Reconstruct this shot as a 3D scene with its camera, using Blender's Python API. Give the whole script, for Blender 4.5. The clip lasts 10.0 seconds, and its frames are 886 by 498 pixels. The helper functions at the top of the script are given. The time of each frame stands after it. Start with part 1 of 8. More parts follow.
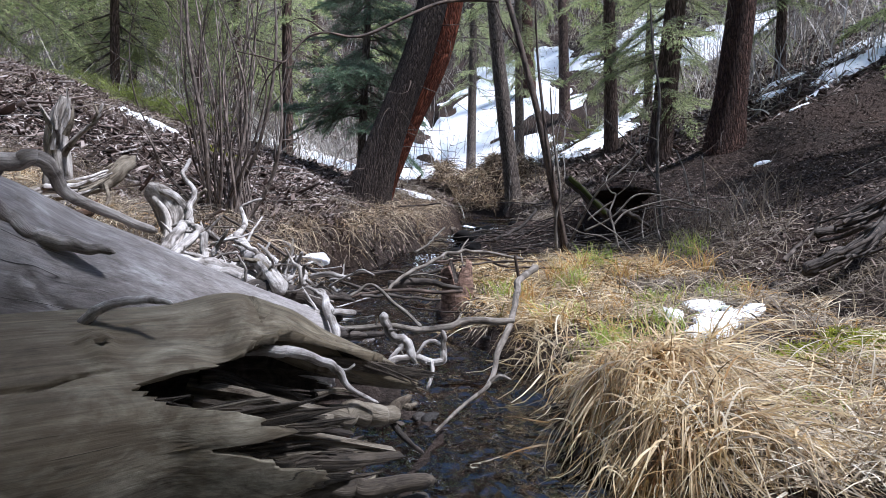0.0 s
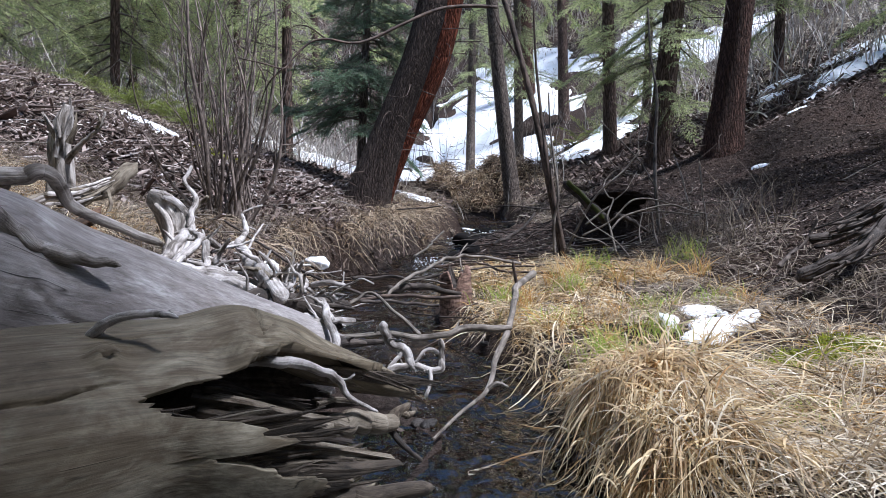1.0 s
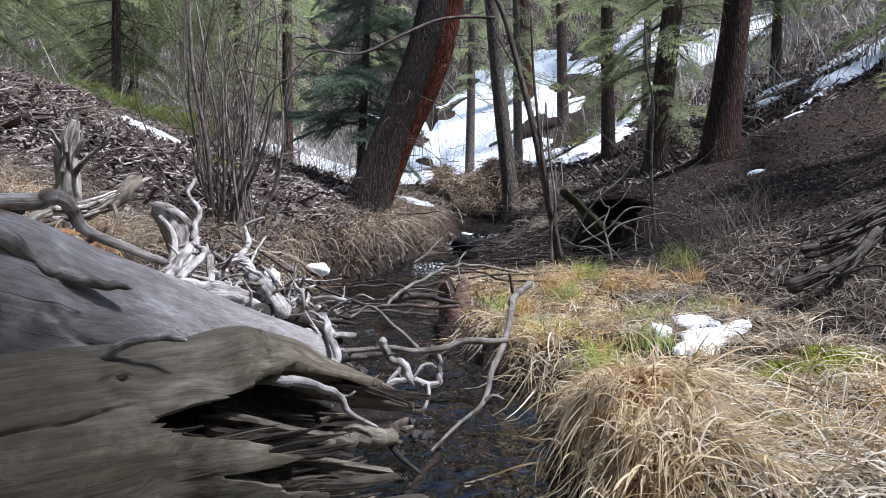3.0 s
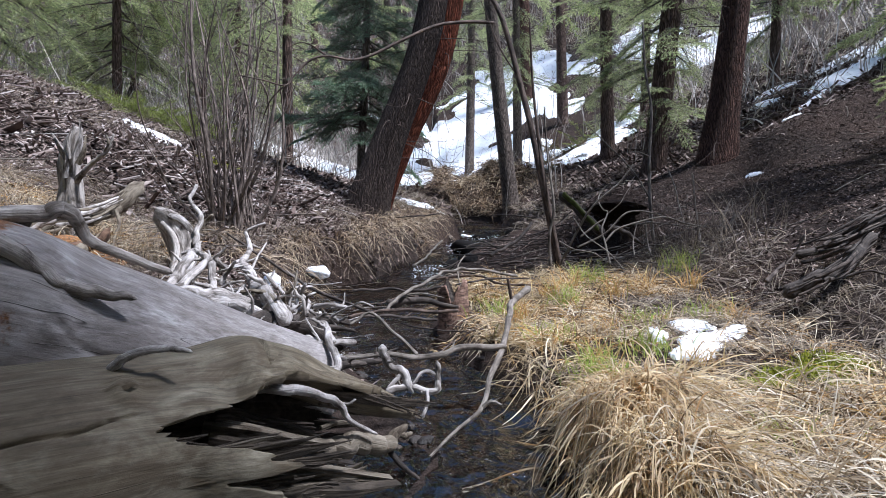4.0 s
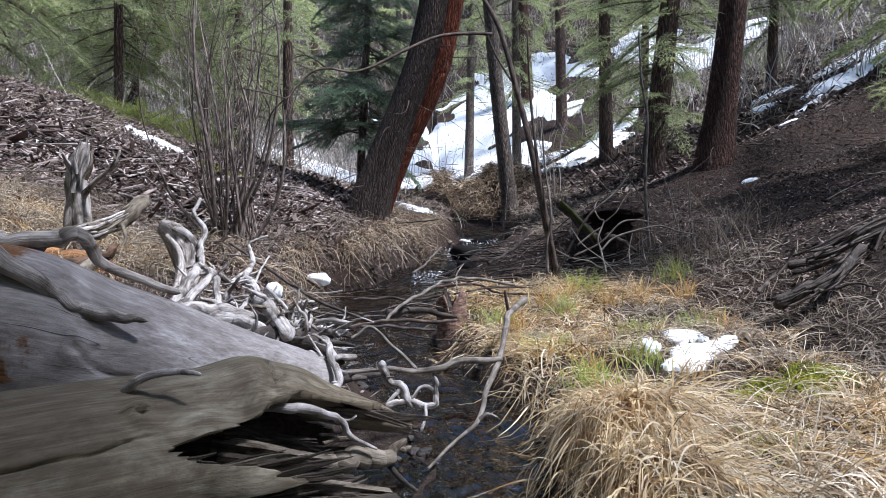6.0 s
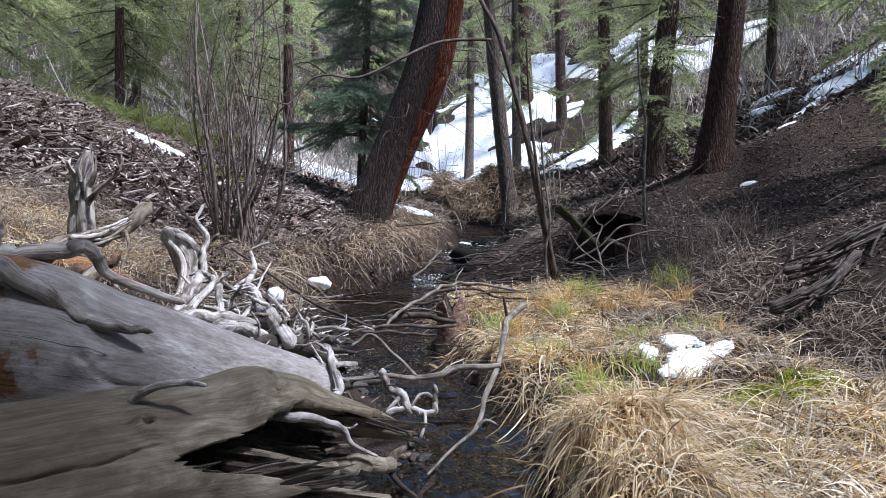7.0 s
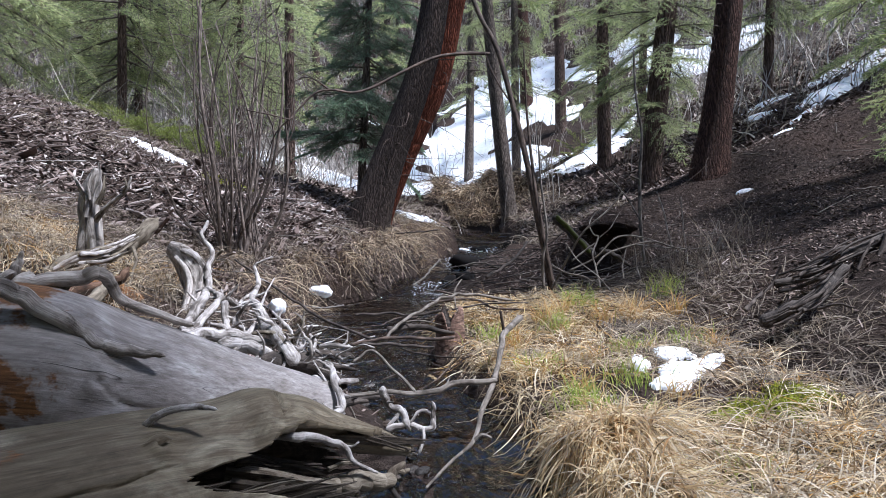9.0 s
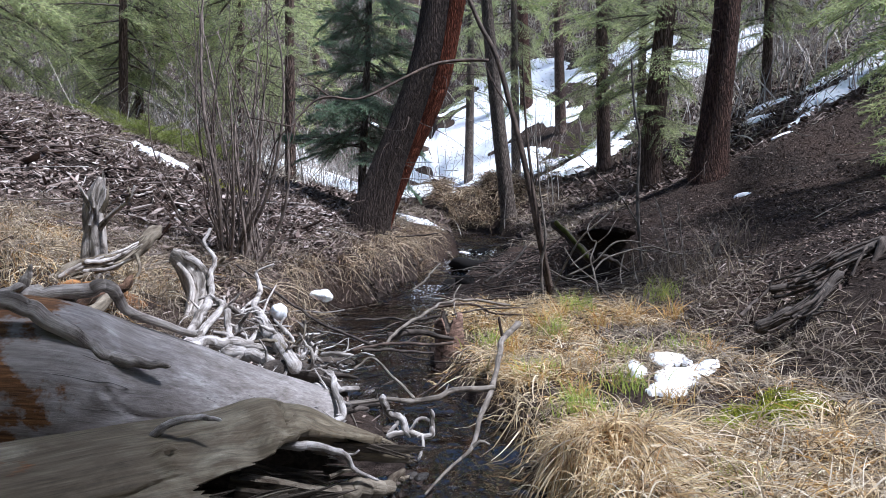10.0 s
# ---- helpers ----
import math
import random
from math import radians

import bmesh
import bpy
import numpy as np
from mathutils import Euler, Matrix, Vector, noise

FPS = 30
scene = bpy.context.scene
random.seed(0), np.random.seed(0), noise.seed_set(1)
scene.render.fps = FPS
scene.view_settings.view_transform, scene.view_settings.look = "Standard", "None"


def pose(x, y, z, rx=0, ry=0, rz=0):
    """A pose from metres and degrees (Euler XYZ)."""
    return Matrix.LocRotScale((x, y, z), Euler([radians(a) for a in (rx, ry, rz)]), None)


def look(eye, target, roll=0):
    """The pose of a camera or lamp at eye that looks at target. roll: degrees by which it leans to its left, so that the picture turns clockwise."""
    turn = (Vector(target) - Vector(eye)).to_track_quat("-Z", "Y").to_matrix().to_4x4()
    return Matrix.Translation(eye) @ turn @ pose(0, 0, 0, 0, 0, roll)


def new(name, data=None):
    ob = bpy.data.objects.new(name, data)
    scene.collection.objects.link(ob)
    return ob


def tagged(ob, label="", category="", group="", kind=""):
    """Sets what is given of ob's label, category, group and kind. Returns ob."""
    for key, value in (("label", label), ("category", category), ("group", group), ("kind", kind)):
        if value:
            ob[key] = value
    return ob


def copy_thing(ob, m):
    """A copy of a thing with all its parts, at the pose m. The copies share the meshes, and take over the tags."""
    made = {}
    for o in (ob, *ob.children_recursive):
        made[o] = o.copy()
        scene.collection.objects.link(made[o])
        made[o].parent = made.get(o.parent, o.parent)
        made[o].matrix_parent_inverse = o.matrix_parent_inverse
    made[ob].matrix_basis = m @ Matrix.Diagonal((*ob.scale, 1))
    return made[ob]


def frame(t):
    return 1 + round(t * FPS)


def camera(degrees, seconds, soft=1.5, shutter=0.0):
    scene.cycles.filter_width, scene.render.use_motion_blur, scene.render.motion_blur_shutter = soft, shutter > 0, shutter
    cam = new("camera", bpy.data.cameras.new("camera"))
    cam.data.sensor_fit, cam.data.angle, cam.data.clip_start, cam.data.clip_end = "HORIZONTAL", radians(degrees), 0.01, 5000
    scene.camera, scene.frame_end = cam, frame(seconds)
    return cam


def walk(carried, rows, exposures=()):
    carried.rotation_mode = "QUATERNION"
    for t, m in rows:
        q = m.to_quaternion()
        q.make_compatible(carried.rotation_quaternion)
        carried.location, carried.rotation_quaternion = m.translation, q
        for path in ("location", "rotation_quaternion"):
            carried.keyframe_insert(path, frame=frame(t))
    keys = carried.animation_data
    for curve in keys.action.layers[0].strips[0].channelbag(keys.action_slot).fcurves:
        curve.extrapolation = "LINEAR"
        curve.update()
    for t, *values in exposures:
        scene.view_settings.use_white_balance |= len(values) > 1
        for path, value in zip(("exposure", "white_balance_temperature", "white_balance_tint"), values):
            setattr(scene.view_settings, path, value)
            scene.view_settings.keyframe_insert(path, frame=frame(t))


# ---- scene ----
# camera: a slow pull back and up from low over the creek
cam = camera(64.6, 10.0, soft=0.8)
METRES, EYE, TILT, LEAN, TURN = 0.5, 0.62, -3.0, 0.0, 0.0
ROWS = [
    (0.0, 0.0, 0.0, 0.0, 0.0, 0.0, -0.0),
    (0.5, 0.0036, -0.0332, 0.0256, -0.01, -0.0, 0.0),
    (1.0, 0.0069, -0.0726, 0.0565, -0.04, -0.0, -0.01),
    (1.5, 0.0101, -0.106, 0.0824, -0.05, -0.0, -0.01),
    (2.0, 0.0132, -0.1441, 0.1116, -0.04, -0.01, -0.0),
    (2.5, 0.016, -0.1772, 0.1374, -0.06, -0.01, -0.01),
    (4.0, 0.0269, -0.2768, 0.2165, -0.07, -0.04, -0.01),
    (4.5, 0.031, -0.3118, 0.2446, -0.08, -0.05, -0.0),
    (5.0, 0.0342, -0.3445, 0.2706, -0.08, -0.05, 0.01),
    (5.5, 0.0378, -0.3837, 0.301, -0.08, -0.06, 0.02),
    (7.0, 0.0472, -0.5073, 0.3954, -0.06, -0.05, 0.05),
    (7.5, 0.0506, -0.5372, 0.4195, -0.05, -0.06, 0.05),
    (8.0, 0.0548, -0.5817, 0.4543, -0.02, -0.05, 0.07),
    (8.5, 0.0598, -0.6396, 0.4984, -0.02, -0.04, 0.07),
    (9.0, 0.0647, -0.6943, 0.5403, -0.03, -0.03, 0.07),
    (9.5, 0.0698, -0.7463, 0.5807, -0.03, -0.04, 0.07),
    (10.0, 0.0736, -0.7876, 0.6116, -0.02, -0.02, 0.08),
]
walk(cam, [(t, pose(0, 0, EYE, TILT, LEAN, TURN) @ pose(METRES * x, METRES * y, METRES * z, 90 + pitch, roll, yaw)) for t, x, y, z, yaw, pitch, roll in ROWS],
     [(0.0, 0.6, 5600, 12), (10.0, 0.6, 5600, 12)])

# ---- light: open shade under conifers with a high veiled sun ----
SUN_EL, SUN_AZ = 61.0, 108.0          # degrees; azimuth from +y towards +x
world = bpy.data.worlds.new("sky")
scene.world = world
world.use_nodes = True
wn = world.node_tree.nodes
sky = wn.new("ShaderNodeTexSky")
sky.sky_type = 'NISHITA'
sky.sun_disc = False
sky.sun_elevation = radians(SUN_EL)
sky.sun_rotation = radians(SUN_AZ)
sky.air_density, sky.dust_density = 1.2, 1.0
world.node_tree.links.new(sky.outputs[0], wn["Background"].inputs[0])
wn["Background"].inputs[1].default_value = 0.088
sun = new("sun", bpy.data.lights.new("sun", 'SUN'))
sun.data.energy, sun.data.angle, sun.data.color = 5.6, radians(7.0), (1.0, 0.98, 0.96)
sun_to = Vector((math.sin(radians(SUN_AZ)) * math.cos(radians(SUN_EL)), math.cos(radians(SUN_AZ)) * math.cos(radians(SUN_EL)), math.sin(radians(SUN_EL))))
sun.matrix_world = look(sun_to * 60, (0, 0, 0))


# ---- mesh helpers ----
class Geo:
    """Collects vertices, faces and straightened-grain coordinates for one mesh."""

    def __init__(self):
        self.v, self.g, self.f, self.n = [], [], [], 0

    def add(self, v, faces, g=None):
        v = np.asarray(v, float).reshape(-1, 3)
        self.v.append(v)
        self.g.append(v if g is None else np.asarray(g, float).reshape(-1, 3))
        self.f.append(np.asarray(faces, int) + self.n)
        self.n += len(v)
        return self

    def mesh(self, name, mat, smooth=True):
        me = bpy.data.meshes.new(name)
        v, g = np.concatenate(self.v), np.concatenate(self.g)
        sizes = np.concatenate([np.full(len(f), f.shape[1]) for f in self.f])
        loops = np.concatenate([f.ravel() for f in self.f])
        me.vertices.add(len(v))
        me.vertices.foreach_set("co", v.ravel())
        me.loops.add(len(loops))
        me.loops.foreach_set("vertex_index", loops)
        me.polygons.add(len(sizes))
        me.polygons.foreach_set("loop_start", np.concatenate([[0], np.cumsum(sizes)[:-1]]))
        me.polygons.foreach_set("use_smooth", np.full(len(sizes), smooth))
        at = me.attributes.new("grain", 'FLOAT_VECTOR', 'POINT')
        at.data.foreach_set("vector", g.ravel())
        me.update(calc_edges=True)
        me.validate()
        me.materials.append(mat)
        return me


def thing(name, label, category, group="", kind="", at=(0, 0, 0)):
    """An Empty at the foot of a thing made of parts."""
    ob = new(name)
    ob.location = at
    ob.empty_display_size = 0.1
    return tagged(ob, label, category, group, kind)


def part(name, geo, mat, parent, label="", smooth=True, kind=""):
    ob = new(name, geo.mesh(name, mat, smooth))
    ob.parent = parent
    if parent.parent is None and parent.type == 'EMPTY':
        ob.matrix_parent_inverse = Matrix.Translation(parent.location).inverted()
    return tagged(ob, label, kind=kind)


def single(name, geo, mat, label, category, group="", kind="", smooth=True):
    return tagged(new(name, geo.mesh(name, mat, smooth)), label, category, group, kind)


def smoothed(pts, n):
    """n points along a Catmull-Rom curve through pts (any columns)."""
    p = np.asarray(pts, float)
    p = np.vstack([2 * p[0] - p[1], p, 2 * p[-1] - p[-2]])
    u = np.linspace(0, len(p) - 3 - 1e-6, n)
    i = u.astype(int)
    t = (u - i)[:, None]
    a, b, c, d = p[i], p[i + 1], p[i + 2], p[i + 3]
    return 0.5 * (2 * b + (c - a) * t + (2 * a - 5 * b + 4 * c - d) * t ** 2 + (3 * b - a - 3 * c + d) * t ** 3)


def wave3(p, scale, seed=0):
    """Cheap smooth noise in about -1..1 from sums of sines."""
    r = np.random.default_rng(seed)
    out = np.zeros(len(p))
    for k in range(6):
        d = r.normal(size=3)
        d *= scale * (0.7 + 0.25 * k) / np.linalg.norm(d)
        out += np.sin(p @ d + r.uniform(0, 6.28)) / (1 + 0.35 * k)
    return out / 2.6


def tube(geo, pts, n=0, sides=8, rough=0.0, seed=0, squash=1.0, twist=0.0, cap=True):
    """A tapered tube along rows of (x, y, z, radius), with lumps of the size rough * radius."""
    n = n or max(4, 4 * len(pts))
    q = smoothed(pts, n) if len(pts) > 2 else np.linspace(pts[0], pts[1], n)
    c, rad = q[:, :3], np.maximum(q[:, 3], 0.0006)
    tan = np.gradient(c, axis=0)
    tan /= np.linalg.norm(tan, axis=1)[:, None] + 1e-9
    ref = np.array([0.0, 0, 1]) if abs(tan[0, 2]) < 0.8 else np.array([0.0, 1, 0])
    side = np.zeros_like(c)
    for i in range(n):
        s = ref - tan[i] * (ref @ tan[i])
        side[i] = ref = s / (np.linalg.norm(s) + 1e-9)
    other = np.cross(tan, side)
    a = np.arange(sides) / sides * 2 * np.pi
    ca, sa = np.cos(a), np.sin(a)
    length = np.concatenate([[0], np.cumsum(np.linalg.norm(np.diff(c, axis=0), axis=1))])
    g = np.stack([rad[:, None] * ca, rad[:, None] * sa, np.repeat(length[:, None], sides, 1)], 2).reshape(-1, 3)
    g[:, 2] += seed * 3.7
    r = np.repeat(rad[:, None], sides, 1)
    if rough:
        m = np.mean(rad)
        gg = g.copy()
        flute = g * np.array([1, 1, 0.07])
        gg[:, 2] *= 0.3
        r = r * (1 + rough * (0.12 * wave3(gg, 1.4 / m, seed) + 0.9 * wave3(flute, 2.6 / m, seed + 1) + 0.5 * wave3(flute, 6.5 / m, seed + 3) + 0.16 * wave3(gg, 5 / m, seed + 2)).reshape(n, sides))
    if twist:
        ang = a[None] + twist * length[:, None]
        ca2, sa2 = np.cos(ang), np.sin(ang)
    else:
        ca2, sa2 = np.repeat(ca[None], n, 0), np.repeat(sa[None], n, 0)
    v = c[:, None] + (r * ca2)[..., None] * side[:, None] + (r * sa2 * squash)[..., None] * other[:, None]
    i, j = np.meshgrid(np.arange(n - 1), np.arange(sides), indexing="ij")
    k = (j + 1) % sides
    quads = np.stack([i * sides + j, i * sides + k, (i + 1) * sides + k, (i + 1) * sides + j], 2).reshape(-1, 4)
    base = geo.n
    geo.add(v, quads, g)
    if cap:
        geo.f.append((np.arange(sides)[::-1] + base).reshape(1, -1))
        geo.f.append((np.arange(sides) + base + (n - 1) * sides).reshape(1, -1))
    return geo


# ---- materials ----
def material(name, rough=0.8, spec=0.3):
    m = bpy.data.materials.new(name)
    m.use_nodes = True
    nt = m.node_tree
    b = nt.nodes["Principled BSDF"]
    b.inputs["Roughness"].default_value = rough
    b.inputs["Specular IOR Level"].default_value = spec
    return m, nt, b


def node(nt, kind, **vals):
    n = nt.nodes.new("ShaderNode" + kind)
    for k, v in vals.items():
        n.inputs[k.replace("_", " ")].default_value = v
    return n


def coords(nt, scale, attr="grain"):
    """Texture coordinates: the grain attribute (or object space), scaled per axis."""
    if attr:
        a = nt.nodes.new("ShaderNodeAttribute")
        a.attribute_name = attr
        out = a.outputs["Vector"]
    else:
        out = nt.nodes.new("ShaderNodeTexCoord").outputs["Object"]
    mp = nt.nodes.new("ShaderNodeMapping")
    mp.inputs["Scale"].default_value = scale
    nt.links.new(out, mp.inputs["Vector"])
    return mp.outputs[0]


def tex(nt, vec, scale, detail=5.0, rough=0.6, distort=0.0):
    n = node(nt, "TexNoise", Scale=scale, Detail=detail, Roughness=rough, Distortion=distort)
    nt.links.new(vec, n.inputs["Vector"])
    return n.outputs["Fac"]


def ramp(nt, fac, stops):
    r = nt.nodes.new("ShaderNodeValToRGB")
    e = r.color_ramp.elements
    while len(e) < len(stops):
        e.new(0.5)
    for el, (p, c) in zip(e, stops):
        el.position = p
        el.color = (*c, 1) if len(c) == 3 else c
    nt.links.new(fac, r.inputs[0])
    return r.outputs[0]


def mixc(nt, fac, a, b, mode='MIX'):
    m = nt.nodes.new("ShaderNodeMix")
    m.data_type, m.blend_type = 'RGBA', mode
    for sock, val in ((m.inputs[0], fac), (m.inputs[6], a), (m.inputs[7], b)):
        if isinstance(val, (int, float)):
            sock.default_value = val
        elif isinstance(val, tuple):
            sock.default_value = (*val, 1)
        else:
            nt.links.new(val, sock)
    return m.outputs[2]


def bump(nt, b, height, strength=0.5, dist=0.01):
    n = node(nt, "Bump", Strength=strength, Distance=dist)
    nt.links.new(height, n.inputs["Height"])
    nt.links.new(n.outputs[0], b.inputs["Normal"])


def driftwood(name, pale, mid, dark, rough=0.75, rot=0.0, smooth=False):
    """Weathered bare wood: fine streaks along the grain, hair cracks, grey and brown stains. smooth: the broad worn face of a trunk."""
    m, nt, b = material(name, rough, 0.25)
    fine = tex(nt, coords(nt, (330, 330, 9)), 1, 3, 0.6)
    line = tex(nt, coords(nt, (120, 120, 4.0)), 1, 6, 0.7, 0.4)
    broad = tex(nt, coords(nt, (7, 7, 3.2) if smooth else (26, 26, 13)), 1, 6, 0.62, 0.7)
    worn = tex(nt, coords(nt, (22, 22, 5.0)), 1, 6, 0.7, 0.9)
    band = tex(nt, coords(nt, (42, 42, 1.3)), 1, 4, 0.65, 0.8)
    stain = tex(nt, coords(nt, (5, 5, 3.4)), 1, 6, 0.7)
    col = ramp(nt, broad, [(0.3, mid) if smooth else (0.36, dark), (0.5, mid), (0.66, pale)])
    if smooth:
        col = mixc(nt, ramp(nt, worn, [(0.4, (0, 0, 0)), (0.66, (0.9, 0.9, 0.9))]), col, tuple(0.4 * a + 0.6 * c for a, c in zip(mid, dark)))
    col = mixc(nt, 0.15, col, ramp(nt, band, [(0.36, (0.22, 0.2, 0.18)), (0.5, (0.52, 0.51, 0.5)), (0.64, (0.78, 0.76, 0.72))]), 'OVERLAY')
    col = mixc(nt, 0.5, col, ramp(nt, line, [(0.32, (0.2, 0.19, 0.18)), (0.66, (0.74, 0.73, 0.72))]), 'OVERLAY')
    col = mixc(nt, 0.25, col, ramp(nt, fine, [(0.3, (0.3, 0.3, 0.3)), (0.7, (0.75, 0.75, 0.75))]), 'OVERLAY')
    col = mixc(nt, ramp(nt, stain, [(0.55, (0, 0, 0)), (0.75, (0.6, 0.6, 0.6))]), col, tuple(0.7 * c for c in dark))
    if rot:      # the end of the trunk is rotten and orange
        split = nt.nodes.new("ShaderNodeSeparateXYZ")
        nt.links.new(coords(nt, (1, 1, 0.4)), split.inputs[0])
        reach = nt.nodes.new("ShaderNodeMath")
        reach.operation = 'MULTIPLY_ADD'
        nt.links.new(tex(nt, coords(nt, (9, 9, 5)), 1, 5, 0.65), reach.inputs[0])
        reach.inputs[1].default_value = 0.36
        nt.links.new(split.outputs[2], reach.inputs[2])
        where = ramp(nt, reach.outputs[0], [(0.0, (1, 1, 1)), (min(0.97, rot), (1, 1, 1)), (min(0.99, rot + 0.02), (0, 0, 0))])
        col = mixc(nt, where, col, ramp(nt, line, [(0.35, (0.05, 0.026, 0.014)), (0.55, (0.16, 0.075, 0.03)), (0.7, (0.30, 0.15, 0.06))]))
    h = mixc(nt, 0.4, line, band)
    if smooth:
        check = tex(nt, coords(nt, (26, 26, 0.35)), 1, 1, 0.5, 0.0)
        crack = ramp(nt, check, [(0.49, (1, 1, 1)), (0.4995, (0, 0, 0)), (0.5005, (0, 0, 0)), (0.51, (1, 1, 1))])
        crack = mixc(nt, ramp(nt, tex(nt, coords(nt, (9, 9, 2.5)), 1, 3), [(0.56, (0, 0, 0)), (0.62, (1, 1, 1))]), (1.0, 1.0, 1.0), crack)
        col = mixc(nt, 0.8, col, crack, 'MULTIPLY')
        h = mixc(nt, 0.6, crack, h)
    nt.links.new(col, b.inputs["Base Color"])
    bump(nt, b, h, 0.6 if smooth else 0.9, 0.006 if smooth else 0.01)
    return m


def bark(name, light, dark, scale=1.0):
    """Furrowed conifer bark: long plates with dark fissures."""
    m, nt, b = material(name, 0.9, 0.15)
    vec = coords(nt, (36 * scale, 36 * scale, 5.5 * scale))
    warp = tex(nt, vec, 0.7, 3, 0.6)
    add = nt.nodes.new("ShaderNodeVectorMath")
    add.operation = 'MULTIPLY_ADD'
    nt.links.new(warp, add.inputs[0])
    add.inputs[1].default_value = (2.8, 2.8, 2.8)
    nt.links.new(vec, add.inputs[2])
    vo = node(nt, "TexVoronoi", Scale=1.0)
    vo.feature = 'DISTANCE_TO_EDGE'
    nt.links.new(add.outputs[0], vo.inputs["Vector"])
    plates = ramp(nt, vo.outputs["Distance"], [(0.0, (0, 0, 0)), (0.16, (0.6, 0.6, 0.6)), (0.5, (1, 1, 1))])
    grain = tex(nt, coords(nt, (90, 90, 30)), 1, 5, 0.7)
    patch = tex(nt, coords(nt, (5, 5, 2.5)), 1, 4, 0.6)
    col = mixc(nt, plates, tuple(0.3 * c for c in dark), mixc(nt, patch, dark, light))
    col = mixc(nt, 0.6, col, ramp(nt, grain, [(0.3, (0.3, 0.3, 0.3)), (0.75, (0.8, 0.8, 0.8))]), 'OVERLAY')
    nt.links.new(col, b.inputs["Base Color"])
    bump(nt, b, mixc(nt, 0.3, plates, grain), 1.0, 0.04)
    return m


def leafy(name, stops, rough=0.6, through_light=0.25, patch=None, patch_size=2.2):
    """Blades, needles and chips: one colour a piece, drawn at random from a ramp; patch: a second ramp that takes over in places."""
    m, nt, b = material(name, rough, 0.25)
    gi = nt.nodes.new("ShaderNodeNewGeometry")
    col = ramp(nt, gi.outputs["Random Per Island"], stops)
    if patch:
        where = ramp(nt, tex(nt, coords(nt, (1, 1, 1), ""), patch_size, 4, 0.6), [(0.45, (0, 0, 0)), (0.6, (1, 1, 1))])
        col = mixc(nt, where, col, ramp(nt, gi.outputs["Random Per Island"], patch))
    col = mixc(nt, 0.5, col, ramp(nt, tex(nt, coords(nt, (1, 1, 1), ""), 6.0, 4), [(0.3, (0.25, 0.25, 0.25)), (0.7, (0.72, 0.72, 0.72))]), 'OVERLAY')
    nt.links.new(col, b.inputs["Base Color"])
    if through_light:
        tr = nt.nodes.new("ShaderNodeBsdfTranslucent")
        nt.links.new(col, tr.inputs[0])
        mx = node(nt, "MixShader", Fac=through_light)
        nt.links.new(b.outputs[0], mx.inputs[1])
        nt.links.new(tr.outputs[0], mx.inputs[2])
        nt.links.new(mx.outputs[0], nt.nodes["Material Output"].inputs[0])
    return m


WOOD = driftwood("brown grey driftwood", (0.31, 0.278, 0.209), (0.144, 0.118, 0.081), (0.042, 0.026, 0.014), 0.75, 0.46, True)
WOOD_GREY = driftwood("silver grey driftwood", (0.399, 0.375, 0.369), (0.271, 0.247, 0.238), (0.095, 0.073, 0.06), 0.75, 0.54, True)
WOOD_PLAIN = driftwood("brown grey limb wood", (0.255, 0.22, 0.172), (0.153, 0.126, 0.094), (0.051, 0.037, 0.025))
GREY_PLAIN = driftwood("silver grey limb wood", (0.46, 0.42, 0.39), (0.30, 0.266, 0.24), (0.10, 0.083, 0.07))
WOOD_PALE = driftwood("bleached root wood", (0.54, 0.508, 0.496), (0.333, 0.302, 0.282), (0.09, 0.075, 0.064))
WOOD_DARK = driftwood("wet dark wood, also hollow shade", (0.10, 0.082, 0.07), (0.055, 0.043, 0.036), (0.02, 0.016, 0.013))
WOOD_OLD = driftwood("old dark log wood", (0.15, 0.122, 0.103), (0.08, 0.063, 0.053), (0.03, 0.023, 0.02), 0.85)
WOOD_ORANGE = driftwood("crumbling orange heartwood", (0.40, 0.20, 0.075), (0.22, 0.105, 0.045), (0.06, 0.034, 0.02), 0.9)
WOOD_ROT = driftwood("rotten orange wood", (0.17, 0.105, 0.07), (0.095, 0.055, 0.036), (0.03, 0.02, 0.014), 0.9)
STUMP_WOOD = driftwood("reddish stump wood", (0.30, 0.20, 0.155), (0.165, 0.10, 0.076), (0.045, 0.03, 0.022), 0.9)
TWIG = driftwood("grey dead twig", (0.24, 0.21, 0.185), (0.14, 0.12, 0.10), (0.06, 0.048, 0.04))
TWIG_BROWN = driftwood("brown shrub stem", (0.15, 0.108, 0.085), (0.075, 0.053, 0.042), (0.03, 0.022, 0.018))
STEM = driftwood("grey brown shrub stem", (0.299, 0.246, 0.213), (0.163, 0.128, 0.109), (0.065, 0.051, 0.044))
# splinter brown darkened further; the broken end's shade is put into the colour
WOOD_SHADED = driftwood("brown splintered wood darkened for shade", (0.112, 0.09, 0.069), (0.06, 0.047, 0.035), (0.019, 0.015, 0.011))
BARK = bark("grey brown bark", (0.36, 0.295, 0.25), (0.20, 0.155, 0.13), 1.5)
BARK_RED = bark("red bark", (0.36, 0.105, 0.05), (0.20, 0.058, 0.03), 1.3)
BARK_BROWN = bark("brown bark", (0.29, 0.20, 0.16), (0.15, 0.10, 0.08))
BARK_DARK = bark("dark shaggy bark", (0.15, 0.11, 0.09), (0.08, 0.058, 0.048), 1.6)
BARK_RUST = bark("rusty bark", (0.215, 0.118, 0.088), (0.105, 0.057, 0.043), 1.4)
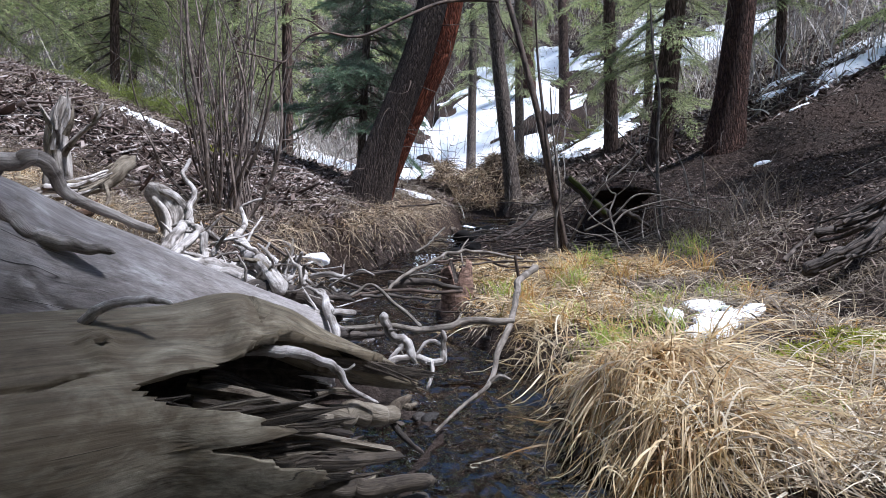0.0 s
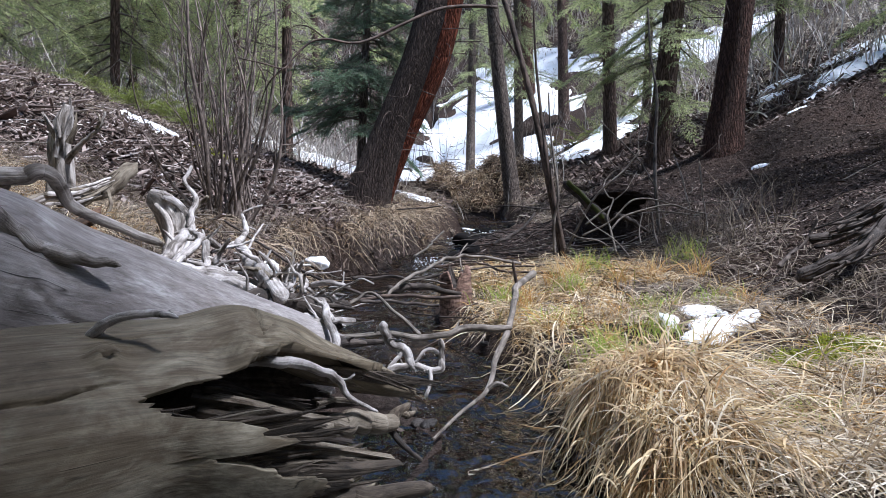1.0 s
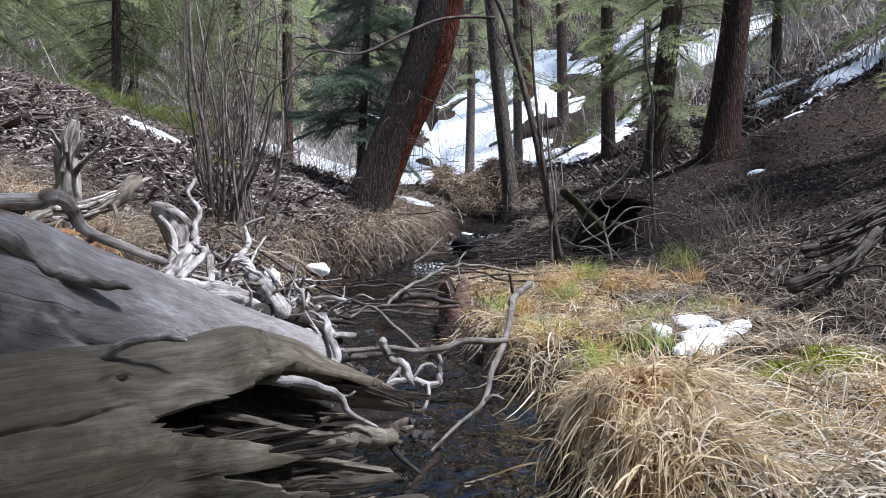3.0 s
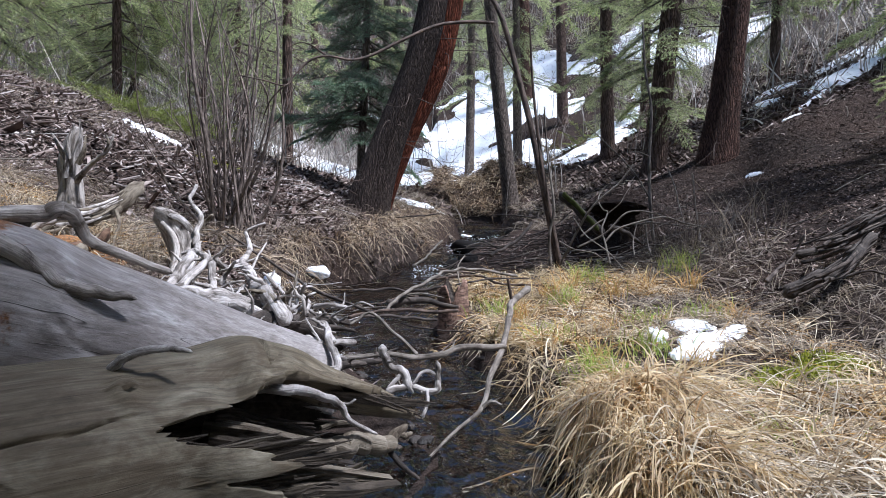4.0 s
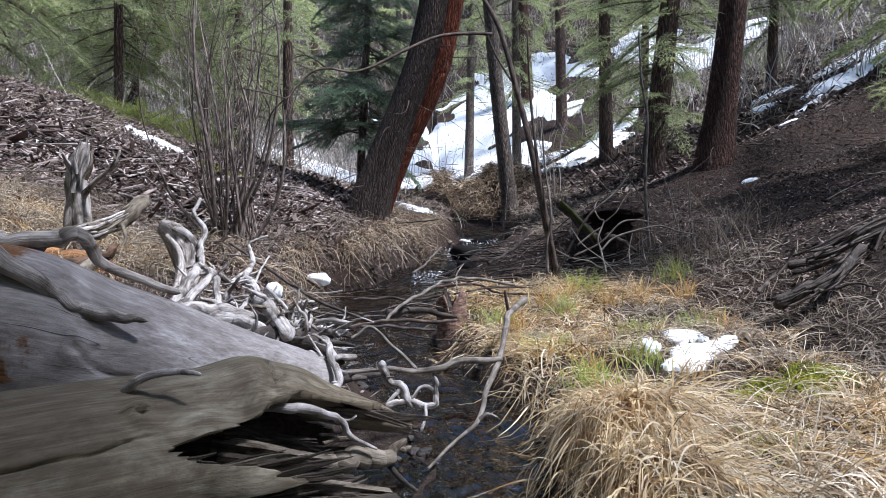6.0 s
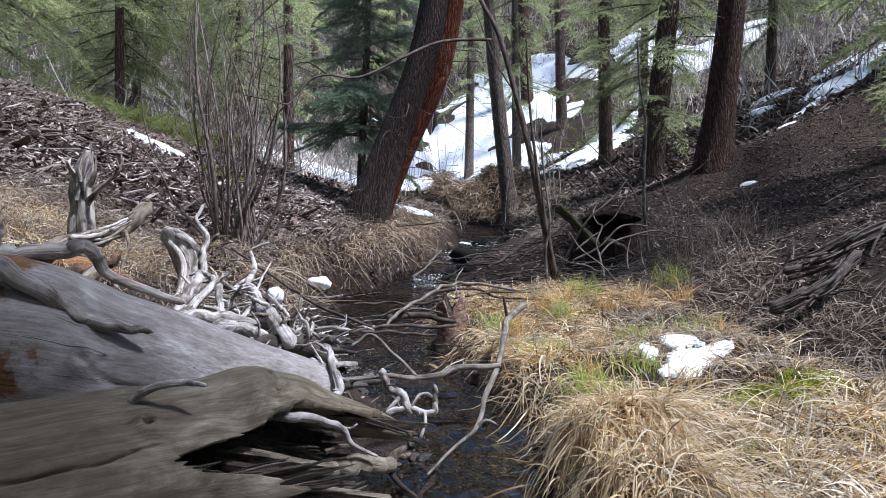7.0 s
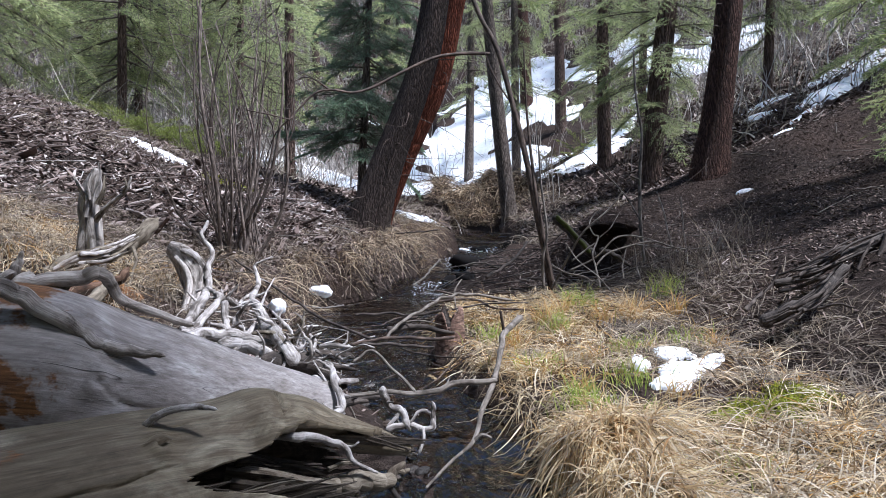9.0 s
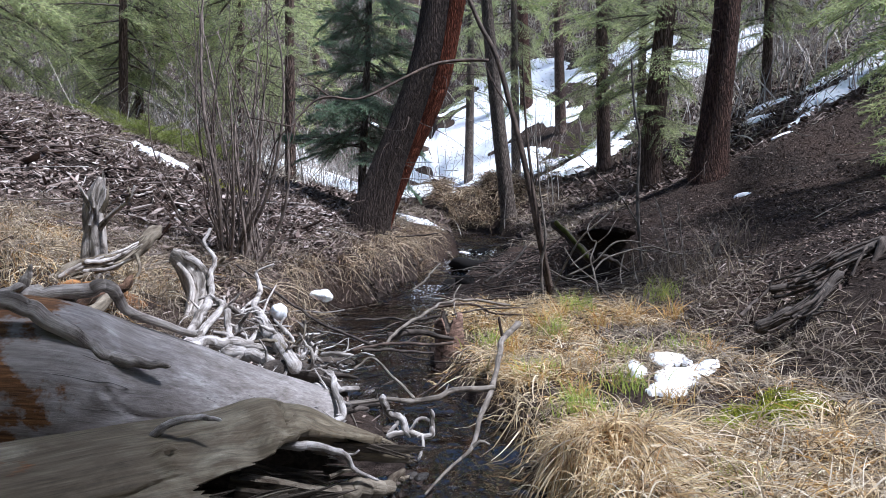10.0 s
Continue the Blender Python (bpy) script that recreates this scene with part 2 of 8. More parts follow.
STRAW = leafy("straw grass", [(0.0, (0.62, 0.45, 0.24)), (0.3, (0.88, 0.79, 0.61)), (0.5, (0.44, 0.30, 0.15)), (0.7, (0.07, 0.042, 0.022)), (0.85, (0.30, 0.17, 0.06)), (1.0, (0.60, 0.34, 0.10))], patch=[(0.0, (0.52, 0.44, 0.33)), (0.45, (0.30, 0.24, 0.17)), (0.65, (0.06, 0.045, 0.03)), (0.8, (0.66, 0.57, 0.44)), (1.0, (0.16, 0.12, 0.08))], through_light=0.3)
STRAW_GOLD = leafy("golden straw", [(0.0, (0.68, 0.50, 0.26)), (0.3, (0.90, 0.79, 0.58)), (0.5, (0.50, 0.34, 0.15)), (0.7, (0.07, 0.042, 0.022)), (0.85, (0.32, 0.18, 0.06)), (1.0, (0.62, 0.37, 0.11))], patch=[(0.0, (0.70, 0.57, 0.37)), (0.4, (0.40, 0.30, 0.17)), (0.65, (0.06, 0.04, 0.025)), (0.8, (0.82, 0.70, 0.48)), (1.0, (0.26, 0.17, 0.08))], through_light=0.45)
STRAW_TUSSOCK = leafy("tussock straw", [(0.0, (0.80, 0.62, 0.36)), (0.3, (0.95, 0.84, 0.62)), (0.5, (0.60, 0.42, 0.20)), (0.68, (0.12, 0.07, 0.035)), (0.82, (0.46, 0.27, 0.10)), (1.0, (0.85, 0.70, 0.45))], patch=[(0.0, (0.80, 0.66, 0.44)), (0.4, (0.52, 0.38, 0.2)), (0.6, (0.09, 0.06, 0.035)), (0.75, (0.92, 0.84, 0.68)), (1.0, (0.36, 0.22, 0.1))], through_light=0.6)
STRAW_PALE = leafy("pale matted straw", [(0.0, (0.62, 0.52, 0.38)), (0.3, (0.85, 0.78, 0.66)), (0.5, (0.34, 0.26, 0.17)), (0.68, (0.06, 0.042, 0.028)), (0.85, (0.44, 0.34, 0.22)), (1.0, (0.74, 0.62, 0.44))], through_light=0.3)
STRAW_RUST = leafy("rusty straw", [(0.0, (0.42, 0.22, 0.07)), (0.4, (0.66, 0.42, 0.16)), (0.6, (0.30, 0.15, 0.05)), (0.8, (0.74, 0.55, 0.28)), (1.0, (0.36, 0.34, 0.10))], through_light=0.4)
STRAW_GREY = leafy("grey dead grass", [(0.0, (0.20, 0.155, 0.115)), (0.45, (0.32, 0.265, 0.21)), (0.75, (0.075, 0.056, 0.043)), (1.0, (0.42, 0.335, 0.23))])
GREEN_GRASS = leafy("fresh green grass", [(0.0, (0.24, 0.36, 0.05)), (0.5, (0.36, 0.44, 0.09)), (1.0, (0.52, 0.48, 0.15))], through_light=0.45)
NEEDLE = leafy("spruce needles", [(0.0, (0.155, 0.209, 0.083)), (0.5, (0.27, 0.321, 0.122)), (1.0, (0.438, 0.451, 0.185))], through_light=0.42)
NEEDLE_BLUE = leafy("blue spruce needles", [(0.0, (0.10, 0.165, 0.10)), (0.5, (0.185, 0.265, 0.165)), (1.0, (0.32, 0.40, 0.27))], through_light=0.42)
NEEDLE_LIGHT = leafy("light fir needles", [(0.0, (0.258, 0.325, 0.147)), (0.5, (0.451, 0.504, 0.239)), (1.0, (0.696, 0.706, 0.367))], through_light=0.55)
UNDERWOOD = leafy("grey underwood", [(0.0, (0.27, 0.235, 0.2)), (0.4, (0.44, 0.40, 0.36)), (0.7, (0.17, 0.14, 0.12)), (1.0, (0.58, 0.54, 0.50))], through_light=0.1)
BANK_STRAW = leafy("weathered bank straw", [(0.0, (0.34, 0.25, 0.155)), (0.25, (0.62, 0.50, 0.35)), (0.42, (0.20, 0.14, 0.095)), (0.62, (0.03, 0.021, 0.017)), (0.82, (0.13, 0.085, 0.052)), (1.0, (0.34, 0.235, 0.14))], through_light=0.25)
MOSS_GREEN = leafy("juniper needles", [(0.0, (0.15, 0.20, 0.04)), (0.5, (0.25, 0.30, 0.065)), (1.0, (0.37, 0.37, 0.12))], through_light=0.35)
DEAD_NEEDLE = leafy("brown dead needles", [(0.0, (0.14, 0.09, 0.05)), (0.5, (0.22, 0.15, 0.08)), (1.0, (0.20, 0.19, 0.07))], through_light=0.2)
MOSS_DARK = leafy("dark log moss", [(0.0, (0.028, 0.032, 0.008)), (1.0, (0.05, 0.055, 0.012))], 0.95, 0.0)
DUFF = leafy("dark duff", [(0.0, (0.042, 0.029, 0.024)), (0.5, (0.085, 0.059, 0.049)), (0.85, (0.13, 0.094, 0.076)), (1.0, (0.26, 0.194, 0.159))], 0.95, 0.0)
MOSS = leafy("moss", [(0.0, (0.19, 0.211, 0.014)), (0.5, (0.299, 0.313, 0.028)), (1.0, (0.102, 0.122, 0.01))], 0.9)
CHIP = leafy("bark litter", [(0.0, (0.035, 0.026, 0.022)), (0.3, (0.13, 0.092, 0.078)), (0.6, (0.24, 0.185, 0.16)), (0.85, (0.35, 0.29, 0.262)), (1.0, (0.50, 0.44, 0.41))], 0.9, 0.0)

CRUMB = leafy("slope litter", [(0.0, (0.046, 0.033, 0.027)), (0.5, (0.13, 0.093, 0.077)), (0.9, (0.247, 0.188, 0.163)), (1.0, (0.429, 0.356, 0.312))], 0.9, 0.0)


WET_ROCK = bark("wet black rock", (0.055, 0.046, 0.042), (0.018, 0.015, 0.014), 0.6)


def ground_material():
    m, nt, b = material("forest soil and needle litter", 0.95, 0.1)
    a = tex(nt, coords(nt, (1, 1, 1), ""), 1.3, 5, 0.6)
    c = tex(nt, coords(nt, (1, 1, 1), ""), 26, 6, 0.75)
    d = tex(nt, coords(nt, (1, 1, 1), ""), 110, 3, 0.7)
    col = ramp(nt, c, [(0.3, (0.012, 0.009, 0.008)), (0.5, (0.038, 0.028, 0.023)), (0.72, (0.10, 0.076, 0.064))])
    col = mixc(nt, ramp(nt, a, [(0.4, (0, 0, 0)), (0.65, (0.7, 0.7, 0.7))]), col, ramp(nt, d, [(0.35, (0.035, 0.022, 0.017)), (0.65, (0.12, 0.08, 0.062))]))
    nt.links.new(col, b.inputs["Base Color"])
    bump(nt, b, mixc(nt, 0.5, c, d), 1.0, 0.05)
    return m


def snow_material():
    m, nt, b = material("old granular snow", 0.55, 0.3)
    a = tex(nt, coords(nt, (1, 1, 1), ""), 9, 5, 0.6)
    col = ramp(nt, a, [(0.25, (0.72, 0.74, 0.78)), (0.5, (0.88, 0.89, 0.92)), (0.8, (0.94, 0.94, 0.95))])
    nt.links.new(col, b.inputs["Base Color"])
    b.inputs["Subsurface Weight"].default_value = 0.15
    b.inputs["Subsurface Radius"].default_value = (0.02, 0.025, 0.03)
    bump(nt, b, tex(nt, coords(nt, (1, 1, 1), ""), 60, 4), 0.35, 0.01)
    return m


def water_material():
    m, nt, b = material("creek water", 0.03, 0.5)
    nt.nodes.remove(b)
    h = mixc(nt, 0.22, tex(nt, coords(nt, (1, 0.6, 1), ""), 6, 2, 0.5, 1.0), tex(nt, coords(nt, (1, 0.55, 1), ""), 24, 2, 0.5, 0.8))
    # the water is smooth in the pools and broken in the riffles
    calm = ramp(nt, tex(nt, coords(nt, (1, 1, 1), ""), 1.6, 2), [(0.35, (0.2, 0.2, 0.2)), (0.6, (1, 1, 1))])
    bp = node(nt, "Bump", Distance=0.16)
    nt.links.new(calm, bp.inputs["Strength"])
    nt.links.new(h, bp.inputs["Height"])
    gl = nt.nodes.new("ShaderNodeBsdfGlossy")
    gl.inputs["Roughness"].default_value = 0.03
    nt.links.new(bp.outputs[0], gl.inputs["Normal"])
    tr = nt.nodes.new("ShaderNodeBsdfTransparent")
    tr.inputs[0].default_value = (0.6, 0.52, 0.45, 1)
    fr = node(nt, "Fresnel", IOR=2.5)
    nt.links.new(bp.outputs[0], fr.inputs["Normal"])
    mx = nt.nodes.new("ShaderNodeMixShader")
    nt.links.new(fr.outputs[0], mx.inputs[0])
    nt.links.new(tr.outputs[0], mx.inputs[1])
    nt.links.new(gl.outputs[0], mx.inputs[2])
    nt.links.new(mx.outputs[0], nt.nodes["Material Output"].inputs[0])
    return m


def silt_material():
    m, nt, b = material("brown creek silt", 0.8, 0.2)
    a = tex(nt, coords(nt, (1, 1, 1), ""), 3.0, 5, 0.65)
    c = tex(nt, coords(nt, (1, 1, 1), ""), 45, 5, 0.7)
    col = ramp(nt, a, [(0.35, (0.03, 0.022, 0.018)), (0.52, (0.075, 0.05, 0.035)), (0.7, (0.15, 0.092, 0.056))])
    col = mixc(nt, 0.35, col, ramp(nt, c, [(0.35, (0.2, 0.2, 0.2)), (0.68, (0.75, 0.75, 0.75))]), 'OVERLAY')
    nt.links.new(col, b.inputs["Base Color"])
    bump(nt, b, c, 0.8, 0.02)
    return m


def stone_material():
    m, nt, b = material("wet creek stone", 0.5, 0.35)
    oi = nt.nodes.new("ShaderNodeObjectInfo")
    c = tex(nt, coords(nt, (1, 1, 1), ""), 30, 5, 0.6)
    base = ramp(nt, oi.outputs["Random"], [(0.0, (0.02, 0.017, 0.015)), (0.6, (0.042, 0.033, 0.027)), (0.93, (0.06, 0.043, 0.031)), (1.0, (0.09, 0.05, 0.03))])
    col = mixc(nt, 0.6, base, ramp(nt, c, [(0.3, (0.25, 0.25, 0.25)), (0.7, (0.8, 0.8, 0.8))]), 'OVERLAY')
    nt.links.new(col, b.inputs["Base Color"])
    bump(nt, b, c, 0.4, 0.01)
    return m


GROUND, SNOW, WATER, STONE, SILT = ground_material(), snow_material(), water_material(), stone_material(), silt_material()


# ---- the lie of the land: a creek in a small valley that climbs away from the camera ----
def creek_x(y):
    return np.interp(y, [-8, 0, 1.3, 1.9, 2.4, 2.9, 3.6, 4.3, 5.0, 5.4, 5.75, 7.1, 9.2, 12, 17, 30], [0.5, 0.35, 0.2, 0.14, 0.1, -0.1, -0.4, -0.52, -0.5, -0.45, -0.3, 0.02, 0.72, 0.6, 0.2, -1])


def creek_w(y):
    return np.interp(y, [-8, 1.3, 2.0, 2.9, 3.6, 4.3, 5.0, 5.4, 5.75, 7.0, 9.2, 12, 15], [0.35, 0.21, 0.2, 0.26, 0.4, 0.49, 0.52, 0.45, 0.3, 0.28, 0.44, 0.46, 0.1])


def water_z(y):
    return np.interp(y, [-20, 2.2, 2.35, 4.4, 5.6, 6.4, 7.4, 8.2, 9.6, 12, 17], [-0.15, 0.0, 0.02, 0.12, 0.14, 0.22, 0.27, 0.35, 0.40, 0.56, 1.0])


def step(s, a, b):
    t = np.clip((s - a) / (b - a), 0, 1)
    return t * t * (3 - 2 * t)


def land(x, y):
    """Height of the ground."""
    x, y = np.asarray(x, float), np.asarray(y, float)
    p = np.stack([x, y, 0 * x], -1).reshape(-1, 3)
    lump = wave3(p, 2.3, 3).reshape(x.shape)
    fine = wave3(p, 9.0, 4).reshape(x.shape)
    zw, cx, w = water_z(y), creek_x(y), creek_w(y)
    edge = 0.06 * wave3(p, 6.0, 5).reshape(x.shape)
    # left bank
    s = cx - w - x + edge
    high = np.interp(y, [0, 1.9, 2.5, 3.0, 4.0, 5.0, 9, 14], [-0.07, -0.07, 0.04, 0.12, 0.16, 0.24, 0.26, 0.3])
    tilt = np.interp(y, [-5, 1.7, 2.7, 4, 6, 8, 10, 13, 20], [0.05, 0.05, 0.34, 0.40, 0.39, 0.345, 0.27, 0.24, 0.2])
    crest = np.interp(y, [0, 4, 6, 9, 14], [2.6, 3.2, 4.6, 5.0, 5])
    left = zw + high * step(s, -0.02, np.interp(y, [4, 5.6], [0.2, 0.12])) + tilt * (np.minimum(s, crest) + 0.12 * np.maximum(s - crest, 0))
    # right bank: a grassy terrace, then the hill
    r = x - cx - w + edge
    toe = np.interp(y, [-4, 2, 3.2, 4.6, 6, 7.5, 9, 20], [1.7, 1.35, 1.38, 1.3, 1.1, 0.45, 0.3, 0.3])
    hill = np.interp(y, [-4, 3.5, 4.6, 6.3, 7.6, 8.4, 11, 20], [0.5, 0.52, 0.30, 0.26, 0.25, 0.40, 0.43, 0.42])
    bank = np.interp(y, [0, 2, 3.5, 5, 7, 10], [0.09, 0.09, 0.08, 0.14, 0.12, 0.2])
    far = np.maximum(r - toe - 14, 0)
    right = zw + bank * step(r, -0.02, 0.16) + 0.05 * np.clip(r, 0, None) * np.interp(y, [2, 5], [0.6, 1.0]) + hill * (np.sqrt(np.maximum(r - toe, 0) ** 2 + 0.02) - 0.1414) - 0.1 * far
    bed = zw - 0.07 - 0.04 * lump
    h = np.where(s > 0, left, np.where(r > 0, right, bed))
    h = h + 0.075 * np.exp(-((x - 0.6) / 0.17) ** 2 - ((y - 1.82) / 0.26) ** 2) - 0.09 * np.exp(-((x - 0.84) / 0.08) ** 2 - ((y - 1.64) / 0.1) ** 2)
    h = h + 0.5 * np.exp(-((x - 1.5) / 0.5) ** 2 - ((y - 6.0) / 0.55) ** 2) - 0.4 * np.exp(-((x - 1.27) / 0.24) ** 2 - ((y - 5.4) / 0.2) ** 2)
    h = h + 0.8 * np.exp(-((x - 0.75) / 1.1) ** 2 - ((y - 13.4) / 0.9) ** 2)
    hummock = np.clip(wave3(p, 13.0, 7).reshape(x.shape), -0.2, 1) * step(r, 0.05, 0.2) * step(r, 1.9, 1.2) * step(y, 5.0, 4.2) * step(y, 0.8, 1.4)
    h = h + 0.03 * hummock
    # unseen bank added behind the camera, closing the bend and blocking low light
    h = h + 2.0 * step(y, -0.85, -1.9) * step(x, 1.0, 0.1)
    # the head of the valley climbs
    back = np.maximum(y - 17.6, 0)
    h = h + 0.56 * (np.sqrt(back ** 2 + 1.5) - 1.22) * step(y, 15, 19)
    rise = 0.015 + 0.05 * step(np.abs(x), 1.5, 6) + 0.06 * step(y, 6, 16)
    clods = wave3(p, 21.0, 6).reshape(x.shape) * step(s, 0.0, 0.1) * step(s, 1.2, 0.3) * step(y, 4.2, 4.8)
    return h + 0.022 * clods + rise * lump + 0.012 * fine * (0.3 + step(np.maximum(s, r), 0, 0.3))


def sheet(xs, ys, keep=None, lift=None):
    """Grid mesh over the land."""
    X, Y = np.meshgrid(xs, ys)
    Z = land(X, Y)
    if lift is not None:
        Z = lift(X, Y, Z)
    ny, nx = X.shape
    i, j = np.meshgrid(np.arange(ny - 1), np.arange(nx - 1), indexing="ij")
    q = np.stack([i * nx + j, i * nx + j + 1, (i + 1) * nx + j + 1, (i + 1) * nx + j], 2).reshape(-1, 4)
    v = np.stack([X, Y, Z], 2).reshape(-1, 3)
    if keep is not None:
        q = q[keep(v[q].mean(1))]
        used = np.unique(q)
        back = np.zeros(len(v), int)
        back[used] = np.arange(len(used))
        v, q = v[used], back[q]
    return v, q


def graded(a, b, mid, fine, growth):
    """Coordinates from a to b, spaced finely round mid and wider further off."""
    up, s = [mid], fine
    while up[-1] < b:
        up.append(up[-1] + s)
        s *= growth
    dn, s = [mid], fine
    while dn[-1] > a:
        dn.append(dn[-1] - s)
        s *= growth
    return np.array(dn[:0:-1] + up)


g = Geo()
g.add(*sheet(graded(-70, 75, 0, 0.035, 1.018), graded(-25, 120, 4.0, 0.035, 1.016)))
ground = single("ground", g, GROUND, "brown forest soil covered with needle litter", "ground", kind="structure")

# water
ys = np.linspace(-8, 12.6, 420)
across = np.linspace(-1, 1, 15)
X = creek_x(ys)[:, None] + across[None] * (creek_w(ys)[:, None] + 0.14)
X = X - 0.75 * np.maximum(-across, 0)[None] * step(ys, 2.7, 2.1)[:, None]
Y = np.repeat(ys[:, None], 15, 1)
Z = np.repeat(water_z(ys)[:, None], 15, 1)
Z = Z + 0.006 * wave3(np.stack([X, Y, 0 * X], 2).reshape(-1, 3), 14, 8).reshape(X.shape)
i, j = np.meshgrid(np.arange(419), np.arange(14), indexing="ij")
q = np.stack([i * 15 + j, i * 15 + j + 1, (i + 1) * 15 + j + 1, (i + 1) * 15 + j], 2).reshape(-1, 4)
water = single("water", Geo().add(np.stack([X, Y, Z], 2), q), WATER, "shallow clear creek water running over a dark bed", "water", kind="structure")

Z = np.minimum(land(X, Y) + 0.012, np.repeat(water_z(ys)[:, None], 15, 1) - 0.025)
creek_bed = single("creek_bed", Geo().add(np.stack([X, Y, Z], 2), q), SILT, "brown silt and gravel on the bed of the creek", "creek bed", kind="structure")


# ---- snow ----
def snow_patch(name, label, x0, x1, y0, y1, cell, inside, thick, group="", kind="", seed=0):
    """Snow lying on the land where inside(x, y) > 0, thinning to its edge."""
    def lift(X, Y, Z):
        f = inside(X, Y)
        p = np.stack([X, Y, 0 * X], 2).reshape(-1, 3)
        d = thick * np.sqrt(np.clip(f, 0, 1)) * (1 + 0.15 * wave3(p, 3 / (cell * 8), seed).reshape(X.shape))
        return Z + np.where(f > 0, d + 0.006, -0.03)
    v, q = sheet(np.arange(x0, x1, cell), np.arange(y0, y1, cell), lambda c: inside(c[:, 0], c[:, 1]) > -0.12, lift)
    return single(name, Geo().add(v, q), SNOW, label, "snow", group, kind)


def along(x, y, line):
    """Distance from a broken line on the plan."""
    best = np.full(np.shape(x), 1e9)
    for (ax, ay), (bx, by) in zip(line, line[1:]):
        t = np.clip(((x - ax) * (bx - ax) + (y - ay) * (by - ay)) / ((bx - ax) ** 2 + (by - ay) ** 2), 0, 1)
        best = np.minimum(best, np.hypot(x - ax - t * (bx - ax), y - ay - t * (by - ay)))
    return best


def far_snow(x, y):
    p = np.stack([x, y, 0 * x], -1).reshape(-1, 3)
    n = 0.7 * wave3(p, 0.7, 21).reshape(x.shape) + 0.7 * wave3(p, 2.1, 22).reshape(x.shape) + 0.5 * wave3(p, 6, 23).reshape(x.shape)
    gully = 0.85 - 0.4 * np.abs(x - 0.7 - 0.22 * (y - 18)) - 0.42 * np.maximum(y - 22.5, 0) - 3 * step(y, 15.8, 13.8)
    arm = 0.95 - 2.0 * along(x, y, ((1.9, 14.0), (3.2, 14.4), (4.2, 16.2), (5.0, 17.2), (5.6, 19.0)))
    upper = 0.8 - 1.2 * along(x, y, ((6.6, 23.5), (6.8, 20.6), (8.4, 20.0)))
    shelf = 0.85 - 1.3 * along(x, y, ((-4.0, 19.2), (-3.2, 18.4), (-2.0, 17.4), (-1.0, 18.0)))
    bench = 0.8 - 1.5 * along(x, y, ((-4.4, 15.2), (-2.6, 13.8), (-1.6, 12.9), (-0.8, 13.3)))
    cover = np.maximum(np.maximum(np.maximum(gully, arm), np.maximum(upper, shelf)), bench)
    return 1.25 * cover + 1.15 * n


snow_patch("snow_field", "bright old snow covering the head of the valley", -17, 13, 11.5, 32, 0.1, far_snow, 0.12, kind="stuff", seed=3)


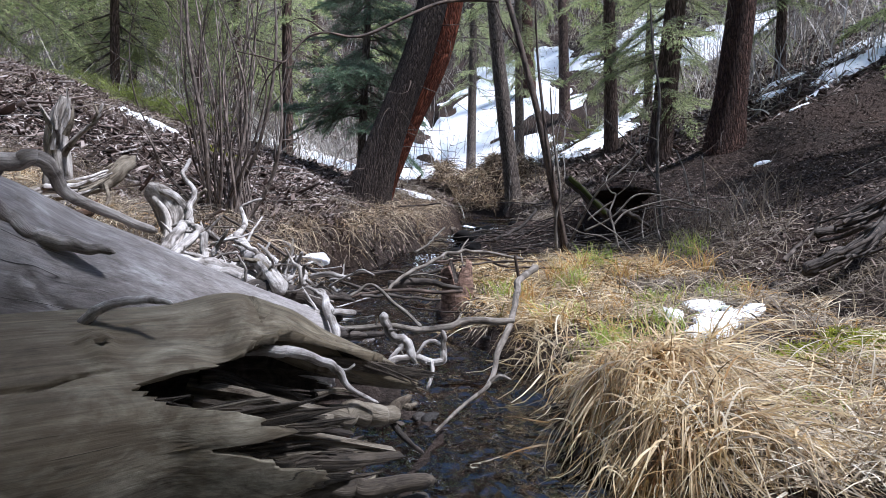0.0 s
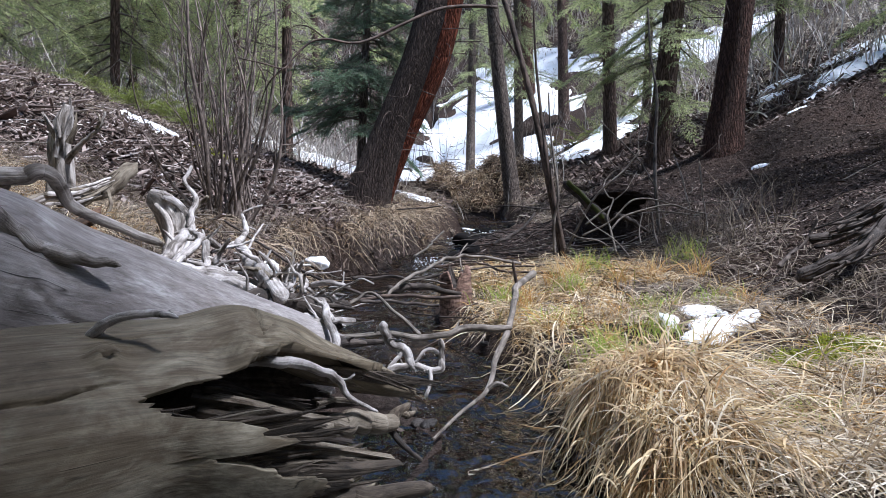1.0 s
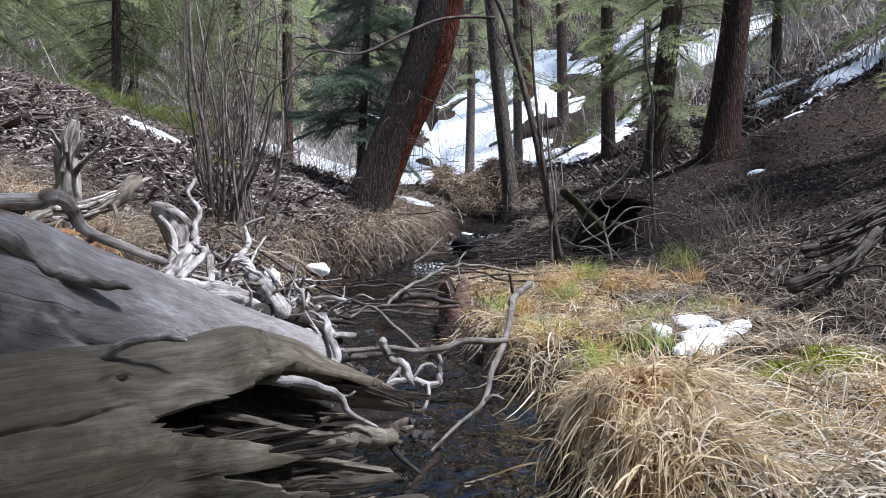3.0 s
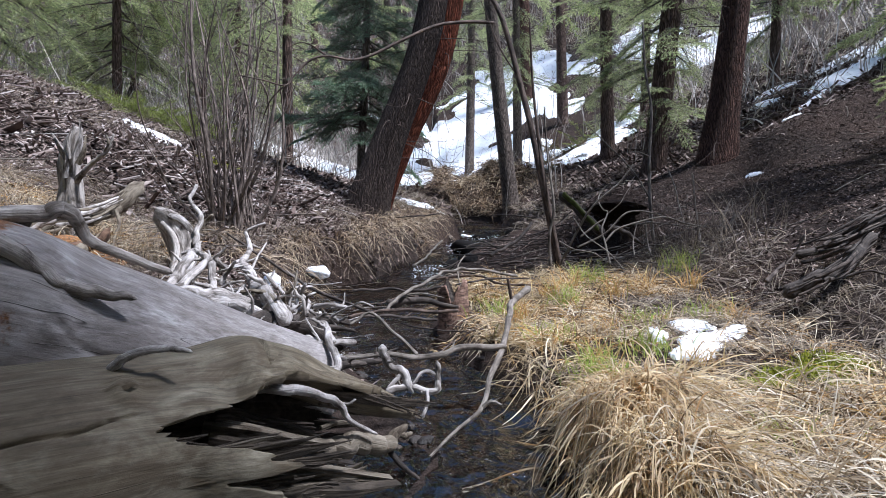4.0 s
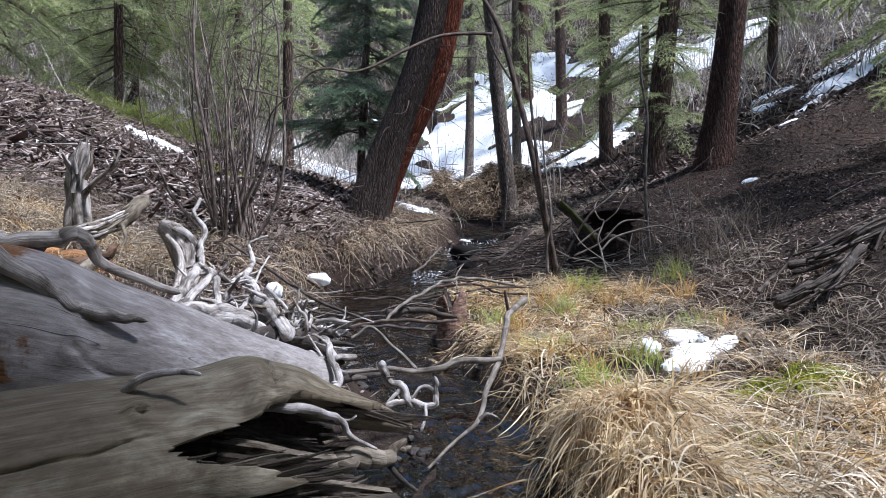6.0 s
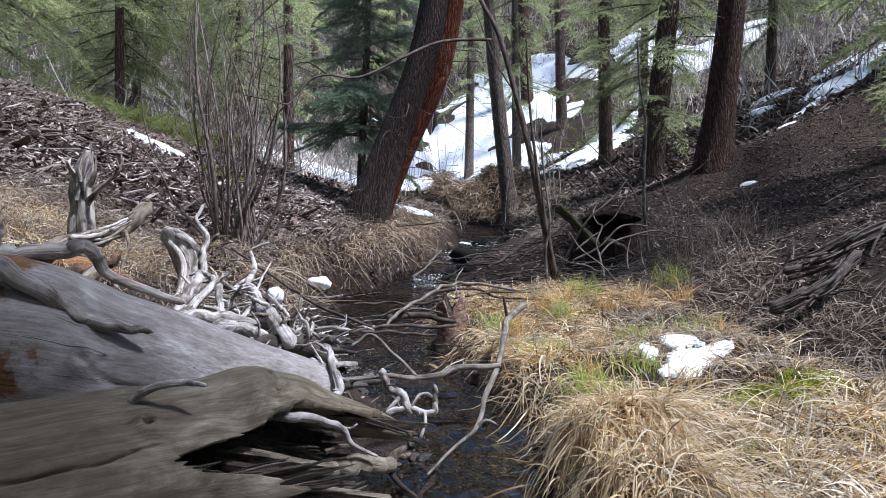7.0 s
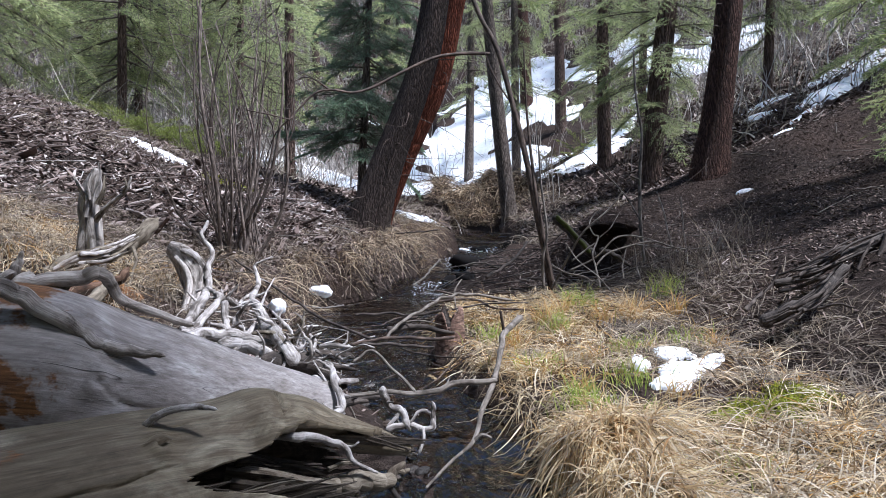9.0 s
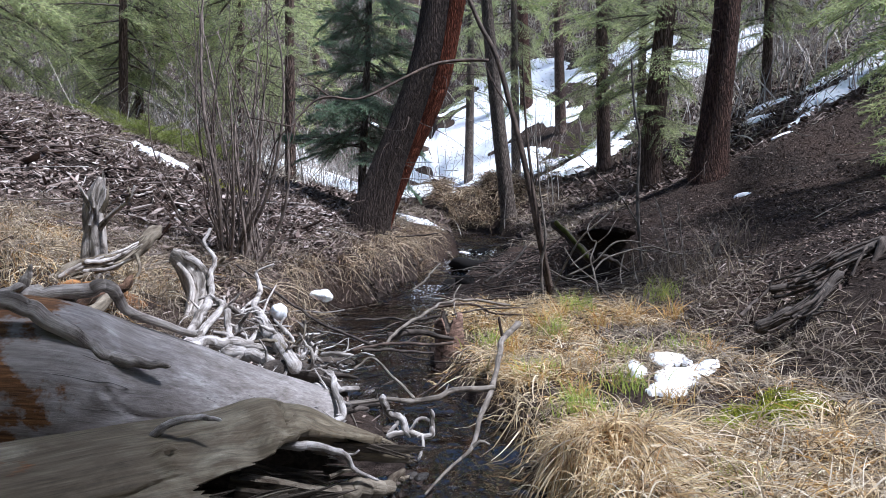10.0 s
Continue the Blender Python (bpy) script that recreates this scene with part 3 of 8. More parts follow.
# ---- the fallen driftwood trunks in the foreground ----
def broken_log(geo, core, axis, ends, wall=0.05, n=90, sides=96, rough=0.06, seed=1, flare=None, knots=(), swells=(), cracks=()):
    """A hollow trunk whose shell breaks off at a length that depends on the angle (0 up, 90 towards the camera's side)."""
    q = smoothed(axis, 400)
    deg = np.arange(sides) / sides * 360.0
    end = np.interp(deg, [e[0] for e in ends], [e[1] for e in ends])
    r = np.random.default_rng(seed)
    teeth = r.uniform(-1, 1, sides) * np.interp(deg, [e[0] for e in ends], [e[2] for e in ends])
    teeth = sum(np.roll(teeth, k) for k in range(-3, 4)) / 2.6 + 0.2 * teeth
    end = np.clip(end + teeth, 0.2, 1.0)
    u = np.linspace(0, 1, n)[:, None] ** 0.9 * end[None]
    k = u * 399
    i = np.minimum(k.astype(int), 398)
    t = (k - i)[..., None]
    p = q[i] * (1 - t) + q[i + 1] * t
    d = q[i + 1, :3] - q[i, :3]
    d /= np.linalg.norm(d, axis=2)[..., None]
    up = np.array([0, 0, 1.0]) - d * d[..., 2:3]
    up /= np.linalg.norm(up, axis=2)[..., None]
    out = np.cross(d, up)
    ang = np.radians(deg)[None] + 0 * u
    rad = p[..., 3]
    if flare is not None:
        rad = rad * flare(u, ang)
    gr = np.stack([rad * np.cos(ang), rad * np.sin(ang), u * 2.6], 2).reshape(-1, 3)
    gg = gr * np.array([1, 1, 0.35])
    lump = (1.2 * wave3(gg, 8, seed) + 0.5 * wave3(gg, 22, seed + 1) + 0.12 * wave3(gr * np.array([1, 1, 0.12]), 75, seed + 2) + 0.1 * wave3(gr * np.array([1, 1, 0.5]), 55, seed + 4)).reshape(u.shape)
    for ku, ka, kr, kh in knots:
        dist = np.hypot((u - ku) * 2.6, rad * ((ang - radians(ka) + np.pi) % (2 * np.pi) - np.pi))
        lump = lump + kh / rough * (np.exp(-(dist / kr) ** 2) - 1.3 * np.exp(-(dist / (0.4 * kr)) ** 2))
    for ku, ka, kr, kh in swells:
        dist = np.hypot((u - ku) * 2.6, rad * ((ang - radians(ka) + np.pi) % (2 * np.pi) - np.pi))
        lump = lump + kh / rough * np.exp(-(dist / kr) ** 2)
    for ua, aa, ub, ab, wide, deep in cracks:      # long drying cracks, wandering a little
        s = np.clip((u - ua) / (ub - ua), 0, 1)
        a0 = np.radians(aa + (ab - aa) * s) + 0.03 * np.sin(u * 37 + aa) + 0.012 * np.sin(u * 120 + ab)
        off = rad * ((ang - a0 + np.pi) % (2 * np.pi) - np.pi)
        taper = np.sqrt(np.clip(4 * s * (1 - s), 0, 1)) * ((u > ua) & (u < ub))
        lump = lump - deep / rad / rough * taper * np.exp(-(off / wide) ** 2)
    ro = rad * (1 + rough * lump)
    wallr = wall * np.clip((1.0 - (u / end[None]) ** 6), 0.4, 1) * (1 + 0.5 * lump)
    radial = np.cos(ang)[..., None] * up + np.sin(ang)[..., None] * out
    vo = p[..., :3] + ro[..., None] * radial
    vi = p[..., :3] + np.maximum(ro - wallr, 0.004)[..., None] * radial
    a, b = np.meshgrid(np.arange(n - 1), np.arange(sides), indexing="ij")
    c = (b + 1) % sides
    quads = np.stack([a * sides + b, (a + 1) * sides + b, (a + 1) * sides + c, a * sides + c], 2).reshape(-1, 4)
    N = n * sides
    b1 = np.arange(sides)
    c1 = (b1 + 1) % sides
    e = (n - 1) * sides
    rim = np.stack([e + b1, N + e + b1, N + e + c1, e + c1], 1)
    both = np.concatenate([vo.reshape(-1, 3), vi.reshape(-1, 3)]), np.concatenate([gr, gr * np.array([0.8, 0.8, 1])])
    geo.add(both[0], np.concatenate([quads, rim]), both[1])
    core.add(vi.reshape(-1, 3), quads[:, ::-1], gr)


near_log = thing("driftwood_log", "large silver-grey weathered trunk with a splintered hollow end", "log", at=(-1.0, 0.8, 0.0))
g, core = Geo(), Geo()


def near_flare(u, a):
    low = np.exp(-((np.degrees(a) - 122) / 38) ** 2)
    return 1 + low * 3.0 * np.clip(u - 0.52, 0, 1) + 0.06 * np.exp(-((u - 0.62) / 0.1) ** 2) * np.cos(a)


NEAR_AXIS = [(-2.5, 0.1, 0.22, 0.2), (-1.6, 0.66, 0.22, 0.205), (-0.92, 1.13, 0.22, 0.21), (-0.6, 1.355, 0.22, 0.205), (-0.38, 1.515, 0.205, 0.18), (-0.19, 1.67, 0.165, 0.12), (-0.01, 1.85, 0.125, 0.06)]
NEAR_ENDS = [(0, 0.86, 0.02), (12, 0.84, 0.03), (22, 0.76, 0.03), (28, 0.70, 0.03), (33, 0.65, 0.02), (40, 0.62, 0.02), (48, 0.585, 0.02), (55, 0.54, 0.02), (62, 0.49, 0.02), (68, 0.5, 0.012), (76, 0.545, 0.015), (84, 0.60, 0.02), (91, 0.64, 0.02), (96, 0.53, 0.015), (104, 0.6, 0.03), (113, 0.70, 0.03), (119, 0.71, 0.03), (126, 0.62, 0.03), (134, 0.76, 0.04), (150, 0.8, 0.05), (170, 0.8, 0.06), (185, 0.8, 0.06), (270, 0.8, 0.06), (330, 0.84, 0.03), (348, 0.86, 0.02), (360, 0.86, 0.02)]
broken_log(g, core, NEAR_AXIS, NEAR_ENDS,
           sides=360, n=130, seed=11, flare=near_flare, knots=[(0.455, 38, 0.028, 0.13), (0.36, 75, 0.02, 0.06)],
           swells=[(0.61, 5, 0.15, 0.16), (0.57, 48, 0.08, -0.16), (0.62, 30, 0.05, -0.1), (0.40, 55, 0.25, 0.06), (0.50, 92, 0.16, -0.1), (0.72, 20, 0.12, -0.08), (0.3, 100, 0.2, -0.08)],
           cracks=[(0.26, 62, 0.46, 53, 0.003, 0.014), (0.44, 22, 0.58, 20, 0.002, 0.008), (0.7, 22, 0.9, 24, 0.003, 0.014), (0.66, 34, 0.9, 30, 0.004, 0.02), (0.74, 12, 0.98, 14, 0.003, 0.014)])
part("trunk", g, WOOD, near_log)
# the hollow's shade is put into the colour of its inner wall
part("hollow", core, WOOD_DARK, near_log, "inside of the hollow trunk, darkened for shade")

far_log = thing("driftwood_log", "thick bleached trunk base with flaring roots behind the hollow log", "log", at=(-1.0, 1.8, 0.0))
g, core = Geo(), Geo()
broken_log(g, core, [(-2.469, 0.799, 0.466, 0.323), (-1.614, 1.284, 0.446, 0.323), (-1.187, 1.521, 0.394, 0.318), (-0.902, 1.673, 0.323, 0.285), (-0.664, 1.825, 0.261, 0.223), (-0.455, 1.967, 0.228, 0.152), (-0.284, 2.082, 0.2, 0.085)],
           [(0, 0.92, 0.03), (360, 0.92, 0.03)], wall=0.08, n=120, sides=300, rough=0.05, seed=23, cracks=[(0.34, 40, 0.46, 38, 0.003, 0.012), (0.45, 78, 0.6, 72, 0.0035, 0.008), (0.45, 20, 0.66, 18, 0.003, 0.008), (0.455, 66, 0.52, 75, 0.005, 0.008)], knots=[(0.445, 64, 0.03, 0.07)], swells=[(0.36, 98, 0.2, -0.07), (0.40, 44, 0.16, 0.2), (0.33, 40, 0.16, 0.14), (0.52, 58, 0.12, 0.06)])
part("trunk", g, WOOD_GREY, far_log)
part("hollow", core, WOOD_DARK, far_log)


# ---- conifers ----
def spray(seed, twigs, per, size, width, arch=0.18, fan=0.36):
    """Needles of one branch, lying along +x from 0 to 1, as loose slim triangles (n, 3, 3), and the twigs' lines."""
    r = np.random.default_rng(seed)
    base, way, lines = [], [], []
    for k in range(twigs):
        s = (k + 0.5) / twigs
        x0 = np.array([0.12 + 0.88 * s, 0, -arch * s * s])
        if k % 7 == 6 or s > 0.97:
            d = np.array([1, 0, -2 * arch * s])
            ln = 0.12
        else:
            sg = 1 if k % 2 else -1
            d = np.array([0.75, sg * 0.75, r.uniform(-0.35, 0.1)])
            ln = (fan * (1 - s) ** 0.8 + 0.08) * r.uniform(0.6, 1.15)
        d = d / np.linalg.norm(d)
        lines.append((x0, x0 + d * ln))
        t = np.linspace(0.05, 1, per)[:, None] + r.normal(0, 0.02, (per, 1))
        pt = x0 + d * ln * t + np.array([0, 0, -0.12]) * ln * t ** 2
        w = d * 0.75 + r.normal(0, 0.55, (per, 3)) + np.array([0, 0, 0.1])
        base.append(pt)
        way.append(w / np.linalg.norm(w, axis=1)[:, None])
    base, way = np.concatenate(base), np.concatenate(way)
    ln = size * r.uniform(0.7, 1.3, (len(base), 1))
    side = np.cross(way, r.normal(size=way.shape))
    side *= width / np.linalg.norm(side, axis=1)[:, None]
    tri = np.stack([base - side, base + side, base + way * ln], 1)
    return tri, lines


def turn_to(az, el, roll=0.0):
    """Rotation that takes +x to the azimuth az (from +x towards +y) and elevation el."""
    return np.array(Euler((roll, -el, az)).to_matrix())


def foliage(crown, twigs, sprays, at, az, el, length, seed, wood=0.006):
    tri, lines = sprays[seed % len(sprays)]
    m = turn_to(az, el, 0.3 * math.sin(seed * 7.1)) * length
    v = tri.reshape(-1, 3) @ m.T + at
    crown.add(v, np.arange(len(v)).reshape(-1, 3))
    mid = np.array([[0, 0, 0], [0.5, 0, -0.045], [1, 0, -0.18]]) @ m.T + at
    tube(twigs, [(*p, w * length ** 0.5) for p, w in zip(mid, (2.2 * wood, 1.4 * wood, 0.3 * wood))], 5, 4, cap=False)


SPRAYS_FAR = [spray(k, 22, 8, 0.10, 0.013) for k in range(4)]
SPRAYS_MID = [spray(10 + k, 30, 16, 0.065, 0.006) for k in range(4)]
SPRAYS_LIGHT = [spray(30 + k, 34, 26, 0.045, 0.0035, 0.2, 0.4) for k in range(4)]
SPRAYS_NEAR = [spray(20 + k, 44, 40, 0.036, 0.0032, 0.12, 0.42) for k in range(3)]


SPRAY_MESHES = {}


def spray_mesh(sprays, k, needles):
    """Shared meshes of one unit branch: its wood and its needles."""
    key = (id(sprays), k, needles.name)
    if key not in SPRAY_MESHES:
        tri, lines = sprays[k]
        wood, leaf = Geo(), Geo()
        tube(wood, [(0, 0, 0, 0.013), (0.5, 0, -0.045, 0.008), (1, 0, -0.18, 0.002)], 6, 5, cap=False)
        for a, b in lines:
            tube(wood, [(*a, 0.003), (*b, 0.0012)], 2, 3, cap=False)
        leaf.add(tri.reshape(-1, 3), np.arange(len(tri) * 3).reshape(-1, 3))
        SPRAY_MESHES[key] = wood.mesh("branch", TWIG), leaf.mesh("needles", needles, False)
    return SPRAY_MESHES[key]


def branch(tree, sprays, k, needles, at, az, el, length, roll=0.0):
    """A needled branch as a part of a tree, with its needles as a part of the branch."""
    wood, leaf = spray_mesh(sprays, k % len(sprays), needles)
    ob = new("branch", wood)
    ob.parent = tree
    m = Matrix(turn_to(az, el, roll).tolist()).to_4x4()
    ob.matrix_basis = Matrix.Translation(Vector(at) - tree.location) @ m @ Matrix.Scale(length, 4)
    nd = new("needles", leaf)
    nd.parent = ob
    return ob


def conifer(name, label, line, branches, needles, sprays, bark_mat, group="", seed=0, sides=10, bare=0, rough=0.05, joined=False, spread=14):
    """A conifer. line: trunk rows (x, y, z, radius). branches: rows (from, to, count, length low, length high, elevation)."""
    r = np.random.default_rng(seed)
    ob = thing(name, label, "tree", group, at=line[0][:3])
    tr = Geo()
    flare = list(line)
    x, y, z, rad = line[0]
    flare[0] = (x, y, z - 0.25, rad * 1.45)
    flare.insert(1, (x + 0.12 * (line[1][0] - x) / max(0.5, line[1][2] - z), y, z + 0.12, rad * 1.12))
    tube(tr, flare, 44 if sides > 12 else 20, sides, rough, seed)
    part("trunk", tr, bark_mat, ob)
    pts = smoothed(line, 200)
    crown, twigs = Geo(), Geo()
    for lo, hi, count, la, lb, el in branches:
        for k in range(count):
            s = lo + (hi - lo) * (k + r.uniform(0, 1)) / count
            p = pts[min(199, int(s * 199))]
            ln = (la + (lb - la) * (s - lo) / (hi - lo)) * r.uniform(0.7, 1.2)
            az, e, pick = r.uniform(0, 6.28), radians(el + r.uniform(-spread, spread)), int(r.integers(1000))
            if joined:
                foliage(crown, twigs, sprays, p[:3], az, e, ln, pick)
            else:
                branch(ob, sprays, pick, needles, p[:3], az, e, ln, 0.3 * math.sin(pick * 7.1))
    for k in range(bare):
        p = pts[int(r.uniform(5, 150))]
        az, el, ln = r.uniform(0, 6.28), r.uniform(-0.6, 0.2), r.uniform(0.3, 1.0)
        d = np.array([math.cos(az) * math.cos(el), math.sin(az) * math.cos(el), math.sin(el)])
        bend = r.normal(0, 0.12 * ln, 3)
        rows = [(*p[:3], 0.0055), (*(p[:3] + d * ln * 0.5 + bend), 0.0035), (*(p[:3] + d * ln + np.array([0, 0, -0.1])), 0.0015)]
        if joined:
            tube(twigs, rows, 6, 4, cap=False)
        else:
            part("dead_twig", tube(Geo(), rows, 8, 4), TWIG_BROWN, ob)
    if crown.n:
        part("crown", crown, needles, ob, smooth=False, kind="stuff")
    if twigs.n:
        part("branchwork", twigs, TWIG, ob, kind="stuff")
    return ob


def on(x, y, dz=0.0):
    return float(land(x, y)) + dz


# the leaning pair over the creek
zb = on(-0.72, 7.45)
leaning = conifer("spruce_tree", "leaning conifer with grey-brown furrowed bark on the creek bank", [(-0.83, 7.45, zb - 0.06, 0.215), (-0.57, 7.5, zb + 0.75, 0.18), (-0.22, 7.55, zb + 1.7, 0.165), (-0.03, 7.6, zb + 2.6, 0.155), (0.35, 7.7, zb + 5.5, 0.12), (0.6, 7.8, zb + 9, 0.04)],
        [(0.7, 0.97, 12, 1.4, 0.6, -15)], NEEDLE, SPRAYS_MID, BARK_DARK, seed=1, sides=48, bare=26, rough=0.09)
zb = on(-0.45, 7.85)
conifer("spruce_tree", "slimmer leaning conifer with flaking red bark", [(-0.73, 7.9, zb, 0.11), (-0.42, 7.9, zb + 0.8, 0.115), (-0.03, 7.9, zb + 1.7, 0.12), (0.19, 7.92, zb + 2.7, 0.115), (0.8, 8.0, zb + 5.5, 0.09), (1.2, 8.1, zb + 8.5, 0.03)],
        [(0.7, 0.97, 10, 1.3, 0.5, -15)], NEEDLE, SPRAYS_MID, BARK_RED, seed=2, sides=32, bare=22, rough=0.09)
# right of the creek
zb = on(3.32, 8.3)
conifer("spruce_tree", "stout conifer with reddish brown bark on the slope", [(3.32, 8.3, zb, 0.2), (3.40, 8.3, zb + 0.8, 0.172), (3.52, 8.3, zb + 2.2, 0.155), (3.6, 8.3, zb + 5, 0.15), (3.6, 8.3, zb + 9, 0.04)],
        [(0.66, 0.97, 12, 1.4, 0.6, -18)], NEEDLE, SPRAYS_MID, BARK_RUST, seed=3, sides=40, bare=40, rough=0.07)


# ---- roots, horns and splinters of the fallen trunks ----
def limb(name, parent, mat, rows, rough=0.14, squash=1.0, sides=12, label=""):
    """One root, splinter or branch stub along rows of (x, y, z, radius)."""
    seed = int(abs(rows[0][0] * 331 + rows[0][1] * 577 + rows[-1][2] * 911)) % 997
    r = np.random.default_rng(seed)
    q = smoothed(rows, 3 * len(rows)) if len(rows) > 2 else np.linspace(rows[0], rows[1], 6)
    inner = np.ones((len(q), 1))
    inner[[0, -1]] = 0
    q[:, :3] += r.normal(0, 0.1, (len(q), 3)) * q[:, 3:] * inner
    q[:, 3] *= r.uniform(0.97, 1.03, len(q)) * 0.72
    end = (q[-1, :3] - q[-2, :3]) / (np.linalg.norm(q[-1, :3] - q[-2, :3]) + 1e-9)
    start = (q[0, :3] - q[1, :3]) / (np.linalg.norm(q[0, :3] - q[1, :3]) + 1e-9)
    ra, rb = q[0, 3], q[-1, 3]
    rows = [(*(q[0, :3] + start * ra * 0.8), ra * 0.3), *q, (*(q[-1, :3] + end * rb * 0.9), rb * 0.6), (*(q[-1, :3] + end * rb * 1.6), rb * 0.12)]
    geo = tube(Geo(), rows, 4 * len(rows), sides, rough, seed, squash)
    if name in ("root", "branch_stub", "stem", "branch", "horn"):      # broken side twigs
        for k in range(int(r.integers(1, 4))):
            i = int(r.integers(2, len(rows) - 3))
            p, rad = np.array(rows[i][:3]), rows[i][3]
            d = r.normal(0, 1, 3)
            d = d / np.linalg.norm(d) + 0.6 * end
            ln = rad * r.uniform(2.0, 4.5)
            tube(geo, [(*p, rad * 0.5), (*(p + d * ln * 0.5 + r.normal(0, 0.2, 3) * rad), rad * 0.33), (*(p + d * ln), rad * 0.12)], 8, 7, 0.15, seed + k)
    return part(name, geo, mat, parent, label)


def plank(parent, mat, rows, thick, seed, n=26, name="splinter", ragged=0.8):
    """A split slab of wood along rows of (x, y, z, half its height), flat faces and a torn far end."""
    r = np.random.default_rng(seed)
    q = smoothed(rows, n) if len(rows) > 2 else np.linspace(rows[0], rows[1], n)
    c, half = q[:, :3].copy(), q[:, 3]
    tan = np.gradient(c, axis=0)
    tan /= np.linalg.norm(tan, axis=1)[:, None]
    up = np.array([0.1, -0.25, 0.97]) - tan * (tan @ np.array([0.1, -0.25, 0.97]))[:, None]
    up /= np.linalg.norm(up, axis=1)[:, None]
    out = np.cross(tan, up)
    prof = np.array([(-1, 0.55), (-0.93, 1), (-0.5, 1), (0, 1), (0.5, 1), (0.93, 1), (1, 0.55), (1, -0.55), (0.93, -1), (0.5, -1), (0, -1), (-0.5, -1), (-0.93, -1), (-1, -0.55)], float)
    m = len(prof)
    length = np.linalg.norm(np.diff(c, axis=0), axis=1).sum()
    tear = r.uniform(-0.2, ragged, 7)[[0, 0, 1, 2, 3, 4, 5, 5, 4, 4, 3, 2, 1, 0]] * half.mean() * 9
    s = np.linspace(0, 1, n)
    step_ = 1 + 0.10 * np.cumsum(r.normal(0, 0.35, (n, m)), 0) / n ** 0.5 + 0.05 * r.normal(0, 1, (1, m))
    v = c[:, None] + (prof[None, :, 0] * half[:, None] * step_)[..., None] * up[:, None] + (prof[None, :, 1] * thick * 0.5 * np.roll(step_, 3, 1) * np.linspace(1, 0.6, n)[:, None])[..., None] * out[:, None]
    v = v - (np.clip(s - 0.55, 0, 1)[:, None] / 0.45 * tear[None])[..., None] * tan[:, None]
    g = np.stack([np.repeat(prof[None, :, 0] * 0.03, n, 0) + seed, np.repeat(prof[None, :, 1] * 0.02, n, 0), np.repeat(2.2 + s[:, None] * length, m, 1)], 2)
    i, j = np.meshgrid(np.arange(n - 1), np.arange(m), indexing="ij")
    k = (j + 1) % m
    quads = np.stack([i * m + j, i * m + k, (i + 1) * m + k, (i + 1) * m + j], 2).reshape(-1, 4)
    geo = Geo().add(v, quads, g)
    e = (n - 1) * m
    geo.f.append(np.array([[e + a, e + a + 1, e + m - 2 - a, e + m - 1 - a] for a in range(m // 2 - 1)]))
    return part(name, geo, mat, parent, smooth=False)


# the arm that is left of the upper shell, and the torn grain at its end
arm = [(-0.409, 1.43, 0.389, 0.06), (-0.351, 1.52, 0.356, 0.056), (-0.292, 1.6, 0.303, 0.05), (-0.211, 1.68, 0.252, 0.044), (-0.133, 1.73, 0.213, 0.034), (-0.071, 1.77, 0.182, 0.014)]
part("arm", tube(Geo(), arm, 60, 48, 0.16, 5, 0.8), WOOD, near_log)
r = np.random.default_rng(23)
for k in range(16):
    a = np.array(arm[3 if k % 2 else 2]) + np.array([*r.normal(0, 0.014, 2), r.uniform(-0.035, 0.025), 0])
    b = np.array(arm[-1]) + np.array([*r.normal(0.01, 0.016, 2), r.uniform(-0.028, 0.022), 0])
    b[:3] = a[:3] + (b[:3] - a[:3]) * r.uniform(0.75, 1.12)
    plank(near_log, (WOOD_PLAIN, WOOD_PLAIN, WOOD_SHADED)[k % 3], [(*a[:3], r.uniform(0.009, 0.02)), (*(0.5 * (a + b)[:3] + r.normal(0, 0.004, 3)), r.uniform(0.008, 0.016)), (*b[:3], r.uniform(0.003, 0.007))], r.uniform(0.006, 0.014), 40 + k, 16)
# splinters along the broken edge of the shell
r = np.random.default_rng(29)
for k in range(54):
    deg = r.uniform(64, 136)
    u = float(np.interp(deg, [e[0] for e in NEAR_ENDS], [e[1] for e in NEAR_ENDS]))
    q = smoothed(NEAR_AXIS, 400)
    i = int(u * 399) - int(r.uniform(2, 12))
    a, pts = radians(deg), []
    for back, deep in ((34, 0.035), (16, 0.022), (0, r.uniform(0.008, 0.03))):
        c = q[i - back]
        d = q[i - back + 1, :3] - c[:3]
        d /= np.linalg.norm(d)
        up = np.array([0, 0, 1.0]) - d * d[2]
        up /= np.linalg.norm(up)
        rad = c[3] * float(near_flare(np.array((i - back) / 399), np.array(a))) - deep
        pts.append(c[:3] + rad * (math.cos(a) * up + math.sin(a) * np.cross(d, up)))
    ln, w = r.uniform(0.05, 0.2), r.uniform(0.004, 0.012)
    way = d + r.normal(0, 0.05, 3)
    rows = [(*pts[0], w), (*pts[1], w), (*pts[2], w * 0.95), (*(pts[2] + way * ln * 0.5 + r.normal(0, 0.004, 3)), w * 0.7), (*(pts[2] + way * ln), w * 0.2)]
    plank(near_log, (WOOD_SHADED, WOOD_PLAIN, WOOD_SHADED)[k % 3], rows, r.uniform(0.005, 0.012), 400 + k, 18)
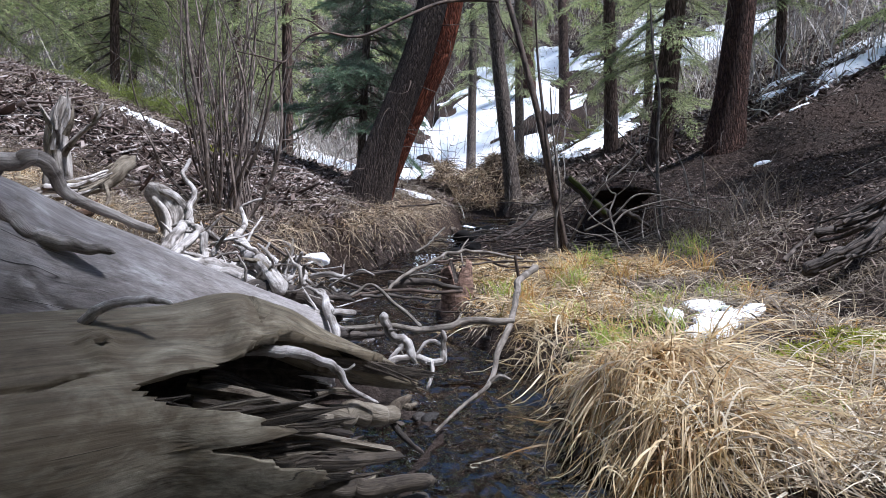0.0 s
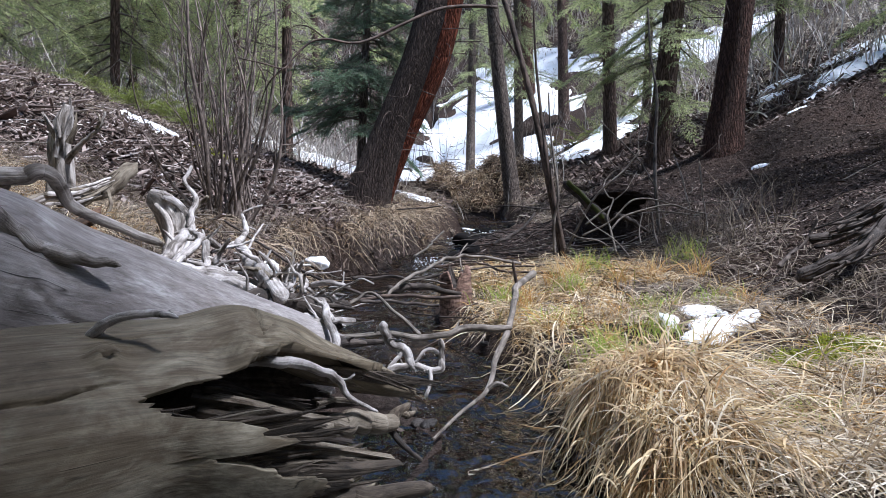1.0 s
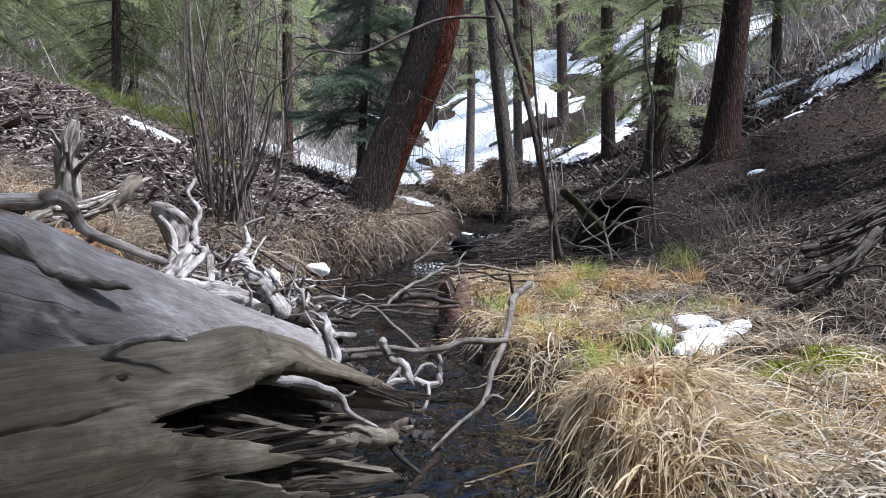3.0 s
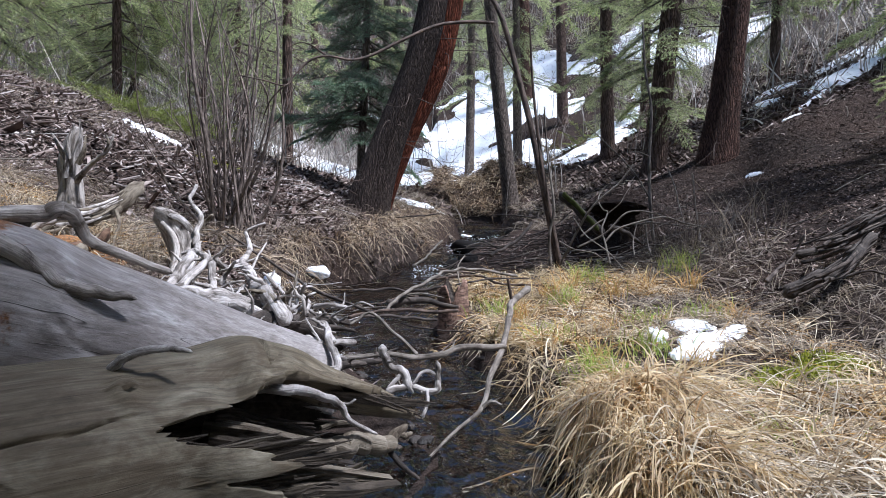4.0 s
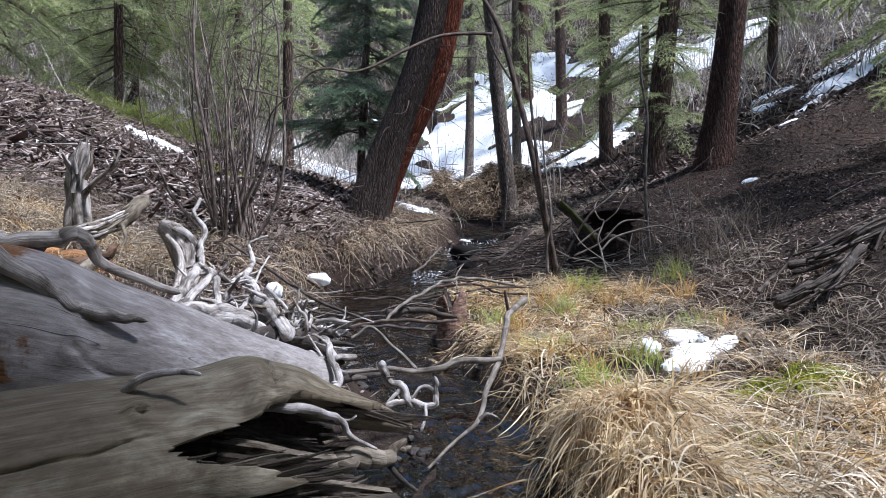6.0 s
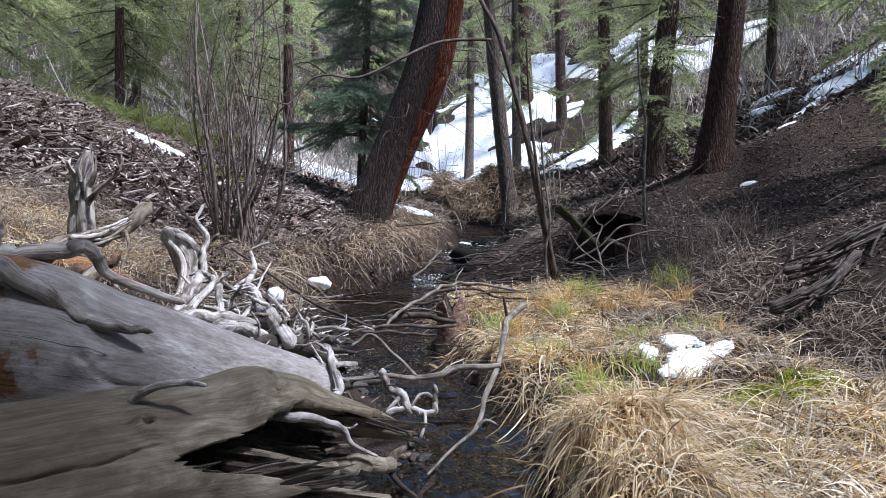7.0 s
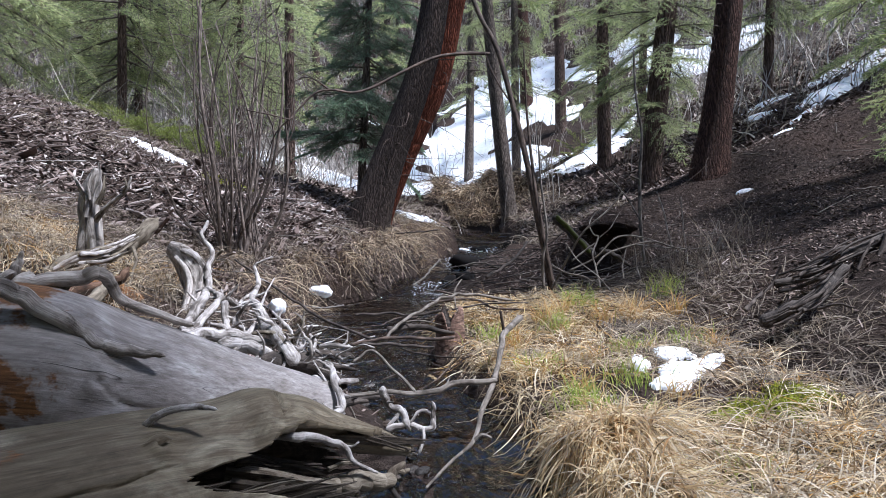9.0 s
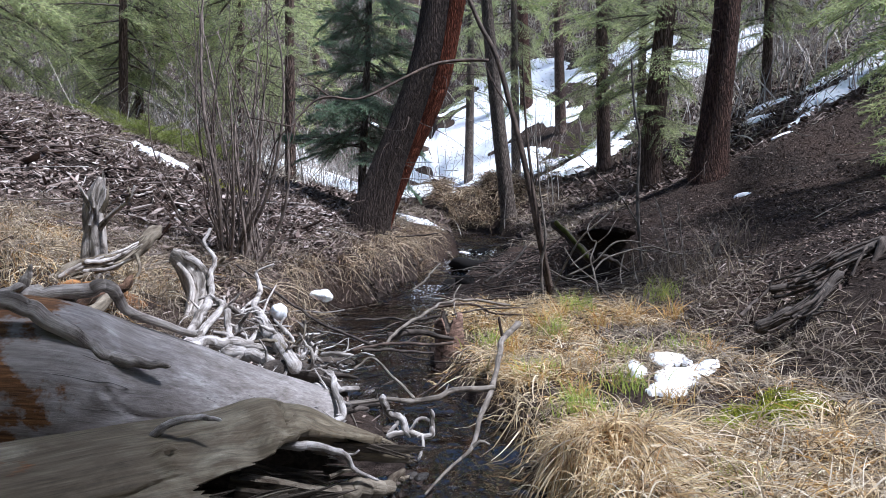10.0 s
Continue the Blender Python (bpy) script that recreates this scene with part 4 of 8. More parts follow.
# layers of the lower shell, split along the grain
# dark-wood layers carry the shade inside the break as colour
plank(near_log, WOOD_PLAIN, [(-0.496, 1.34, 0.277, 0.018), (-0.404, 1.36, 0.256, 0.018), (-0.325, 1.4, 0.227, 0.014), (-0.232, 1.45, 0.202, 0.006)], 0.03, 1)
plank(near_log, WOOD_SHADED, [(-0.483, 1.33, 0.244, 0.024), (-0.402, 1.35, 0.224, 0.022), (-0.343, 1.38, 0.207, 0.02), (-0.262, 1.43, 0.193, 0.01)], 0.03, 2)
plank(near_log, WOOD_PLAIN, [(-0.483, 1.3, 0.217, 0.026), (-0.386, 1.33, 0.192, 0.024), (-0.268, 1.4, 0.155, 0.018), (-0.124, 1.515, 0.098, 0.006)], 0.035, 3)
plank(near_log, WOOD_SHADED, [(-0.389, 1.34, 0.166, 0.018), (-0.278, 1.39, 0.14, 0.015), (-0.172, 1.46, 0.106, 0.009)], 0.025, 4)
plank(near_log, WOOD_SHADED, [(-0.431, 1.3, 0.152, 0.03), (-0.332, 1.33, 0.134, 0.028), (-0.211, 1.395, 0.107, 0.02), (-0.112, 1.48, 0.091, 0.008)], 0.04, 5)
plank(near_log, WOOD_SHADED, [(-0.416, 1.32, 0.107, 0.02), (-0.291, 1.34, 0.104, 0.02), (-0.167, 1.41, 0.086, 0.014)], 0.03, 6)
plank(near_log, WOOD_SHADED, [(-0.422, 1.42, 0.257, 0.012), (-0.343, 1.48, 0.229, 0.012), (-0.278, 1.52, 0.193, 0.007)], 0.02, 7)
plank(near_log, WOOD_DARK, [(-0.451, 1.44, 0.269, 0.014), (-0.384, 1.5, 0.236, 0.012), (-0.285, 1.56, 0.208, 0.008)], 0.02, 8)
plank(near_log, WOOD_SHADED, [(-0.393, 1.4, 0.236, 0.016), (-0.315, 1.46, 0.201, 0.012), (-0.26, 1.5, 0.177, 0.006)], 0.02, 9)
plank(near_log, WOOD_SHADED, [(-0.47, 1.335, 0.298, 0.008), (-0.44, 1.37, 0.288, 0.008), (-0.407, 1.41, 0.264, 0.004)], 0.012, 10)
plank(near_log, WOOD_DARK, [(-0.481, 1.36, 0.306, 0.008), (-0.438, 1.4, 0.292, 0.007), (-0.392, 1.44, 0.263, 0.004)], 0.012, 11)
plank(near_log, WOOD_SHADED, [(-0.346, 1.345, 0.184, 0.008), (-0.262, 1.425, 0.137, 0.007), (-0.152, 1.5, 0.099, 0.004)], 0.015, 12)
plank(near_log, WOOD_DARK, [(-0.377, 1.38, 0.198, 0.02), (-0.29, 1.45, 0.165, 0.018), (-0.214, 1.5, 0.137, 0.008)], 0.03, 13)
plank(near_log, WOOD_PLAIN, [(-0.274, 1.5, 0.224, 0.006), (-0.233, 1.55, 0.223, 0.005), (-0.186, 1.58, 0.203, 0.003)], 0.008, 14)
limb("root", near_log, WOOD_SHADED, [(-0.3, 1.38, 0.058, 0.03), (-0.212, 1.4, 0.057, 0.03), (-0.121, 1.42, 0.056, 0.028), (-0.038, 1.45, 0.054, 0.024)], 0.1, 0.9, 24)
limb("branch_stub", near_log, WOOD_PALE, [(-0.41, 1.45, 0.335, 0.02), (-0.35, 1.43, 0.339, 0.0176), (-0.3, 1.46, 0.324, 0.0157), (-0.25, 1.5, 0.294, 0.014), (-0.23, 1.52, 0.274, 0.0119), (-0.21, 1.53, 0.234, 0.0096), (-0.18, 1.55, 0.21, 0.0074), (-0.15, 1.57, 0.189, 0.0051)])
limb("branch_stub", near_log, WOOD_PALE, [(-0.25, 1.56, 0.274, 0.0064), (-0.22, 1.56, 0.265, 0.0048), (-0.2, 1.56, 0.276, 0.0032)])
limb("spur", near_log, WOOD_PLAIN, [(-0.271, 1.52, 0.162, 0.032), (-0.233, 1.55, 0.162, 0.038), (-0.174, 1.59, 0.157, 0.037), (-0.125, 1.63, 0.14, 0.028), (-0.106, 1.66, 0.161, 0.02), (-0.086, 1.69, 0.168, 0.014)], 0.07, 0.9, 24)
limb("spur", near_log, WOOD_PLAIN, [(-0.106, 1.66, 0.16, 0.014), (-0.085, 1.68, 0.146, 0.011), (-0.07, 1.69, 0.151, 0.007)])
limb("splinter", near_log, WOOD_DARK, [(-0.13, 1.64, 0.133, 0.012), (-0.09, 1.63, 0.087, 0.0094), (-0.05, 1.65, 0.046, 0.0068)])
limb("twig", near_log, WOOD_PALE, [(-0.655, 1.24, 0.405, 0.014), (-0.632, 1.24, 0.433, 0.014), (-0.605, 1.24, 0.45, 0.013), (-0.57, 1.24, 0.462, 0.012), (-0.53, 1.25, 0.464, 0.01), (-0.49, 1.25, 0.458, 0.006)], 0.1)
limb("ridge", far_log, GREY_PLAIN, [(-1.02, 1.28, 0.74, 0.03), (-0.945, 1.32, 0.7, 0.03), (-0.875, 1.38, 0.622, 0.027), (-0.82, 1.42, 0.572, 0.024), (-0.76, 1.45, 0.552, 0.02), (-0.7, 1.47, 0.539, 0.012)], 0.08, 0.9, 24)
limb("root", far_log, GREY_PLAIN, [(-1.2, 1.39, 0.661, 0.0344), (-1.13, 1.45, 0.718, 0.0286), (-1.09, 1.48, 0.742, 0.0217), (-1.08, 1.5, 0.773, 0.0148), (-1.07, 1.5, 0.801, 0.0076)])
limb("spur", far_log, GREY_PLAIN, [(-1.09, 1.49, 0.728, 0.0349), (-1.03, 1.51, 0.723, 0.032), (-0.96, 1.54, 0.732, 0.0291), (-0.91, 1.57, 0.741, 0.0262), (-0.89, 1.6, 0.715, 0.0232), (-0.88, 1.63, 0.666, 0.02), (-0.82, 1.67, 0.628, 0.0168), (-0.72, 1.73, 0.577, 0.0137)], 0.12, 1.0, 16)
limb("root", far_log, GREY_PLAIN, [(-1.07, 1.51, 0.733, 0.0306), (-1.03, 1.53, 0.708, 0.0263), (-0.99, 1.55, 0.709, 0.0219)])
limb("root", far_log, WOOD_PALE, [(-0.97, 2.35, 0.45, 0.0266), (-0.96, 2.46, 0.52, 0.0239), (-0.94, 2.51, 0.56, 0.0206), (-0.95, 2.56, 0.58, 0.0171)], 0.3)
limb("root", far_log, WOOD_PALE, [(-0.94, 2.1, 0.41, 0.0387), (-0.92, 2.2, 0.45, 0.031), (-0.94, 2.4, 0.46, 0.0235)], 0.3)
limb("root", far_log, WOOD_PALE, [(-0.91, 2.3, 0.46, 0.0244), (-0.9, 2.45, 0.51, 0.0227), (-0.88, 2.56, 0.55, 0.0203), (-0.84, 2.6, 0.52, 0.0174)], 0.3)
limb("root", far_log, WOOD_PALE, [(-0.85, 2.5, 0.54, 0.0206), (-0.84, 2.45, 0.48, 0.0184), (-0.8, 2.4, 0.44, 0.0163), (-0.74, 2.4, 0.43, 0.0144), (-0.72, 2.45, 0.46, 0.0129)], 0.3)
limb("root", far_log, WOOD_PALE, [(-0.88, 2.56, 0.54, 0.0171), (-0.93, 2.61, 0.57, 0.0148), (-0.98, 2.66, 0.58, 0.0125), (-1.02, 2.66, 0.57, 0.0098)], 0.3)
limb("root", far_log, WOOD_PALE, [(-0.95, 2.59, 0.55, 0.0096), (-0.9, 2.61, 0.55, 0.0077), (-0.9, 2.61, 0.58, 0.0058)], 0.3)
limb("root", far_log, WOOD_PALE, [(-0.88, 2.61, 0.55, 0.0097), (-0.85, 2.61, 0.58, 0.0068), (-0.83, 2.61, 0.6, 0.0039)], 0.3)
limb("root", far_log, WOOD_PALE, [(-0.88, 2.1, 0.45, 0.0419), (-0.83, 2.2, 0.46, 0.0361), (-0.74, 2.26, 0.45, 0.0292), (-0.65, 2.3, 0.42, 0.0218), (-0.56, 2.32, 0.39, 0.014)], 0.3)
limb("root", far_log, WOOD_PALE, [(-0.75, 2.15, 0.44, 0.0362), (-0.67, 2.15, 0.43, 0.0304), (-0.6, 2.15, 0.41, 0.0247), (-0.57, 2.1, 0.39, 0.0185), (-0.6, 2.04, 0.36, 0.0126)], 0.3)
limb("root", far_log, WOOD_PALE, [(-0.72, 2.02, 0.42, 0.014), (-0.67, 2.05, 0.41, 0.0126), (-0.62, 2.05, 0.39, 0.0111), (-0.58, 2.02, 0.37, 0.0094)], 0.3)
limb("root", far_log, WOOD_PALE, [(-0.71, 2.0, 0.42, 0.017), (-0.64, 1.98, 0.4, 0.0159), (-0.58, 1.96, 0.38, 0.0147), (-0.49, 1.98, 0.36, 0.0138), (-0.45, 2.01, 0.32, 0.013), (-0.41, 2.04, 0.34, 0.0121), (-0.37, 2.04, 0.33, 0.0111)], 0.3)
limb("root", far_log, WOOD_PALE, [(-0.46, 1.79, 0.31, 0.0184), (-0.42, 1.84, 0.32, 0.0171), (-0.39, 1.94, 0.33, 0.0159), (-0.34, 2.01, 0.33, 0.0144), (-0.27, 2.09, 0.32, 0.0129)], 0.3)
limb("root", far_log, WOOD_PALE, [(-0.32, 1.84, 0.27, 0.0145), (-0.29, 1.87, 0.28, 0.0141), (-0.3, 1.92, 0.31, 0.0138), (-0.33, 1.97, 0.34, 0.0135), (-0.34, 2.02, 0.37, 0.0131), (-0.36, 2.04, 0.39, 0.0126)], 0.3)
limb("root", far_log, WOOD_PALE, [(-0.32, 1.99, 0.34, 0.0124), (-0.34, 2.02, 0.37, 0.0099), (-0.37, 2.04, 0.39, 0.0073), (-0.4, 2.05, 0.4, 0.0047)], 0.3)
limb("root", far_log, WOOD_PALE, [(-0.36, 1.99, 0.34, 0.0062), (-0.38, 2.02, 0.36, 0.0047), (-0.41, 2.04, 0.4, 0.0031)], 0.3)
limb("root", far_log, WOOD_PALE, [(-0.77, 2.42, 0.43, 0.0109), (-0.72, 2.44, 0.44, 0.0101), (-0.69, 2.48, 0.47, 0.0093), (-0.73, 2.52, 0.49, 0.0085), (-0.76, 2.54, 0.5, 0.0076)], 0.3)
limb("root", far_log, WOOD_PALE, [(-0.49, 2.1, 0.39, 0.0387), (-0.56, 2.2, 0.45, 0.0349), (-0.64, 2.35, 0.47, 0.0312), (-0.7, 2.5, 0.48, 0.0269), (-0.74, 2.6, 0.5, 0.0217), (-0.79, 2.7, 0.52, 0.016)], 0.3)
limb("root", far_log, WOOD_PALE, [(-0.74, 2.6, 0.5, 0.0194), (-0.81, 2.75, 0.52, 0.0181), (-0.84, 2.96, 0.56, 0.0169), (-0.87, 3.06, 0.6, 0.015), (-0.9, 3.13, 0.64, 0.0129), (-0.88, 3.16, 0.66, 0.0105), (-0.83, 3.19, 0.68, 0.0081)], 0.3)
limb("root", far_log, WOOD_PALE, [(-0.81, 2.8, 0.51, 0.0124), (-0.82, 2.7, 0.52, 0.01), (-0.84, 2.65, 0.51, 0.0079)], 0.3)
limb("root", far_log, WOOD_PALE, [(-0.85, 2.9, 0.51, 0.0085), (-0.8, 2.91, 0.53, 0.0064), (-0.77, 2.91, 0.54, 0.0043)], 0.3)
limb("root", far_log, WOOD_PALE, [(-0.86, 2.96, 0.53, 0.0108), (-0.86, 2.81, 0.52, 0.0083), (-0.86, 2.65, 0.5, 0.0059)], 0.3)
limb("root", far_log, WOOD_PALE, [(-0.76, 2.7, 0.5, 0.008), (-0.76, 2.81, 0.55, 0.0062), (-0.75, 2.91, 0.6, 0.0043)], 0.3)
limb("root", far_log, WOOD_PALE, [(-0.84, 2.55, 0.46, 0.0095), (-0.75, 2.45, 0.44, 0.008), (-0.65, 2.4, 0.43, 0.0066), (-0.57, 2.35, 0.42, 0.0053)], 0.3)
limb("root", far_log, WOOD_PALE, [(-0.76, 2.3, 0.43, 0.007), (-0.69, 2.3, 0.42, 0.0057), (-0.61, 2.3, 0.41, 0.0044)], 0.3)
limb("root", far_log, WOOD_PALE, [(-0.45, 1.89, 0.35, 0.0119), (-0.5, 1.95, 0.35, 0.0141), (-0.56, 1.95, 0.35, 0.0162), (-0.6, 1.9, 0.36, 0.0178)], 0.3)
limb("root", far_log, WOOD_PALE, [(-0.58, 2.3, 0.39, 0.0174), (-0.55, 2.35, 0.39, 0.0136), (-0.53, 2.38, 0.41, 0.0096), (-0.52, 2.4, 0.45, 0.0054)], 0.3)
limb("root", far_log, WOOD_PALE, [(-0.57, 2.25, 0.38, 0.0205), (-0.5, 2.35, 0.36, 0.0151), (-0.44, 2.45, 0.36, 0.0092)], 0.3)
limb("root", far_log, WOOD_DARK, [(-0.52, 2.2, 0.36, 0.0335), (-0.47, 2.4, 0.35, 0.0286), (-0.38, 2.54, 0.32, 0.0222), (-0.35, 2.59, 0.3, 0.0145)])
limb("root", far_log, WOOD_DARK, [(-0.58, 2.1, 0.38, 0.0605), (-0.48, 2.15, 0.36, 0.0535), (-0.4, 2.14, 0.34, 0.0452), (-0.33, 2.09, 0.31, 0.0363)])
limb("root", far_log, WOOD_DARK, [(-0.33, 2.04, 0.25, 0.0237), (-0.26, 2.14, 0.24, 0.0164), (-0.16, 2.19, 0.24, 0.0084)])
limb("root", far_log, WOOD_DARK, [(-0.33, 1.94, 0.25, 0.0227), (-0.28, 1.99, 0.27, 0.0164), (-0.23, 2.04, 0.26, 0.0099)])
limb("root", far_log, WOOD_PALE, [(-0.51, 2.2, 0.36, 0.0054), (-0.46, 2.2, 0.37, 0.0046), (-0.41, 2.22, 0.35, 0.0039), (-0.38, 2.18, 0.33, 0.003), (-0.34, 2.16, 0.3, 0.0022)], 0.25, 1.0, 8)
limb("root", far_log, WOOD_PALE, [(-0.68, 2.05, 0.36, 0.0103), (-0.64, 2.01, 0.37, 0.0085), (-0.63, 2.06, 0.37, 0.007), (-0.61, 2.04, 0.4, 0.0053), (-0.6, 2.08, 0.4, 0.0037)], 0.25, 1.0, 8)
limb("root", far_log, GREY_PLAIN, [(-0.32, 2.03, 0.36, 0.0056), (-0.36, 2.02, 0.37, 0.0043), (-0.39, 2.03, 0.38, 0.003)], 0.25, 1.0, 8)
limb("root", far_log, WOOD_PLAIN, [(-0.62, 2.37, 0.44, 0.015), (-0.59, 2.36, 0.44, 0.0098), (-0.56, 2.37, 0.43, 0.0047)], 0.25, 1.0, 8)
limb("root", far_log, WOOD_PALE, [(-0.65, 1.96, 0.36, 0.0051), (-0.6, 1.95, 0.38, 0.004), (-0.56, 1.99, 0.39, 0.003), (-0.54, 2.02, 0.41, 0.0019)], 0.25, 1.0, 8)
limb("root", far_log, WOOD_PALE, [(-0.58, 2.28, 0.45, 0.0162), (-0.6, 2.27, 0.49, 0.0122), (-0.64, 2.23, 0.52, 0.0082)], 0.25, 1.0, 8)
limb("root", far_log, WOOD_PALE, [(-0.8, 2.3, 0.38, 0.0069), (-0.83, 2.31, 0.41, 0.0057), (-0.84, 2.26, 0.46, 0.0045), (-0.82, 2.22, 0.51, 0.0033)], 0.25, 1.0, 8)
limb("root", far_log, WOOD_PALE, [(-0.42, 2.16, 0.41, 0.01), (-0.4, 2.18, 0.39, 0.0079), (-0.36, 2.18, 0.38, 0.0056), (-0.34, 2.21, 0.35, 0.0034)], 0.25, 1.0, 8)
limb("root", far_log, WOOD_PALE, [(-0.41, 2.19, 0.42, 0.0133), (-0.35, 2.17, 0.43, 0.0101), (-0.3, 2.22, 0.41, 0.0071)], 0.25, 1.0, 8)
limb("root", far_log, GREY_PLAIN, [(-0.61, 2.12, 0.39, 0.0102), (-0.59, 2.17, 0.4, 0.0088), (-0.55, 2.15, 0.44, 0.0072), (-0.5, 2.15, 0.46, 0.0057), (-0.44, 2.13, 0.46, 0.0041)], 0.25, 1.0, 8)
limb("root", far_log, WOOD_PLAIN, [(-0.5, 2.21, 0.36, 0.0123), (-0.5, 2.2, 0.4, 0.0103), (-0.51, 2.17, 0.45, 0.0082), (-0.47, 2.14, 0.49, 0.0062), (-0.47, 2.19, 0.53, 0.0043)], 0.25, 1.0, 8)
limb("root", far_log, WOOD_PALE, [(-0.45, 2.26, 0.39, 0.0159), (-0.46, 2.32, 0.41, 0.0135), (-0.49, 2.34, 0.45, 0.0108), (-0.5, 2.31, 0.49, 0.0079), (-0.49, 2.29, 0.53, 0.0051)], 0.25, 1.0, 8)
limb("root", far_log, WOOD_PALE, [(-0.78, 2.31, 0.45, 0.0148), (-0.81, 2.34, 0.47, 0.0125), (-0.83, 2.31, 0.48, 0.0099), (-0.85, 2.3, 0.49, 0.0075)], 0.25, 1.0, 8)
limb("root", far_log, WOOD_PALE, [(-0.51, 2.03, 0.34, 0.0104), (-0.52, 2.04, 0.36, 0.0094), (-0.52, 2.08, 0.38, 0.0085), (-0.52, 2.12, 0.4, 0.0075), (-0.49, 2.12, 0.42, 0.0064)], 0.25, 1.0, 8)
limb("root", far_log, WOOD_PALE, [(-0.57, 2.44, 0.42, 0.0101), (-0.58, 2.45, 0.44, 0.0088), (-0.61, 2.49, 0.46, 0.0076), (-0.63, 2.49, 0.48, 0.0063), (-0.62, 2.5, 0.51, 0.0049)], 0.25, 1.0, 8)
limb("root", far_log, WOOD_PALE, [(-0.63, 2.01, 0.34, 0.0129), (-0.62, 1.99, 0.37, 0.0104), (-0.6, 1.96, 0.41, 0.0079), (-0.58, 1.96, 0.43, 0.0056)], 0.25, 1.0, 8)
limb("root", far_log, WOOD_PALE, [(-0.59, 2.41, 0.46, 0.0157), (-0.61, 2.4, 0.49, 0.0101), (-0.65, 2.46, 0.51, 0.0048)], 0.25, 1.0, 8)
limb("root", far_log, WOOD_PALE, [(-0.82, 2.44, 0.44, 0.0109), (-0.77, 2.43, 0.47, 0.0085), (-0.72, 2.44, 0.48, 0.0062)], 0.25, 1.0, 8)
limb("root", far_log, WOOD_PLAIN, [(-0.56, 2.25, 0.41, 0.0054), (-0.52, 2.29, 0.42, 0.0048), (-0.47, 2.3, 0.42, 0.004), (-0.42, 2.33, 0.4, 0.0034), (-0.39, 2.32, 0.37, 0.0026)], 0.25, 1.0, 8)
limb("root", far_log, WOOD_PALE, [(-0.51, 2.25, 0.42, 0.006), (-0.5, 2.26, 0.46, 0.0048), (-0.49, 2.28, 0.5, 0.0036), (-0.53, 2.31, 0.53, 0.0025)], 0.25, 1.0, 8)
limb("root", far_log, WOOD_PALE, [(-0.65, 2.38, 0.44, 0.0126), (-0.67, 2.44, 0.46, 0.0111), (-0.67, 2.4, 0.49, 0.0093), (-0.7, 2.46, 0.51, 0.0077), (-0.73, 2.47, 0.52, 0.0061)], 0.25, 1.0, 8)
limb("root", far_log, GREY_PLAIN, [(-0.47, 2.1, 0.38, 0.0056), (-0.43, 2.06, 0.39, 0.0043), (-0.4, 2.05, 0.4, 0.0031), (-0.37, 2.05, 0.41, 0.0019)], 0.25, 1.0, 8)
limb("root", far_log, WOOD_PALE, [(-0.54, 2.35, 0.39, 0.0099), (-0.53, 2.33, 0.44, 0.0082), (-0.5, 2.31, 0.47, 0.0066), (-0.45, 2.35, 0.47, 0.0051)], 0.25, 1.0, 8)
limb("root", far_log, WOOD_PALE, [(-0.49, 2.16, 0.42, 0.0091), (-0.52, 2.16, 0.44, 0.0072), (-0.52, 2.12, 0.48, 0.0052)], 0.25, 1.0, 8)
limb("root", far_log, WOOD_PALE, [(-0.59, 2.16, 0.35, 0.0092), (-0.6, 2.13, 0.4, 0.0076), (-0.6, 2.12, 0.45, 0.0061), (-0.62, 2.11, 0.49, 0.0046)], 0.25, 1.0, 8)
limb("root", far_log, WOOD_PALE, [(-0.69, 2.42, 0.44, 0.008), (-0.66, 2.43, 0.42, 0.0058), (-0.63, 2.42, 0.39, 0.0036)], 0.25, 1.0, 8)
limb("root", far_log, WOOD_PALE, [(-0.35, 2.16, 0.39, 0.0063), (-0.32, 2.14, 0.41, 0.0055), (-0.28, 2.12, 0.43, 0.0047), (-0.24, 2.07, 0.45, 0.0039), (-0.21, 2.12, 0.43, 0.0033)], 0.25, 1.0, 8)
limb("root", far_log, WOOD_PALE, [(-0.48, 2.16, 0.39, 0.0082), (-0.44, 2.18, 0.38, 0.0063), (-0.41, 2.23, 0.37, 0.0044)], 0.25, 1.0, 8)
limb("root", far_log, WOOD_PALE, [(-0.77, 2.35, 0.48, 0.0141), (-0.77, 2.38, 0.5, 0.0119), (-0.74, 2.35, 0.53, 0.0094), (-0.71, 2.31, 0.56, 0.007)], 0.25, 1.0, 8)
limb("root", far_log, WOOD_PALE, [(-0.35, 2.18, 0.39, 0.0111), (-0.33, 2.21, 0.37, 0.0085), (-0.3, 2.16, 0.39, 0.0057)], 0.25, 1.0, 8)
limb("root", far_log, WOOD_PLAIN, [(-0.65, 2.03, 0.38, 0.0099), (-0.66, 2.02, 0.42, 0.0083), (-0.69, 2.0, 0.45, 0.0066), (-0.73, 1.99, 0.46, 0.005), (-0.76, 1.94, 0.47, 0.0034)], 0.25, 1.0, 8)
limb("root", far_log, WOOD_PLAIN, [(-0.67, 2.1, 0.33, 0.0108), (-0.72, 2.14, 0.36, 0.008), (-0.76, 2.1, 0.39, 0.0049)], 0.25, 1.0, 8)
limb("root", far_log, WOOD_PALE, [(-0.86, 2.6, 0.5, 0.0076), (-0.79, 2.56, 0.52, 0.0054), (-0.74, 2.6, 0.53, 0.0034)], 0.25, 1.0, 8)
